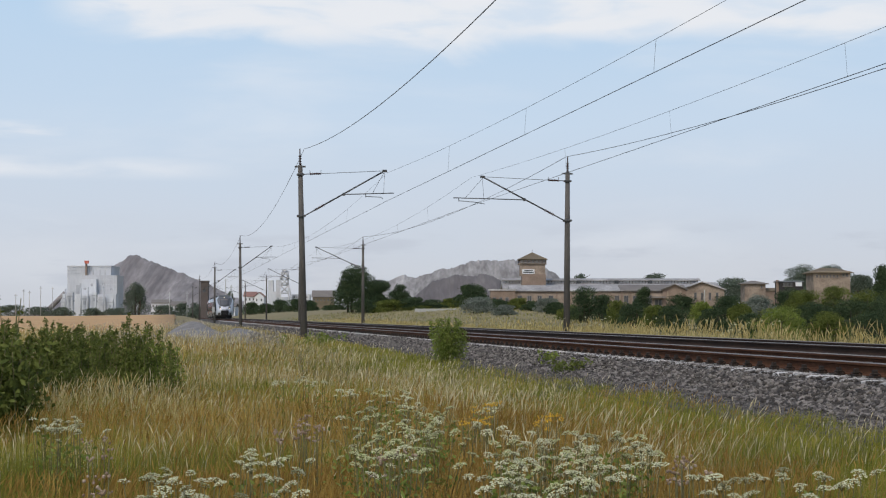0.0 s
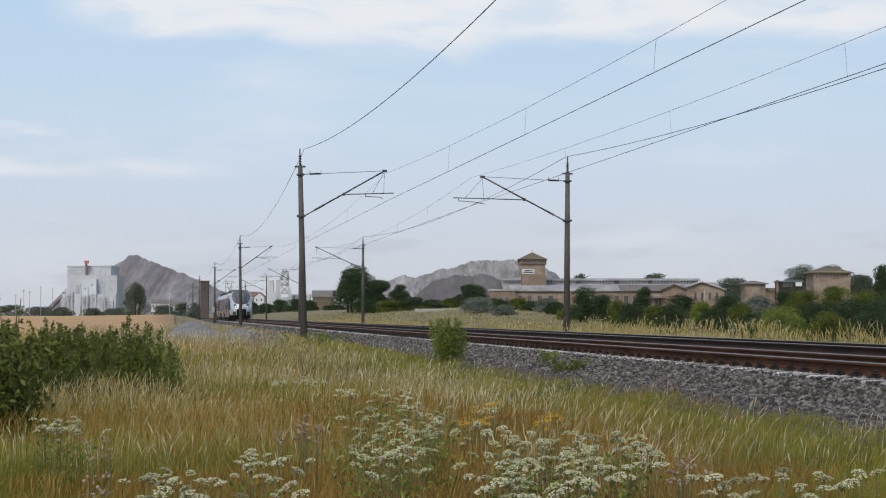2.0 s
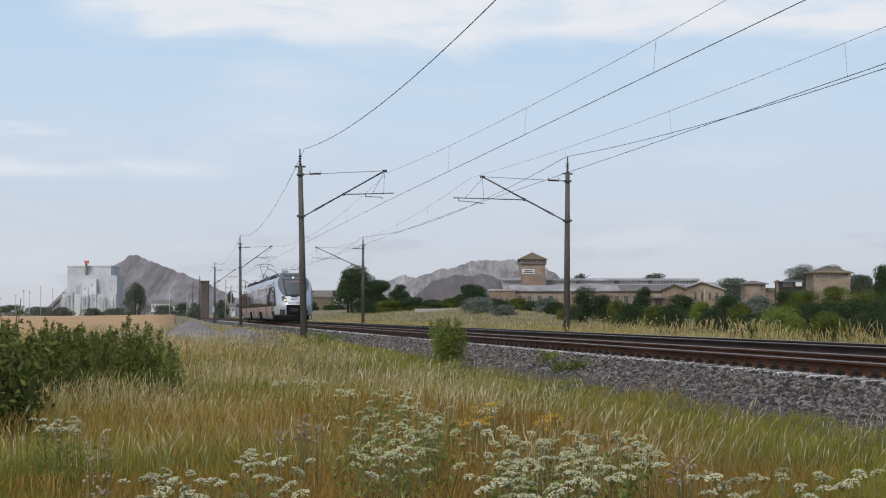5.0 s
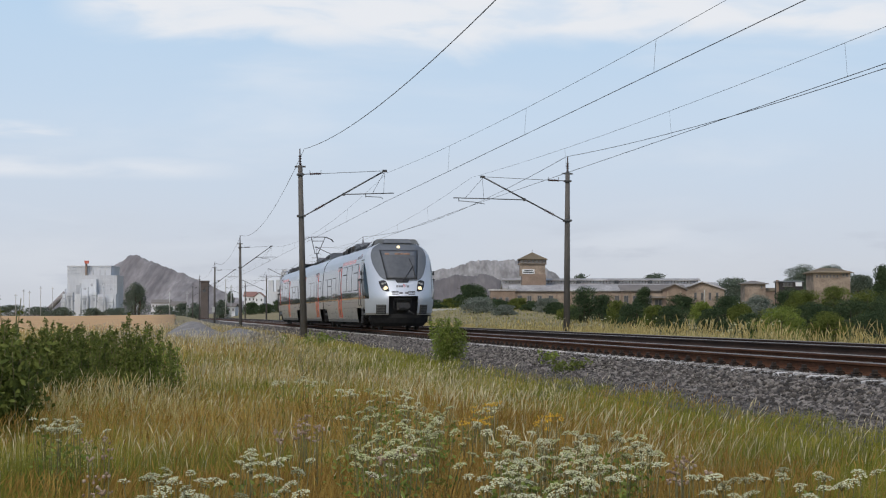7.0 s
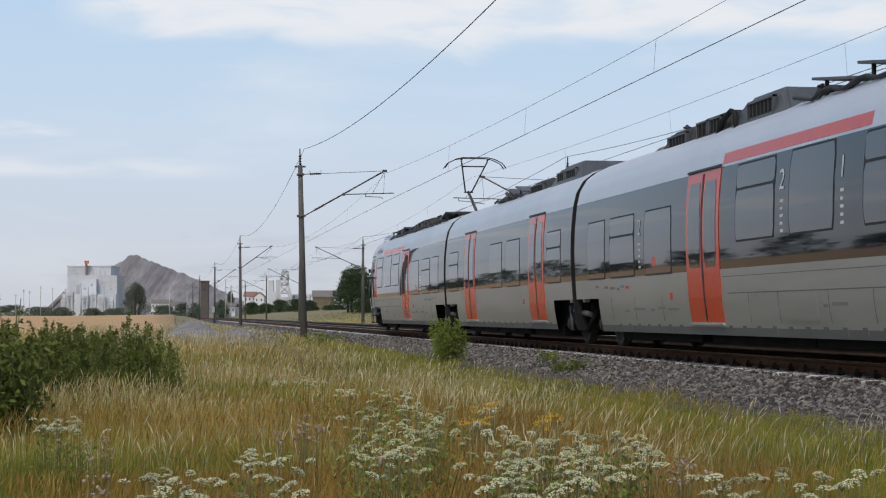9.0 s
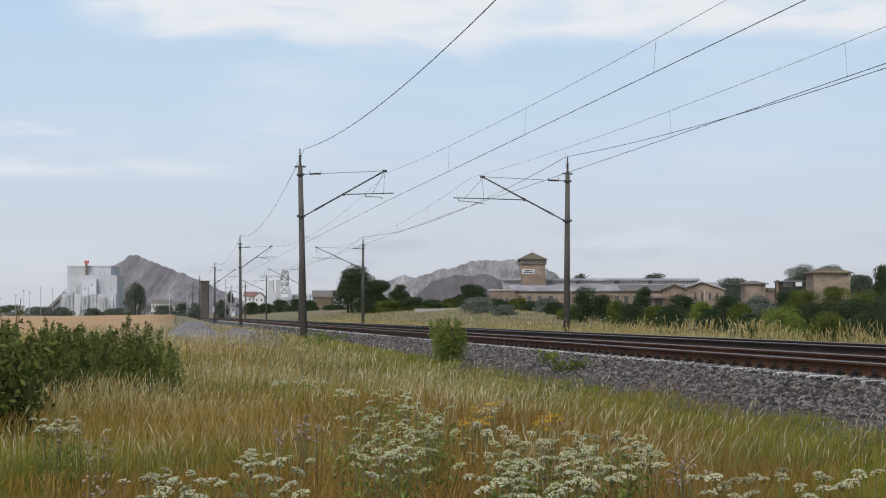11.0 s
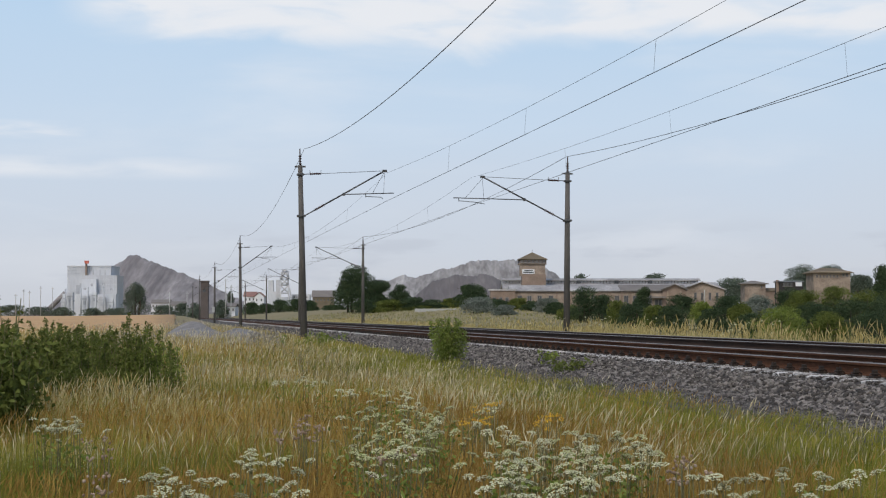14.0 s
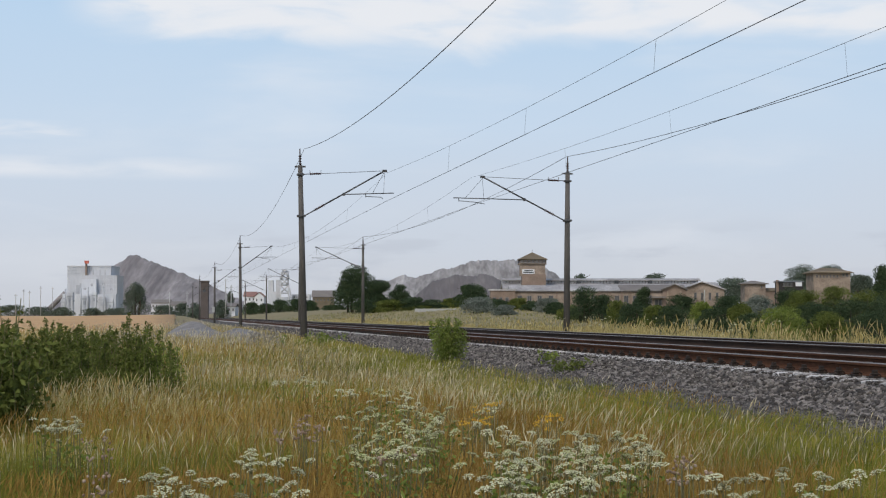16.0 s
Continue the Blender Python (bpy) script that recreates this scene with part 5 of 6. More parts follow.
for k in range(14):
    x = 121 + 5.5 * k
    block(pl, SP, x - .35, x + .35, 473, 489, .4, M_plant, "cladding_rib", near=-.4)
for y in (478, 484, 490, 497, 506, 515):
    block(pl, SP, 119, 148, y - .3, y + .3, .3, M_plant, "cladding_joint", near=-.3)
for y in (496, 504, 512):
    block(pl, SP, 176, 210, y - .3, y + .3, .3, M_plant, "cladding_joint", near=-8.3)
for k in range(5):
    x = 180 + 6 * k
    block(pl, SP, x - .3, x + .3, 489, 521, .3, M_plant, "cladding_rib", near=-8.3)
for x, w, y, n in ((124, 4, 530, -27.5), (136, 5, 519, -28), (162, 7, 524, -28), (178, 4, 518, -27.5), (192, 6, 526, -28), (206, 5, 530, -27.5)):
    block(pl, SP, x - w, x + w, y, 566, 6, M_plant if (x // 2) % 2 else M_plant2, "process_tower", near=n)
    block(pl, SP, x - w, x + w, y + 5, y + 6.4, .6, M_winp, "window_strip", near=n - .5)
    block(pl, SP, x - w * .4, x + w * .2, y + 10, y + 16, .6, M_winp, "doorway", near=n - .5)
for x in (131, 158, 170, 197):
    tubed("pipe_stack", [[((x - 784) * SP, -34, 0), ((x - 784) * SP, -34, (558.5 - 508 - x % 7) * SP)]], .7, M_winp, pl)
tubed("conveyor_gallery", [[((92 - 784) * SP, -12, (558.5 - 548) * SP), ((121 - 784) * SP, -12, (558.5 - 519) * SP)]], 2.2, M_heap, pl, "sloping grey conveyor gallery", sides=6)
for i, (x, y, w, h) in enumerate(((126, 530, 5, 3), (140, 533, 6, 3), (160, 531, 5, 4), (180, 534, 7, 3), (196, 530, 4, 4), (205, 535, 5, 3), (156, 512, 4, 3), (186, 503, 5, 3), (200, 512, 4, 3), (168, 505, 3, 4))):
    far_window(pl, SP, x, y, w, h, -26 if y > 525 else -14 if x < 176 else -8, M_winp)
for x in (166, 178, 187):
    block(pl, SP, x - .8, x + .8, 478, 500, 1, M_plant2, "vent_pipe", near=-4)
ch = block(pl, SP, 152.5, 155.5, 466, 500, 2, M_brick2, "chimney", near=-5)
block(pl, SP, 151.5, 158.5, 462, 467, 3, M_chim, "chimney_top", near=-6)
block(pl, SP, 118, 197, 470.5, 473, 41, M_plant2, "parapet", near=-.5)

# mine headframe and sheds
hf = building("mine_headframe", 1300, "white steel mine headframe with sheave platform", "headframe")
SH = 1300 / 3050


def hp(x, y, d=0.0):
    return ((x - 784) * SH, d, (558.5 - y) * SH)


for a, b in (((497, 492), (495, 566)), ((510, 492), (512, 566)), ((508, 490), (524, 566)), ((497, 492), (510, 505)), ((510, 492), (497, 505)), ((496, 505), (511, 519)), ((511, 505), (496, 519)), ((495, 505), (512, 505)), ((495, 519), (512, 519)), ((500, 479), (497, 492)), ((508, 479), (511, 492)), ((500, 479), (511, 492)), ((508, 479), (497, 492))):
    tubed("strut", [[hp(*a), hp(*b)]], .55, M_plant2, hf, sides=4)
for y, w in ((492, 9), (483, 7), (479, 4), (501, 6)):
    block(hf, SH, 504 - w, 504 + w, y - 1, y + 1, 3, M_plant2, "platform", near=-1.5)
for x in (500, 508):
    bm = bmesh.new()
    lathe(bm, [(1.0, -.2), (1.15, 0), (1.0, .2)], Matrix.Translation(hp(x, 486, -2)) @ Matrix.Rotation(math.pi / 2, 4, "X"), 16)
    part("sheave", bm, M_plant2, hf)
ps = building("processing_shed", 1310, "pale grey processing sheds and silos beside the headframe", "factory")
block(ps, SH, 472, 481, 496, 566, 6, M_plant)
block(ps, SH, 486, 493, 495, 566, 6, M_plant2)
block(ps, SH, 481, 487, 516, 566, 8, M_plant)
block(ps, SH, 515, 546, 521, 566, 14, M_plant2)
block(ps, SH, 488, 520, 526, 566, 10, M_plant)
for k in range(6):
    far_window(ps, SH, 519 + k * 4.4, 526, 2.2, 2.6, 0)


def house(x0, x1, eave, ridge, d, wall_m, roof_m, label, along=True):
    s = d / 3050
    h = building("house", d, label, "house", "houses along the line")
    block(h, s, x0, x1, eave, 566, 8, wall_m)
    gable_roof(h, s, x0, x1, eave + .5, ridge, 0, 8, roof_m, .4, along)
    gable_end(h, s, x0, x1, eave + .4, ridge + .4, .0, wall_m) if not along else None
    n = max(2, int((x1 - x0) / 6))
    for k in range(n):
        far_window(h, s, x0 + (x1 - x0) * (k + .5) / n, eave + 5, 2.4, 3.6, 0)
    return h


house(432, 452, 525, 517, 720, M_sign, M_redroof, "white house with a red tiled roof")
house(450, 467, 526, 518, 700, M_sign, M_redroof, "white gabled house with a red roof", False)
house(553, 590, 526, 515, 620, M_tile, M_felt, "old brown brick shed with a dull red roof")
house(268, 300, 537, 531, 900, M_plant, M_felt, "low pale shed by the railway")
house(302, 326, 541, 534, 880, M_plant2, M_felt, "low pale shed by the railway")
house(395, 416, 543, 537, 520, M_plant, M_felt, "low pale hut by the railway")
tower = building("signal_tower", 430, "dark brown brick tower by the railway", "tower")
block(tower, 430 / 3050, 355, 368, 499, 566, 1.9, M_dbrick)
block(tower, 430 / 3050, 354, 369, 497, 500, 2.3, M_dbrick, "cap", near=-.2)
block(tower, 430 / 3050, 359, 364, 512, 517, .1, M_win, "opening", near=-.05)
cv = building("concrete_wall", 240, "low white concrete wall in the meadow", "wall")
block(cv, 240 / 3050, 734, 808, 546.8, 566, .3, M_box)
for k in range(6):
    block(cv, 240 / 3050, 736 + k * 13.6, 738 + k * 13.6, 546, 566, .5, M_box, "pillar", near=-.12)
for x, yt, d in ((42, 512, 700), (52, 515, 760), (72, 507, 800), (93, 508, 820), (28, 520, 650), (300, 517, 560), (331, 516, 560), (399, 494, 480), (409, 505, 480), (434, 498, 480)):
    s = d / 3050
    m = building("signal_mast", d, "thin grey mast by the distant yard", "mast", "thin masts in the distance")
    tubed("pole", [[((x - 784) * s, 0, -1.5), ((x - 784) * s, 0, (558.5 - yt) * s)]], .13, M_box, m)
    block(m, s, x - 2.5, x + 2.5, yt + 3, yt + 3.8, .2, M_box, "crossarm")
# ---- plants ----
M_dry = mat("dry_golden_grass", [(.27, .175, .03), (.41, .275, .052), (.54, .385, .085), (.64, .49, .135)], .35, .85, bump=0, island=.34, fine=6, trans=.25)
M_rusty = mat("orange_brown_grass", [(.24, .135, .025), (.37, .225, .05), (.49, .33, .085)], .35, .85, bump=0, island=.34, trans=.25)
M_tan = mat("faded_tan_grass", [(.29, .205, .066), (.43, .32, .12), (.56, .445, .205)], .35, .85, bump=0, island=.34, trans=.25)
M_olive = mat("olive_meadow", [(.17, .16, .065), (.26, .235, .105), (.37, .325, .165)], .2, .9, bump=0, island=.4)
M_straw = mat("pale_straw_grass", [(.38, .30, .105), (.50, .41, .165), (.62, .53, .26)], .4, .85, bump=0, island=.5, trans=.25)
M_green = mat("green_meadow_grass", [(.09, .112, .008), (.17, .188, .015), (.265, .265, .03), (.37, .325, .06)], .35, .8, bump=0, island=.34, trans=.3)
M_pale = mat("bleached_seed_grass", [(.50, .42, .22), (.64, .56, .34), (.76, .69, .47)], .4, .85, bump=0, island=.4, trans=.25)
M_grey = mat("grey_dead_weeds", [(.20, .18, .14), (.30, .27, .22), (.41, .375, .31)], .4, .9, bump=0, island=.5)
M_thatch = mat("matted_grass_litter", [(.08, .082, .012), (.15, .14, .025), (.25, .19, .045)], .5, .95, bump=.3)


def leaf_mat(name, stops, trans=.25):
    return mat(name, stops, .8, .75, bump=0, island=.3, trans=trans, spec=.2)


M_leaf = leaf_mat("green_leaves", [(.066, .088, .018), (.12, .147, .032), (.19, .215, .055)])
M_leaf_d = leaf_mat("dark_green_leaves", [(.026, .046, .022), (.048, .075, .034), (.08, .112, .05)], .12)
M_leaf_y = leaf_mat("yellow_green_leaves", [(.12, .17, .03), (.19, .24, .05), (.27, .31, .08)])
M_leaf_g = leaf_mat("grey_green_leaves", [(.10, .125, .10), (.17, .195, .16), (.24, .265, .225)], .15)
# distance haze is mixed into this paler, greyer green
M_leaf_f = leaf_mat("haze_greyed_leaves", [(.08, .105, .08), (.112, .142, .105), (.15, .18, .132)], .1)
M_bark = mat("dark_bark", [(.05, .04, .03), (.09, .07, .05)], 3, .9)
M_stem = mat("green_brown_stems", [(.09, .085, .03), (.16, .14, .055)], 3, .8, bump=0)
M_umbel = mat("white_umbel_florets", [(.47, .49, .28), (.62, .63, .41), (.75, .74, .54)], 6, .8, bump=0, island=.5, trans=.2)
M_umbel_g = mat("fading_cream_umbels", [(.36, .39, .17), (.50, .52, .27), (.64, .64, .40)], 6, .8, bump=0, island=.5, trans=.2)
M_yellow = mat("yellow_florets", [(.55, .30, .02), (.68, .42, .03)], 6, .7, bump=0, island=.4)
M_thistle = mat("faded_thistle_heads", [(.20, .13, .085), (.31, .22, .155), (.42, .33, .25)], 8, .9, bump=0, island=.5)
rng = np.random.default_rng(7)
gz = np.vectorize(ground_z)


def ribbons(x, y, z, h, w, lx, ly, yaw):
    """Grass blades: five points and three triangles each, bent towards (lx, ly)."""
    n = len(x)
    dx, dy = np.cos(yaw) * w / 2, np.sin(yaw) * w / 2
    v = np.empty((n, 5, 3), np.float32)
    for k, (f, q, b) in enumerate(((0, -1, 0), (0, 1, 0), (.55, -.8, .3), (.55, .8, .3), (1, 0, 1))):
        v[:, k, 0] = x + dx * q + lx * b
        v[:, k, 1] = y + dy * q + ly * b
        v[:, k, 2] = z + h * f * (1 - .12 * b)
    t = np.array([[0, 1, 3], [0, 3, 2], [2, 3, 4]])
    f = (np.arange(n)[:, None, None] * 5 + t[None]).reshape(-1, 3)
    return v.reshape(-1, 3), f


def seed_stalks(x, y, z, h, w, lx, ly, head):
    """Stalks with a feathery head: a thin stem and a longer crossed spindle at its bent top."""
    n = len(x)
    v = np.empty((n, 10, 3), np.float32)
    for k, (q, f, b) in enumerate(((-.5, 0, 0), (.5, 0, 0), (.35, .72, .52), (-.35, .72, .52))):
        v[:, k] = np.stack([x + w * q + lx * b, y + ly * b, z + h * f], 1)
    for k, (q, r, f, b) in enumerate(((0, 0, .70, .50), (-1, 0, .83, .71), (1, 0, .83, .71), (0, 0, 1.0, 1.02), (0, -1, .83, .71), (0, 1, .83, .71))):
        v[:, 4 + k] = np.stack([x + head * q + lx * b, y + head * r + ly * b, z + h * f - .03 * h * (b > 1)], 1)
    t = np.array([[0, 1, 2], [0, 2, 3], [4, 6, 5], [5, 6, 7], [4, 9, 8], [8, 9, 7]])
    f = (np.arange(n)[:, None, None] * 10 + t[None]).reshape(-1, 3)
    return v.reshape(-1, 3), f


def sector(n, r0, r1, a0, a1):
    r = np.exp(rng.uniform(math.log(r0), math.log(r1), n))
    a = np.radians(rng.uniform(a0, a1, n))
    return r * np.sin(a), r * np.cos(a), r


def patch(x, y, s, seed):
    return np.array([noise.noise((a * s, b * s, seed)) for a, b in zip(x, y)])


def grass(name, n, r0, r1, a0, a1, keep, hh, ww, material, label, lean=.18, stalk=0.0):
    x, y, r = sector(n, r0, r1, a0, a1)
    k = keep(x, y, r)
    x, y, r = x[k], y[k], r[k]
    n = len(x)
    z = gz(x, y) - .02
    h = rng.uniform(hh[0], hh[1], n) * (.8 + .35 * (patch(x, y, .5, 5) + .5))
    w = ww * (.6 + r / 26) * rng.uniform(.6, 1.3, n)
    h = h * (1 - .5 * toe(x) * (x < 9))
    wind = patch(x, y, .7, 77)
    lx = h * (lean + .22 * wind + rng.normal(0, .17, n))
    ly = h * (.25 * patch(x, y, .6, 78) + rng.normal(0, .17, n))
    if stalk:
        v, f = seed_stalks(x, y, z, h, w * .7, lx, ly, w * stalk)
    else:
        v, f = ribbons(x, y, z, h, w, lx, ly, rng.uniform(0, math.pi, n))
    ob = quick(name, v, f, material)
    return tagged(ob, label, "grass", kind="stuff")


def chance(p):
    return rng.random(len(p)) < p


def toe(x):
    t = np.clip((x - 3.9) / 2.2, 0, 1)
    return t * t * (3 - 2 * t)


def near_side(x, y):
    return (x < 6.85 + .2 * np.sin(y * 1.7) * np.sin(y * .6)) & ~((x > 3.0) & (x < 7.4) & (y > 210))


def zone(y, c, w):
    return np.exp(-((y - c) / w) ** 2)


def GREENP(x, y):
    """Share of green blades: wet hollows, the strip along the ballast, the sward underfoot."""
    yw = y + 5 * patch(x, y, .12, 15)
    g = .30 + 1.2 * patch(x, y, .24, 11) + .6 * zone(yw, 16.5, 2.3) * (x < 2.5) + .5 * (yw < 13.5) + .95 * toe(x - .95) * (y < 60)
    return np.clip(g, 0, 1) * np.where(y > 55, .35, 1)


def RUSTP(x, y):
    """Share of orange-brown seeding stalks."""
    yw = y + 4 * patch(x, y, .15, 16)
    return np.clip(.22 + .9 * patch(x, y, .3, 41) - .4 * toe(x) + .55 * zone(yw, 22, 3) + .45 * zone(yw, 13.4, 1.4) + .7 * zone(y, 18, 3.2) * zone(x, 3.8, 1.6) + .5 * zone(y, 12.5, 3) * zone(x, 3.4, 1.4) - .2 * (y > 28), 0, 1)


def BLEND(x, y):
    return np.clip(.5 + 1.4 * patch(x, y, .18, 51), 0, 1)


litter = grass("grass_litter", 38000, 6.5, 140, -9, 26, lambda x, y, r: near_side(x, y), (.10, .26), .022, M_thatch, "low matted green and brown grass in the meadow")
grass("green_grass", 260000, 6.5, 120, -9, 26, lambda x, y, r: near_side(x, y) & chance(GREENP(x, y)), (.20, .46), .0042, M_green, "fresh green meadow grass near the track", .06)
grass("dry_grass", 120000, 6.5, 150, -9, 26, lambda x, y, r: near_side(x, y) & chance((1 - .8 * GREENP(x, y) - .1 * toe(x)) * BLEND(x, y) * np.where(y > 20, .5, 1)), (.24, .50), .0037, M_dry, "dry golden meadow grass", .05)
grass("tan_grass", 110000, 6.5, 150, -9, 26, lambda x, y, r: near_side(x, y) & chance((1 - .8 * GREENP(x, y) - .1 * toe(x)) * (1 - .7 * BLEND(x, y) * (y < 24))), (.22, .48), .0035, M_tan, "faded tan meadow grass", .05)
grass("straw_grass", 30000, 8, 150, -9, 26, lambda x, y, r: near_side(x, y) & chance(np.clip(.04 + .6 * patch(x, y, .22, 31) - .1 * toe(x) + .4 * (y > 24), 0, 1)), (.40, .66), .0022, M_pale, "pale seeding grass stalks in the meadow", .08, 1.5)
grass("golden_grass", 60000, 6.5, 60, -9, 26, lambda x, y, r: near_side(x, y) & chance(RUSTP(x, y)), (.34, .58), .0024, M_rusty, "orange-brown seeding grass stalks in the meadow", .06, 1.5)
grass("edge_grass", 5000, 12, 50, 4, 26, lambda x, y, r: (x > 2.6) & (x < 6.3) & chance(np.clip(.25 + 1.6 * patch(x, y, .55, 33), 0, 1)), (.50, .85), .0024, M_pale, "tall pale grass along the foot of the ballast", .22, 1.8)
grass("verge_grass", 150000, 12, 70, 4, 26, lambda x, y, r: (x > 4.7) & (x < 6.6 + .2 * np.sin(y * 1.7) * np.sin(y * .6)) & chance(np.clip((x - 4.7) / 1.0, 0, 1)), (.16, .40), .0040, M_green, "fresh green grass along the foot of the ballast", .08)
grass("grey_weeds", 9000, 52, 230, -3, 4, lambda x, y, r: (x < 5.4) & chance(np.clip(.7 + 1.6 * patch(x, y, .09, 2), 0, 1) * np.clip((y - 52) / 14, 0, 1)), (.22, .55), .006, M_grey, "grey dead weeds beside the embankment", .05)
grass("tall_grass", 900, 21, 27.5, -4.6, 1.0, lambda x, y, r: chance(np.clip(.55 + 1.2 * patch(x, y, .8, 61), 0, 1)), (.40, .72), .0024, M_straw, "tall pale seeding grass in front of the shrubs", .06, 1.5)
# beyond the tracks
grass("meadow_grass", 60000, 40, 300, 3, 30, lambda x, y, r: x > 17.2, (.14, .32), .010, M_olive, "dry pale meadow beyond the tracks", .1)
grass("meadow_green", 9000, 60, 300, 3, 30, lambda x, y, r: (x > 17.5) & (y > 60), (.14, .32), .010, M_green, "green meadow beyond the tracks", .1)
grass("pale_verge", 16000, 60, 210, 3, 16, lambda x, y, r: (x > 17.2) & (x < 24), (.35, .75), .005, M_straw, "pale straw grass on the far verge", .05, 1.5)
grass("reed_grass", 20000, 32, 105, 10, 30, lambda x, y, r: (x > 17.3) & (x < 23 + .05 * y) & chance(np.clip(.22 + 2.2 * patch(x, y, .35, 9), 0, 1)), (.55, 1.2), .0042, M_straw, "tall pale reed grass along the far side of the tracks", .04, 1.5)

# ripe grain field
bm = bmesh.new()
rows = []
for d in np.geomspace(118, 900, 22):
    row = []
    for q in np.linspace(-1.0, 0, 50):
        u = -476 + 2600 * q + 6 * noise.noise((d * .02, 0, 1))
        p = at_depth(d) @ Vector((u * d / 3050, 0, 0))
        row.append(bm.verts.new((p.x, p.y, ground_z(p.x, p.y) + .28 * smooth(118, 170, d) + .03 + .05 * noise.noise((p.x * .3, p.y * .3, 0)))))
    rows.append(row)
for a, b in zip(rows, rows[1:]):
    for i in range(len(a) - 1):
        bm.faces.new((a[i], a[i + 1], b[i + 1], b[i])).smooth = True
for a, b in zip(rows[0], rows[0][1:]):
    c, d = [bm.verts.new((v.co.x, v.co.y - .2, v.co.z - .8)) for v in (a, b)]
    bm.faces.new((c, d, b, a))
for a, b in zip(rows, rows[1:]):
    c, d = [bm.verts.new((v.co.x + .2, v.co.y, v.co.z - .8)) for v in (a[-1], b[-1])]
    bm.faces.new((a[-1], c, d, b[-1]))
fld = part("grain_field", bm, M_field)
tagged(fld, "ripe orange-tan grain field beyond the meadow", "grain field", kind="stuff")


def leaf_cloud(pts, size, rg, droop=0.0):
    """Diamond leaves folded along the middle, at the points, turned at random."""
    n = len(pts)
    a = rg.normal(size=(n, 3))
    a /= np.linalg.norm(a, axis=1)[:, None]
    b = np.cross(a, rg.normal(size=(n, 3)))
    b /= np.linalg.norm(b, axis=1)[:, None]
    c = np.cross(a, b)
    s = (size * rg.uniform(.6, 1.4, n))[:, None]
    v = np.stack([pts - a * s, pts + b * s * .45 + c * s * .15, pts + a * s, pts - b * s * .45 + c * s * .15], 1)
    t = np.array([[0, 1, 2], [0, 2, 3]])
    return v.reshape(-1, 3), (np.arange(n)[:, None, None] * 4 + t[None]).reshape(-1, 3)


def crown_points(n, w, h, z0, rg, lobes):
    """Points near the skins of several overlapping lobes, for an uneven outline."""
    cs = []
    for i in range(lobes):
        q = rg.uniform(0, 1)
        a = rg.uniform(0, 2 * math.pi)
        rad = w * .36 * math.sqrt(rg.uniform(0, 1)) * (1 - .55 * q)
        cs.append((rad * math.cos(a), rad * math.sin(a), z0 + h * (.25 + .6 * q), w * rg.uniform(.10, .22), h * rg.uniform(.10, .2)))
    for i in range(5):
        a = i * 1.26 + rg.uniform(0, 1)
        cs.append((w * .27 * math.cos(a), w * .27 * math.sin(a), z0 + h * .2, w * .2, h * .2))
    cs.append((0, 0, z0 + h * .8, w * .18, h * .2))
    cs.append((0, 0, z0 + h * .4, w * .34, h * .36))
    k = rg.integers(0, len(cs), n)
    c = np.array(cs)[k]
    d = rg.normal(size=(n, 3))
    d /= np.linalg.norm(d, axis=1)[:, None]
    rr = (1.08 - .5 * rg.random(n) ** 1.5)[:, None]
    p = c[:, :3] + d * rr * np.stack([c[:, 3], c[:, 3], c[:, 4]], 1)
    p[:, 2] = np.maximum(p[:, 2], z0 + .02 * h)
    return p


def woody(name, u, top, width, d, material, label, group, leaves=1500, trunk=.0, size=2.6, seed=0, base=None):
    """A bush or tree standing at the distance d; top and width as seen from the eye."""
    s = d / 3050
    p = at_depth(d) @ Vector(((u - 784) * s, 0, 0))
    g = ground_z(p.x, p.y) if base is None else base
    h = (558.5 - top) * s + .6 - g
    w = width * s * 1.3
    rg = np.random.default_rng(seed + int(u * 7 + d))
    ob = empty(name, pose(p.x, p.y, g, 0, 0, rg.uniform(0, 360)))
    bm = bmesh.new()
    z0 = h * trunk
    stems = 1 if trunk > .1 else 5
    for k in range(stems):
        a = k * 2 * math.pi / 5 + .4
        o = 0 if stems == 1 else w * .1
        tube(bm, [(o * math.cos(a), o * math.sin(a), -.1), (o * 1.3 * math.cos(a), o * 1.3 * math.sin(a), h * .35), (w * .12 * math.cos(a), w * .12 * math.sin(a), h * .75)], 1, 6, radii=[h * .03, h * .02, h * .006])
    for k in range(7):
        a = k * 2.4
        zz = z0 + h * (.12 + .08 * k)
        tube(bm, [(0, 0, zz), (w * .2 * math.cos(a), w * .2 * math.sin(a), zz + h * .1), (w * .36 * math.cos(a), w * .36 * math.sin(a), zz + h * .16)], 1, 5, radii=[h * .014, h * .009, h * .003])
    part("trunk" if trunk > .1 else "stem", bm, M_bark, ob)
    pts = crown_points(int(leaves * 4.2), w, h - z0, z0, rg, 26)
    v, f = leaf_cloud(pts, size * .50 * s, rg)
    quick("crown", v, f, material, ob)
    return tagged(ob, label, "tree" if trunk > .05 else "bush", group)


GT, GB = "trees in the distance", "bushes beyond the tracks"
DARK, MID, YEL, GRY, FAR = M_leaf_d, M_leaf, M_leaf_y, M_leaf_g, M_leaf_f
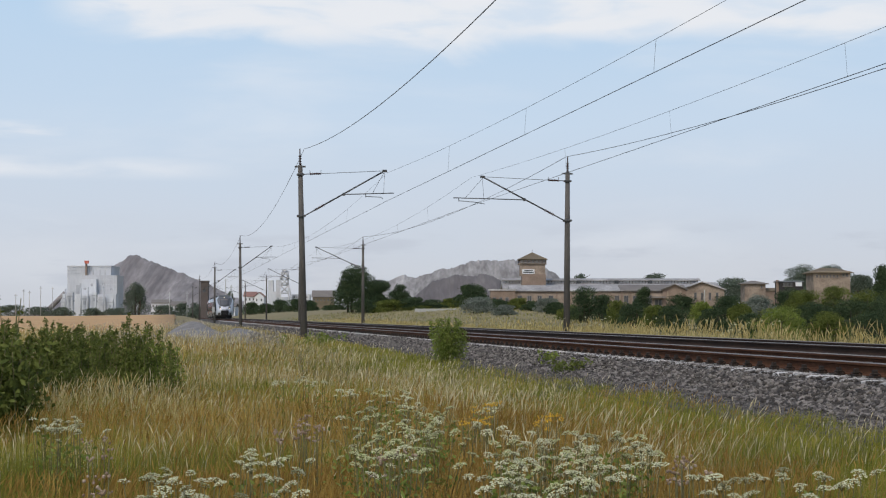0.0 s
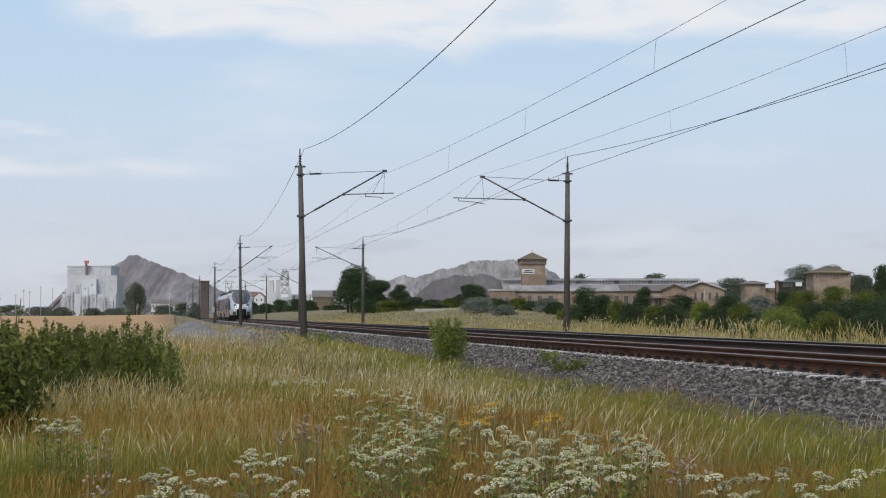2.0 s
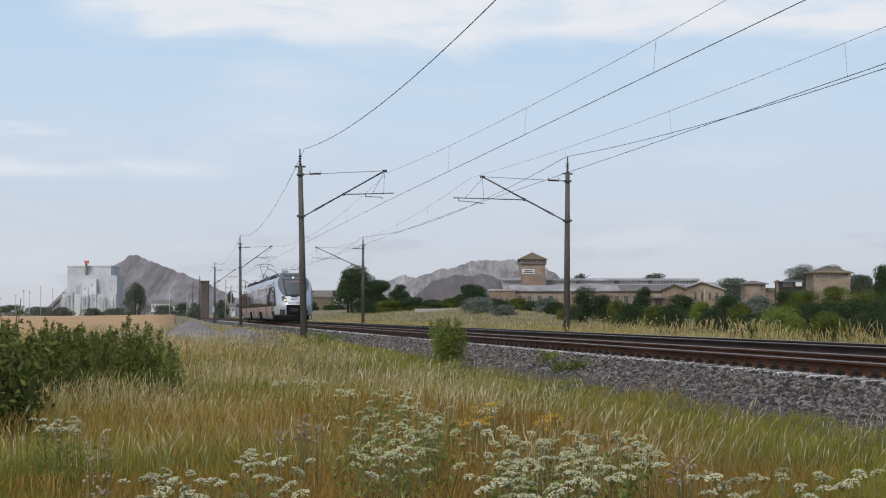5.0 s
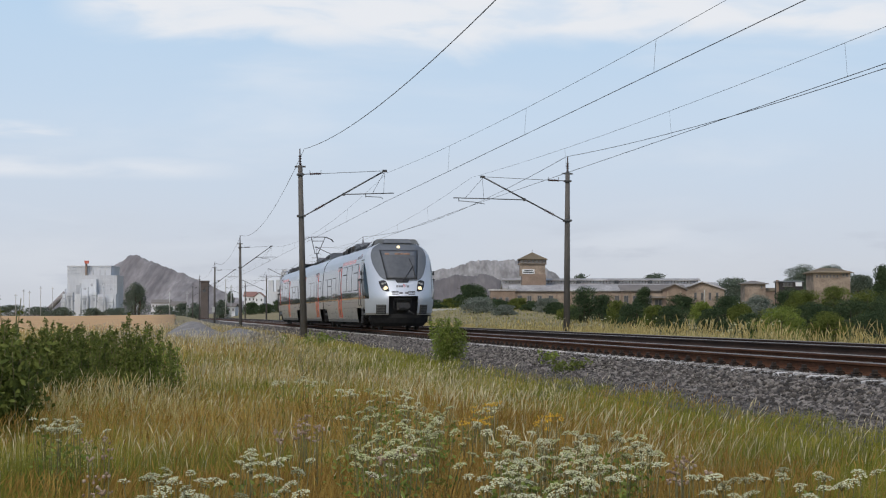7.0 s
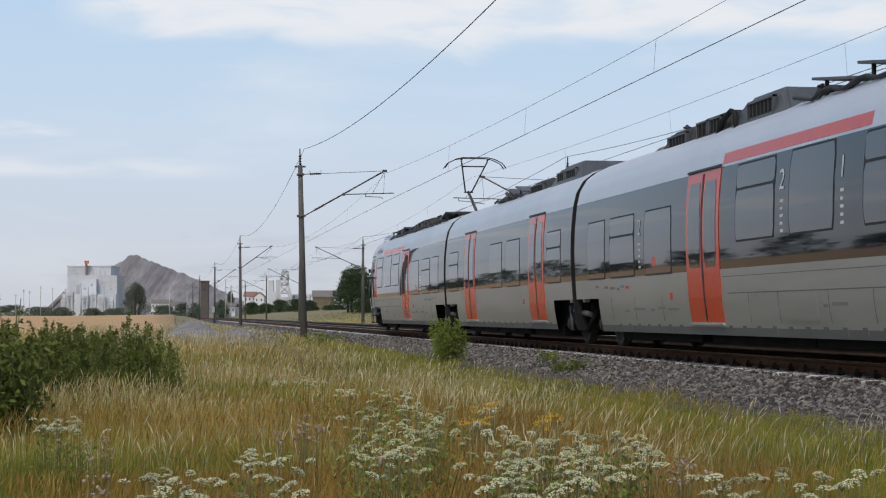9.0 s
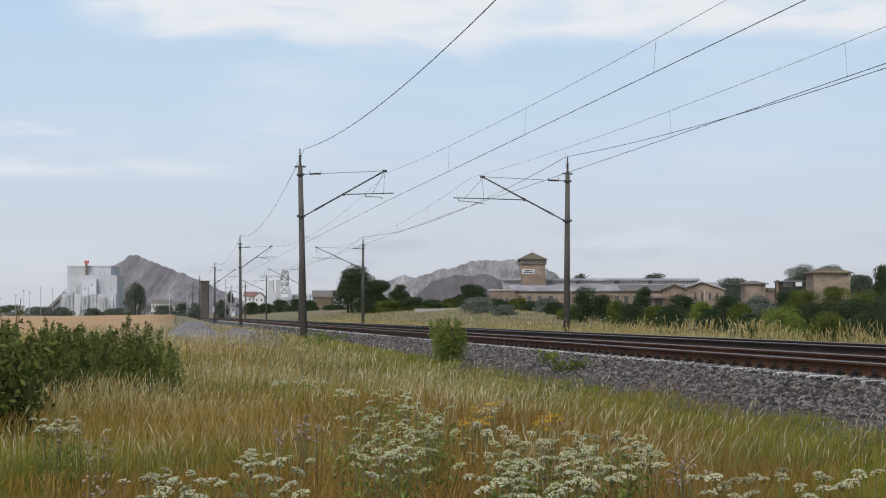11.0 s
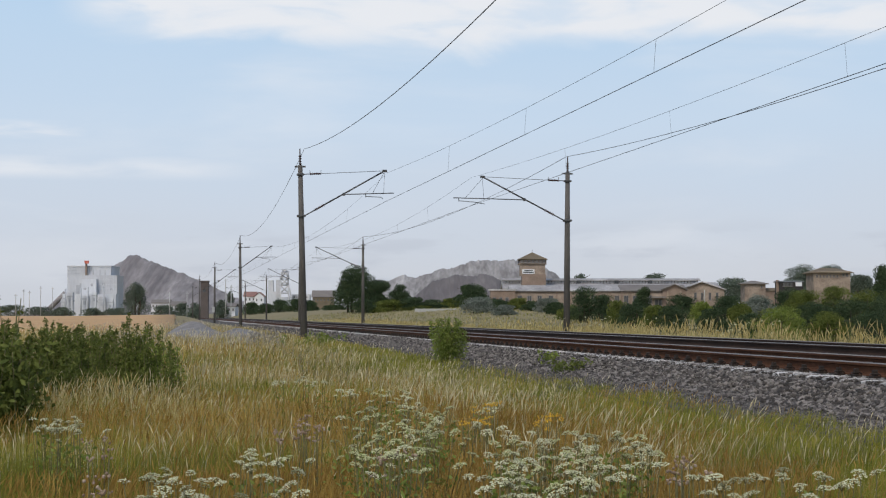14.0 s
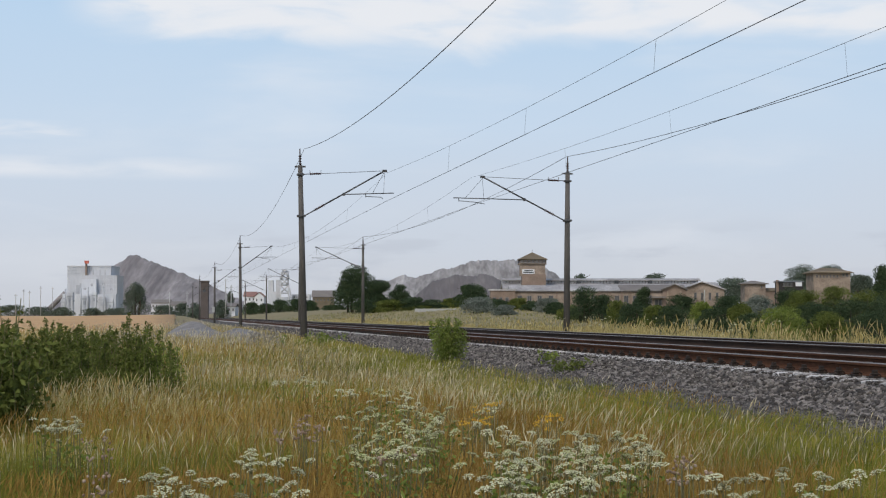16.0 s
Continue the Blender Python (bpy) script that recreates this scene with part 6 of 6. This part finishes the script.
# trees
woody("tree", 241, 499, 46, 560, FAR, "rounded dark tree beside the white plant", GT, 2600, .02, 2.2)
woody("tree", 626, 469, 72, 290, DARK, "tall dense dark green tree by the meadow", GT, 6500, .05, 2.6)
woody("tree", 668, 496, 52, 300, DARK, "dense dark green tree by the meadow", GT, 4000, .04, 2.6)
woody("tree", 706, 503, 40, 310, DARK, "small dark green tree in the hedge", GT, 1600, .04, 2.6)
woody("tree", 836, 502, 62, 265, DARK, "broad dark green tree before the factory", GT, 3000, .04, 2.6)
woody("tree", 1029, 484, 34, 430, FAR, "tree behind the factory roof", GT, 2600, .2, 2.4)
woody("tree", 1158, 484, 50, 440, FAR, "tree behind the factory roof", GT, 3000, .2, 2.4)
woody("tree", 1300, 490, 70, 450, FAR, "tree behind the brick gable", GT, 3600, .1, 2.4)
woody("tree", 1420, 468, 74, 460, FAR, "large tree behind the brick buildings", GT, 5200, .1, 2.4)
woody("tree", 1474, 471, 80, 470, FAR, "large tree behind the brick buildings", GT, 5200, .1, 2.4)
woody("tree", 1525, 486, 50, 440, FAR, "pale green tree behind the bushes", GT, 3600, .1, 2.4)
woody("tree", 1562, 468, 36, 260, DARK, "dark columnar tree behind the bushes", GT, 4200, .06, 2.6)
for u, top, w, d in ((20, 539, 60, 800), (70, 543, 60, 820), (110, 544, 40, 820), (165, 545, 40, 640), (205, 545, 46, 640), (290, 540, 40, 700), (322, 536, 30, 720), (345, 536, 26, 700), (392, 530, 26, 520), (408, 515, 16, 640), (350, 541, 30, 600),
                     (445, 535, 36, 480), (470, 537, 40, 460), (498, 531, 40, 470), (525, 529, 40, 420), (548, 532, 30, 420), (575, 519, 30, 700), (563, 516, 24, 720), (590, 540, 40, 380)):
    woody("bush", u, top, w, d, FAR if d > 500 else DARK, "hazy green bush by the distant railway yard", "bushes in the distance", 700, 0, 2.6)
# hedge before the heaps and the factory
for u, top, w, m in ((645, 528, 50, DARK), (690, 530, 60, MID), (730, 526, 60, DARK), (765, 530, 60, DARK), (800, 528, 50, MID), (815, 522, 40, DARK), (672, 540, 40, MID), (745, 541, 60, MID), (785, 543, 50, DARK)):
    woody("bush", u, top, w, 268, m, "dense green hedge bush at the edge of the meadow", GB, 1100, 0, 2.8)
for u, top, w, d, m in ((846, 526, 58, 205, GRY), (880, 530, 40, 215, DARK), (893, 540, 40, 190, GRY), (915, 528, 44, 220, MID), (945, 533, 44, 210, DARK), (968, 527, 44, 200, GRY), (985, 535, 40, 190, DARK), (1010, 540, 50, 170, MID)):
    woody("bush", u, top, w, d, m, "grey-green willow bush before the factory" if m is GRY else "green bush before the factory", GB, 1300, 0, 2.8)
for u, top, w, d, m in ((1034, 506, 58, 160, DARK), (1068, 522, 50, 165, DARK), (1095, 532, 50, 150, MID), (1140, 508, 34, 170, DARK), (1120, 535, 60, 140, DARK), (1160, 538, 60, 130, MID), (1205, 520, 56, 165, DARK), (1190, 542, 60, 120, DARK)):
    woody("bush", u, top, w, d, m, "dense green bush along the railway", GB, 1700, 0, 2.8)
for u, top, w, d, m in ((1242, 533, 46, 150, YEL), (1285, 524, 54, 160, DARK), (1262, 545, 60, 120, DARK), (1340, 521, 62, 150, GRY), (1310, 535, 50, 130, MID), (1378, 543, 105, 95, YEL), (1395, 508, 60, 170, DARK), (1330, 553, 60, 100, DARK)):
    woody("bush", u, top, w, d, m, "yellow-green bush along the railway" if m is YEL else "grey-leaved bush along the railway" if m is GRY else "dense green bush along the railway", GB, 2200, 0, 2.8)
for u, top, w, d, m in ((1425, 513, 80, 140, MID), (1440, 535, 90, 105, DARK), (1485, 505, 90, 140, MID), (1500, 530, 100, 105, DARK), (1535, 512, 80, 135, MID), (1560, 525, 90, 110, DARK), (1545, 550, 90, 85, DARK), (1465, 552, 90, 88, MID)):
    woody("bush", u, top, w, d, m, "tall dense green bush along the railway", GB, 2600, 0, 2.8)


def leafy_stems(stems, x, y, z, h, lean, rg, leaf, n):
    """One upright shoot with leaves along it."""
    dx, dy = rg.normal(0, lean), rg.normal(0, lean)
    stems.append([(x, y, z - .05), (x + dx * .4, y + dy * .4, z + h * .5), (x + dx, y + dy, z + h)])
    t = rg.uniform(.12, 1.0, n)
    p = np.stack([x + dx * t, y + dy * t, z + h * t], 1) + rg.normal(0, leaf * 2.8, (n, 3)) * (1.25 - t)[:, None]
    return p


def shrub(name, u, d, shoots, spread, hts, leaf, n, material, label, seed, lean=.24, group="", base=None):
    s = d / 3050
    c = at_depth(d) @ Vector(((u - 784) * s, 0, 0))
    g = ground_z(c.x, c.y) if base is None else base
    rg = np.random.default_rng(seed)
    ob = empty(name, pose(c.x, c.y, g))
    stems, pts = [], []
    for k in range(shoots):
        x, y = rg.normal(0, spread[0]), rg.normal(0, spread[1])
        h = rg.uniform(*hts) * (1 - .25 * min(1.5, abs(x) / (spread[0] * 2)))
        pts.append(leafy_stems(stems, x, y, 0, h, lean, rg, leaf, n))
    bm = bmesh.new()
    for p in stems:
        tube(bm, p, .006, 4)
    part("stalk", bm, M_stem, ob)
    v, f = leaf_cloud(np.concatenate(pts), leaf, rg)
    quick("foliage", v, f, material, ob)
    return tagged(ob, label, "shrub", group)


shrub("shrub", 60, 35, 90, (1.0, .6), (1.05, 1.62), .03, 280, M_leaf, "broad dark green thicket in the meadow", 1)
shrub("shrub", 150, 34, 50, (.6, .5), (.9, 1.42), .03, 260, M_leaf, "dark green thicket in the meadow", 2)
shrub("shrub", 225, 31, 34, (.40, .35), (1.0, 1.65), .03, 200, M_leaf, "tall leafy green shrub with upright shoots", 3, .13)
shrub("shrub", 270, 31, 20, (.3, .3), (.7, 1.45), .03, 150, M_leaf_y, "tall leafy green shrub with upright shoots", 4, .13)
shrub("shrub", 110, 29, 30, (.6, .3), (.6, 1.05), .034, 150, M_leaf, "leafy green shrub in tall grass", 5)
shrub("shrub", 8, 21, 34, (.22, .3), (1.05, 1.62), .055, 90, M_leaf, "large-leaved dark green plant in the meadow", 6)
shrub("shrub", 22, 24, 5, (.12, .1), (1.55, 1.9), .035, 40, M_leaf, "slender leafy sprig in the meadow", 7, .2)
shrub("shrub", 790, 42, 30, (.17, .16), (.7, 1.2), .032, 170, M_leaf_y, "small bright green bush at the foot of the ballast", 8)
shrub("shrub", 985, 36, 12, (.3, .2), (.25, .45), .04, 40, M_leaf_y, "low green weeds at the foot of the ballast", 9)
shrub("shrub", 1035, 33, 14, (.3, .2), (.2, .4), .04, 40, M_leaf, "low green weeds at the foot of the ballast", 10)
shrub("shrub", 1495, 25.5, 16, (.34, .12), (.12, .3), .035, 40, M_leaf, "low green weeds at the foot of the ballast", 11)
shrub("shrub", 1392, 25.6, 5, (.05, .04), (.12, .26), .02, 16, M_leaf, "small green weed growing in the ballast", 14, .1, base=-.33)
shrub("shrub", 792, 46, 5, (.08, .08), (.9, 1.25), .03, 26, M_leaf_y, "slender green weed at the foot of the ballast", 15, .1)
shrub("shrub", 480, 62, 14, (.3, .3), (.5, .95), .04, 40, M_grey, "dead brown weed clump", 12)
shrub("shrub", 560, 60, 14, (.5, .3), (.35, .6), .04, 50, M_leaf_y, "yellow-green weeds near the mast", 13)


# ---- umbel flowers ----
def umbel_mesh(name, material, r, seed):
    rg = np.random.default_rng(seed)
    v, f = [], []
    for i in range(58):
        a, q = rg.uniform(0, 2 * math.pi), math.sqrt(rg.uniform(0, 1)) * r
        cx, cy, cz = q * math.cos(a), q * math.sin(a), -.42 * r * (q / r) ** 2 + rg.normal(0, r * .07)
        k = r * rg.uniform(.09, .16)
        b = len(v)
        v.append((cx, cy, cz + k * .5))
        for j in range(5):
            t = 2 * math.pi * j / 5 + a
            v.append((cx + k * math.cos(t), cy + k * math.sin(t), cz - k * .15))
        f += [(b, b + 1 + j, b + 1 + (j + 1) % 5) for j in range(5)]
    me = bpy.data.meshes.new(name)
    me.from_pydata(v, [], f)
    me.materials.append(material)
    return me


UMB = [umbel_mesh("umbel", M_umbel, .040, 1), umbel_mesh("umbel", M_umbel, .031, 2), umbel_mesh("umbel", M_umbel_g, .038, 3), umbel_mesh("umbel", M_umbel_g, .03, 4)]


def umbel_plant(u, d, n, spread, hts, kinds, label, seed):
    s = d / 3050
    c = at_depth(d) @ Vector(((u - 784) * s, 0, 0))
    g = ground_z(c.x, c.y)
    rg = random.Random(seed)
    ob = empty("wild_carrot", pose(c.x, c.y, g))
    bm = bmesh.new()
    for k in range(n):
        x, y = rg.gauss(0, spread), rg.gauss(0, spread * .8)
        h = rg.uniform(*hts)
        tube(bm, [(x * .3, y * .3, 0), (x * .8, y * .8, h * .6), (x, y, h - .025)], .003, 3)
        for j in range(5):
            a = j * 1.256 + k
            tube(bm, [(x, y, h - .03), (x + .02 * math.cos(a), y + .02 * math.sin(a), h - .004)], .0015, 3)
        o = new("umbel", UMB[rg.choice(kinds)])
        o.parent = ob
        o.location = (x, y, h)
        o.rotation_euler = (rg.uniform(-.1, .5), rg.uniform(-.3, .3), rg.uniform(0, 6))
        o.scale = [rg.uniform(.8, 1.25)] * 3
    part("stalk", bm, M_stem, ob)
    r2 = np.random.default_rng(seed)
    p = np.stack([r2.normal(0, spread * .7, n * 14), r2.normal(0, spread * .6, n * 14), r2.uniform(.08, hts[1] * .8, n * 14)], 1)
    v, f = leaf_cloud(p, .022, r2)
    quick("foliage", v, f, M_leaf_y, ob)
    return tagged(ob, label, "wildflower", "flowering umbels in the meadow")


W1, W2 = "white flowering wild carrot in the meadow", "fading greenish-cream umbel plant in the meadow"


def reach(v):
    """Distance at which a head seven tenths of a metre tall stands at that drop below eye level."""
    return 2684 / (v - 558.5)


for i, (u, v) in enumerate(((890, 800), (925, 796), (960, 786), (1000, 790), (1040, 776), (1075, 790), (1115, 785), (1140, 797), (885, 850), (930, 840), (975, 832), (1020, 830), (1060, 850), (1100, 840), (900, 874), (960, 870), (1015, 872))):
    umbel_plant(u, reach(v), 9, .10, (.60, .76), (0, 1, 0, 2), W1, 100 + i)
for i, (u, v) in enumerate(((660, 703), (690, 699), (720, 714), (760, 722), (795, 736), (650, 738), (690, 744), (730, 750), (770, 758), (640, 786), (680, 790), (720, 800), (760, 790), (660, 822), (705, 832), (745, 770))):
    umbel_plant(u, reach(v), 10, .15, (.58, .78), (2, 3, 2, 0), W2, 200 + i)
for i, (u, v) in enumerate(((270, 862), (300, 852), (330, 866), (355, 872), (430, 832), (462, 816), (490, 836), (500, 860), (80, 742), (120, 746), (150, 752), (100, 762))):
    umbel_plant(u, reach(v), 6, .08, (.62, .74), (0, 1, 0), W1, 300 + i)
for i, (u, v) in enumerate(((1250, 866), (1300, 862), (1340, 858), (1390, 850), (1410, 866), (1530, 856), (500, 672), (540, 670), (570, 680), (860, 716), (885, 770), (620, 690))):
    umbel_plant(u, reach(v), 5, .10, (.62, .74), (0, 1, 0), W1, 400 + i)


def spray(name, u, d, n, spread, hts, bud, material, label, category, seed, per=7):
    """A stemmed plant topped with clusters of small flower heads."""
    s = d / 3050
    c = at_depth(d) @ Vector(((u - 784) * s, 0, 0))
    g = ground_z(c.x, c.y)
    rg = np.random.default_rng(seed)
    ob = empty(name, pose(c.x, c.y, g))
    bm = bmesh.new()
    heads = bmesh.new()
    for k in range(n):
        x, y = rg.normal(0, spread), rg.normal(0, spread)
        h = rg.uniform(*hts)
        tube(bm, [(x * .4, y * .4, 0), (x * .8, y * .8, h * .6), (x, y, h)], .003, 4)
        for j in range(per):
            q = rg.normal(0, bud * 2.0, 3)
            r = bmesh.ops.create_icosphere(heads, subdivisions=1, radius=bud * rg.uniform(.6, 1.1))
            bmesh.ops.translate(heads, verts=r["verts"], vec=(x + q[0], y + q[1], h + abs(q[2]) * .7))
    part("stalk", bm, M_stem, ob)
    part("blossom", heads, material, ob)
    return tagged(ob, label, category)


for i, (u, v) in enumerate(((850, 718), (832, 744), (874, 722), (960, 750), (972, 746), (845, 735))):
    spray("ragwort", u, reach(v), 5, .06, (.6, .74), .008, M_yellow, "yellow ragwort flowers in the meadow", "wildflower", 500 + i, 9)
for i, (u, v) in enumerate(((545, 745), (562, 770), (535, 764), (505, 772), (690, 830), (1195, 840), (1212, 846), (190, 800), (170, 872))):
    spray("thistle", u, reach(v), 5, .05, (.6, .74), .011, M_thistle, "faded pinkish-brown thistle in the meadow", "wildflower", 600 + i, 5)
# white flowers beyond the tracks
for i, (u, d) in enumerate(((1035, 70), (1055, 72), (1270, 62), (1290, 60), (1310, 61), (1335, 58), (1185, 66), (875, 110), (650, 130))):
    spray("hogweed", u, d, 8, .5, (.7, 1.1), .012, M_umbel, "white flowering weeds beyond the tracks", "wildflower", 700 + i, 7)

# hedge across the open fields, mirrored in the train's flank
for k in range(26):
    x, y = -90 - 17 * k, 620 + 30 * math.sin(k * .7) - 21 * k
    rg = np.random.default_rng(900 + k)
    ob = empty("tree", pose(x, y, ground_z(x, y)))
    bm = bmesh.new()
    tube(bm, [(0, 0, -.1), (0, 0, 3)], .25, 6)
    part("trunk", bm, M_bark, ob)
    v, f = leaf_cloud(crown_points(500, 30, 8 + 4 * (k % 3), .2, rg, 12), 1.2, rg)
    quick("crown", v, f, M_leaf_d, ob)
    tagged(ob, "dark tree in the hedge across the open field", "tree", "hedge across the field")
# ---- ballast stones and small things ----
def stones(name, n, x0, x1, y0, y1, size, height, label, parent=None, seed=3, bias=1.0, crib=False):
    """Loose angular stones: squashed, twisted octahedra with broken corners."""
    rg = np.random.default_rng(seed)
    x = rg.uniform(x0, x1, n)
    y = y0 + (y1 - y0) * rg.random(n) ** bias
    if crib:
        y = 16.2 + .6 * np.floor((y - 16.2) / .6) + .3 + rg.uniform(-.10, .10, n)
    z = np.array([height(a) for a in x])
    base = np.array([(1, .2, -.1), (-.1, 1, .2), (-1, -.2, .1), (.1, -1, -.2), (.25, .1, .8), (.5, .55, .45), (-.5, .4, .5), (-.2, -.2, -.8)])
    t = np.array([[0, 1, 5], [0, 5, 4], [5, 1, 6], [5, 6, 4], [6, 1, 2], [6, 2, 4], [2, 3, 4], [3, 0, 4], [1, 0, 7], [2, 1, 7], [3, 2, 7], [0, 3, 7]])
    s = size * rg.uniform(.55, 1.35, n)
    a = rg.uniform(0, 2 * math.pi, n)
    v = np.empty((n, 8, 3), np.float32)
    j = base[None] * rg.uniform(.65, 1.25, (n, 8, 1)) * np.stack([np.ones(n), rg.uniform(.6, 1.1, n), rg.uniform(.5, .95, n)], 1)[:, None]
    tl = rg.normal(0, .5, n)
    c, d = np.cos(a)[:, None], np.sin(a)[:, None]
    px_ = j[:, :, 0] * c - j[:, :, 1] * d
    py_ = j[:, :, 0] * d + j[:, :, 1] * c
    ct, st = np.cos(tl)[:, None], np.sin(tl)[:, None]
    v[:, :, 0] = x[:, None] + s[:, None] * (px_ * ct - j[:, :, 2] * st)
    v[:, :, 1] = y[:, None] + s[:, None] * py_
    v[:, :, 2] = z[:, None] + s[:, None] * (px_ * st + j[:, :, 2] * ct) + s[:, None] * rg.uniform(-.3, .4, (n, 1))
    f = (np.arange(n)[:, None, None] * 8 + t[None]).reshape(-1, 3)
    ob = quick(name, v.reshape(-1, 3), f, M_stone, parent)
    return tagged(ob, label, "" if parent else "ballast", kind="stuff")


def bed_z(x):
    return lerp_table([(a, b) for a, b in BED], x)


LB = "angular grey-brown crushed stone ballast beside the sleepers"
stones("ballast_stones", 24000, 7.45, 8.30, 16, 66, .042, bed_z, LB, None, 3, 1.5)
stones("ballast_stones", 6500, 8.28, 8.80, 16.2, 66, .029, lambda x: -.207, LB, None, 9, 1.4, True)
stones("ballast_stones", 6000, 7.4, 8.5, 60, 160, .06, bed_z, LB, None, 4, 1.6)
stones("ballast_stones", 15000, 8.8, 12.6, 20, 75, .036, lambda x: bed_z(x) - .002, LB, None, 5, 1.6)
stones("ballast_stones", 3500, 12.6, 15.4, 24, 90, .036, lambda x: bed_z(x) + .005, LB, None, 6, 1.6)
stones("ballast_stones", 16000, 6.6, 7.6, 16, 60, .017, lambda x: bed_z(x) + .002, "fine grey gravel at the foot of the ballast", None, 7, 1.5)


# ---- gravel mound beside the line ----
def gravel_mound(x, y, rx, ry, h):
    def top(a, b):
        q = ((a - x) / rx) ** 2 + ((b - y) / ry) ** 2
        return ground_z(a, b) - .05 + h * math.exp(-1.6 * q) * (1 + .35 * noise.noise((a * .6, b * .25, 4)))
    n, m = 26, 30
    v = [(x + rx * 1.8 * (2 * i / n - 1), y + ry * 1.8 * (2 * j / m - 1)) for j in range(m + 1) for i in range(n + 1)]
    f = [(j * (n + 1) + i, j * (n + 1) + i + 1, (j + 1) * (n + 1) + i + 1, (j + 1) * (n + 1) + i) for j in range(m) for i in range(n)]
    ob = mesh_ob("gravel_heap", [(a, b, top(a, b)) for a, b in v], f, M_gravel, smooth=True)
    return tagged(ob, "low heap of grey gravel beside the railway line", "gravel heap", kind="stuff")


M_gravel = mat("grey_gravel", [(.13, .122, .115), (.22, .208, .196), (.33, .315, .30)], 1.2, .95, bump=1, fine=9, bump_dist=.08)
gravel_mound(1.7, 92, 1.7, 9, .85)
gravel_mound(4.0, 90, 1.3, 12, .5)

# ---- insect that darts past the lens ----
def flying_insect():
    ob = empty("flying_insect")
    bm = bmesh.new()
    lathe(bm, [(.001, -.013), (.004, -.008), (.0055, 0), (.004, .008), (.001, .012)], Matrix.Rotation(math.pi / 2, 4, "Y"), 8)
    part("body", bm, M_gasket, ob)
    for s in (-1, 1):
        mesh_ob("wing", [(0, s * .003, .004), (.008, s * .02, .009), (-.004, s * .024, .009), (-.008, s * .004, .005), (0, s * .003, .0035), (.008, s * .02, .0085), (-.004, s * .024, .0085), (-.008, s * .004, .0045)],
                [(0, 1, 2, 3), (7, 6, 5, 4), (0, 4, 5, 1), (1, 5, 6, 2), (2, 6, 7, 3), (3, 7, 4, 0)], M_box, ob)
    ob.scale = (.55, .55, .55)
    return tagged(ob, "small dark insect flying past in the sky", "insect")


insect = flying_insect()


def motions():
    """The train comes down the near track; the clouds drift slowly."""
    walk(backdrop, [(0.0, pose(0, 0, 0)), (8.0, pose(0, 0, 0, 0, 0, -.33)), (16.0, pose(0, 0, 0, 0, 0, -.66))])
    home = at_depth(6.0)
    a, b = home @ Vector((-.30, 0, 1.017)), home @ Vector((.392, 0, 1.046))
    step = (b - a) / .1
    walk(insect, [(t, Matrix.Translation(a + step * (t - 14.5)) @ pose(0, 0, 0, 0, 0, YAW)) for t in (0.0, 4.0, 8.0, 12.0, 16.0)])
    walk(train, [(t, pose(XC, y, 0)) for t, y in ((0.0, 274.0), (2.0, 215.8), (4.0, 157.4), (5.5, 113.4), (7.0, 69.4), (8.0, 41.9), (8.5, 28.0), (9.0, 14.0), (10.0, -13.8), (12.0, -69.4), (14.0, -125.0), (16.0, -180.6))])


motions()
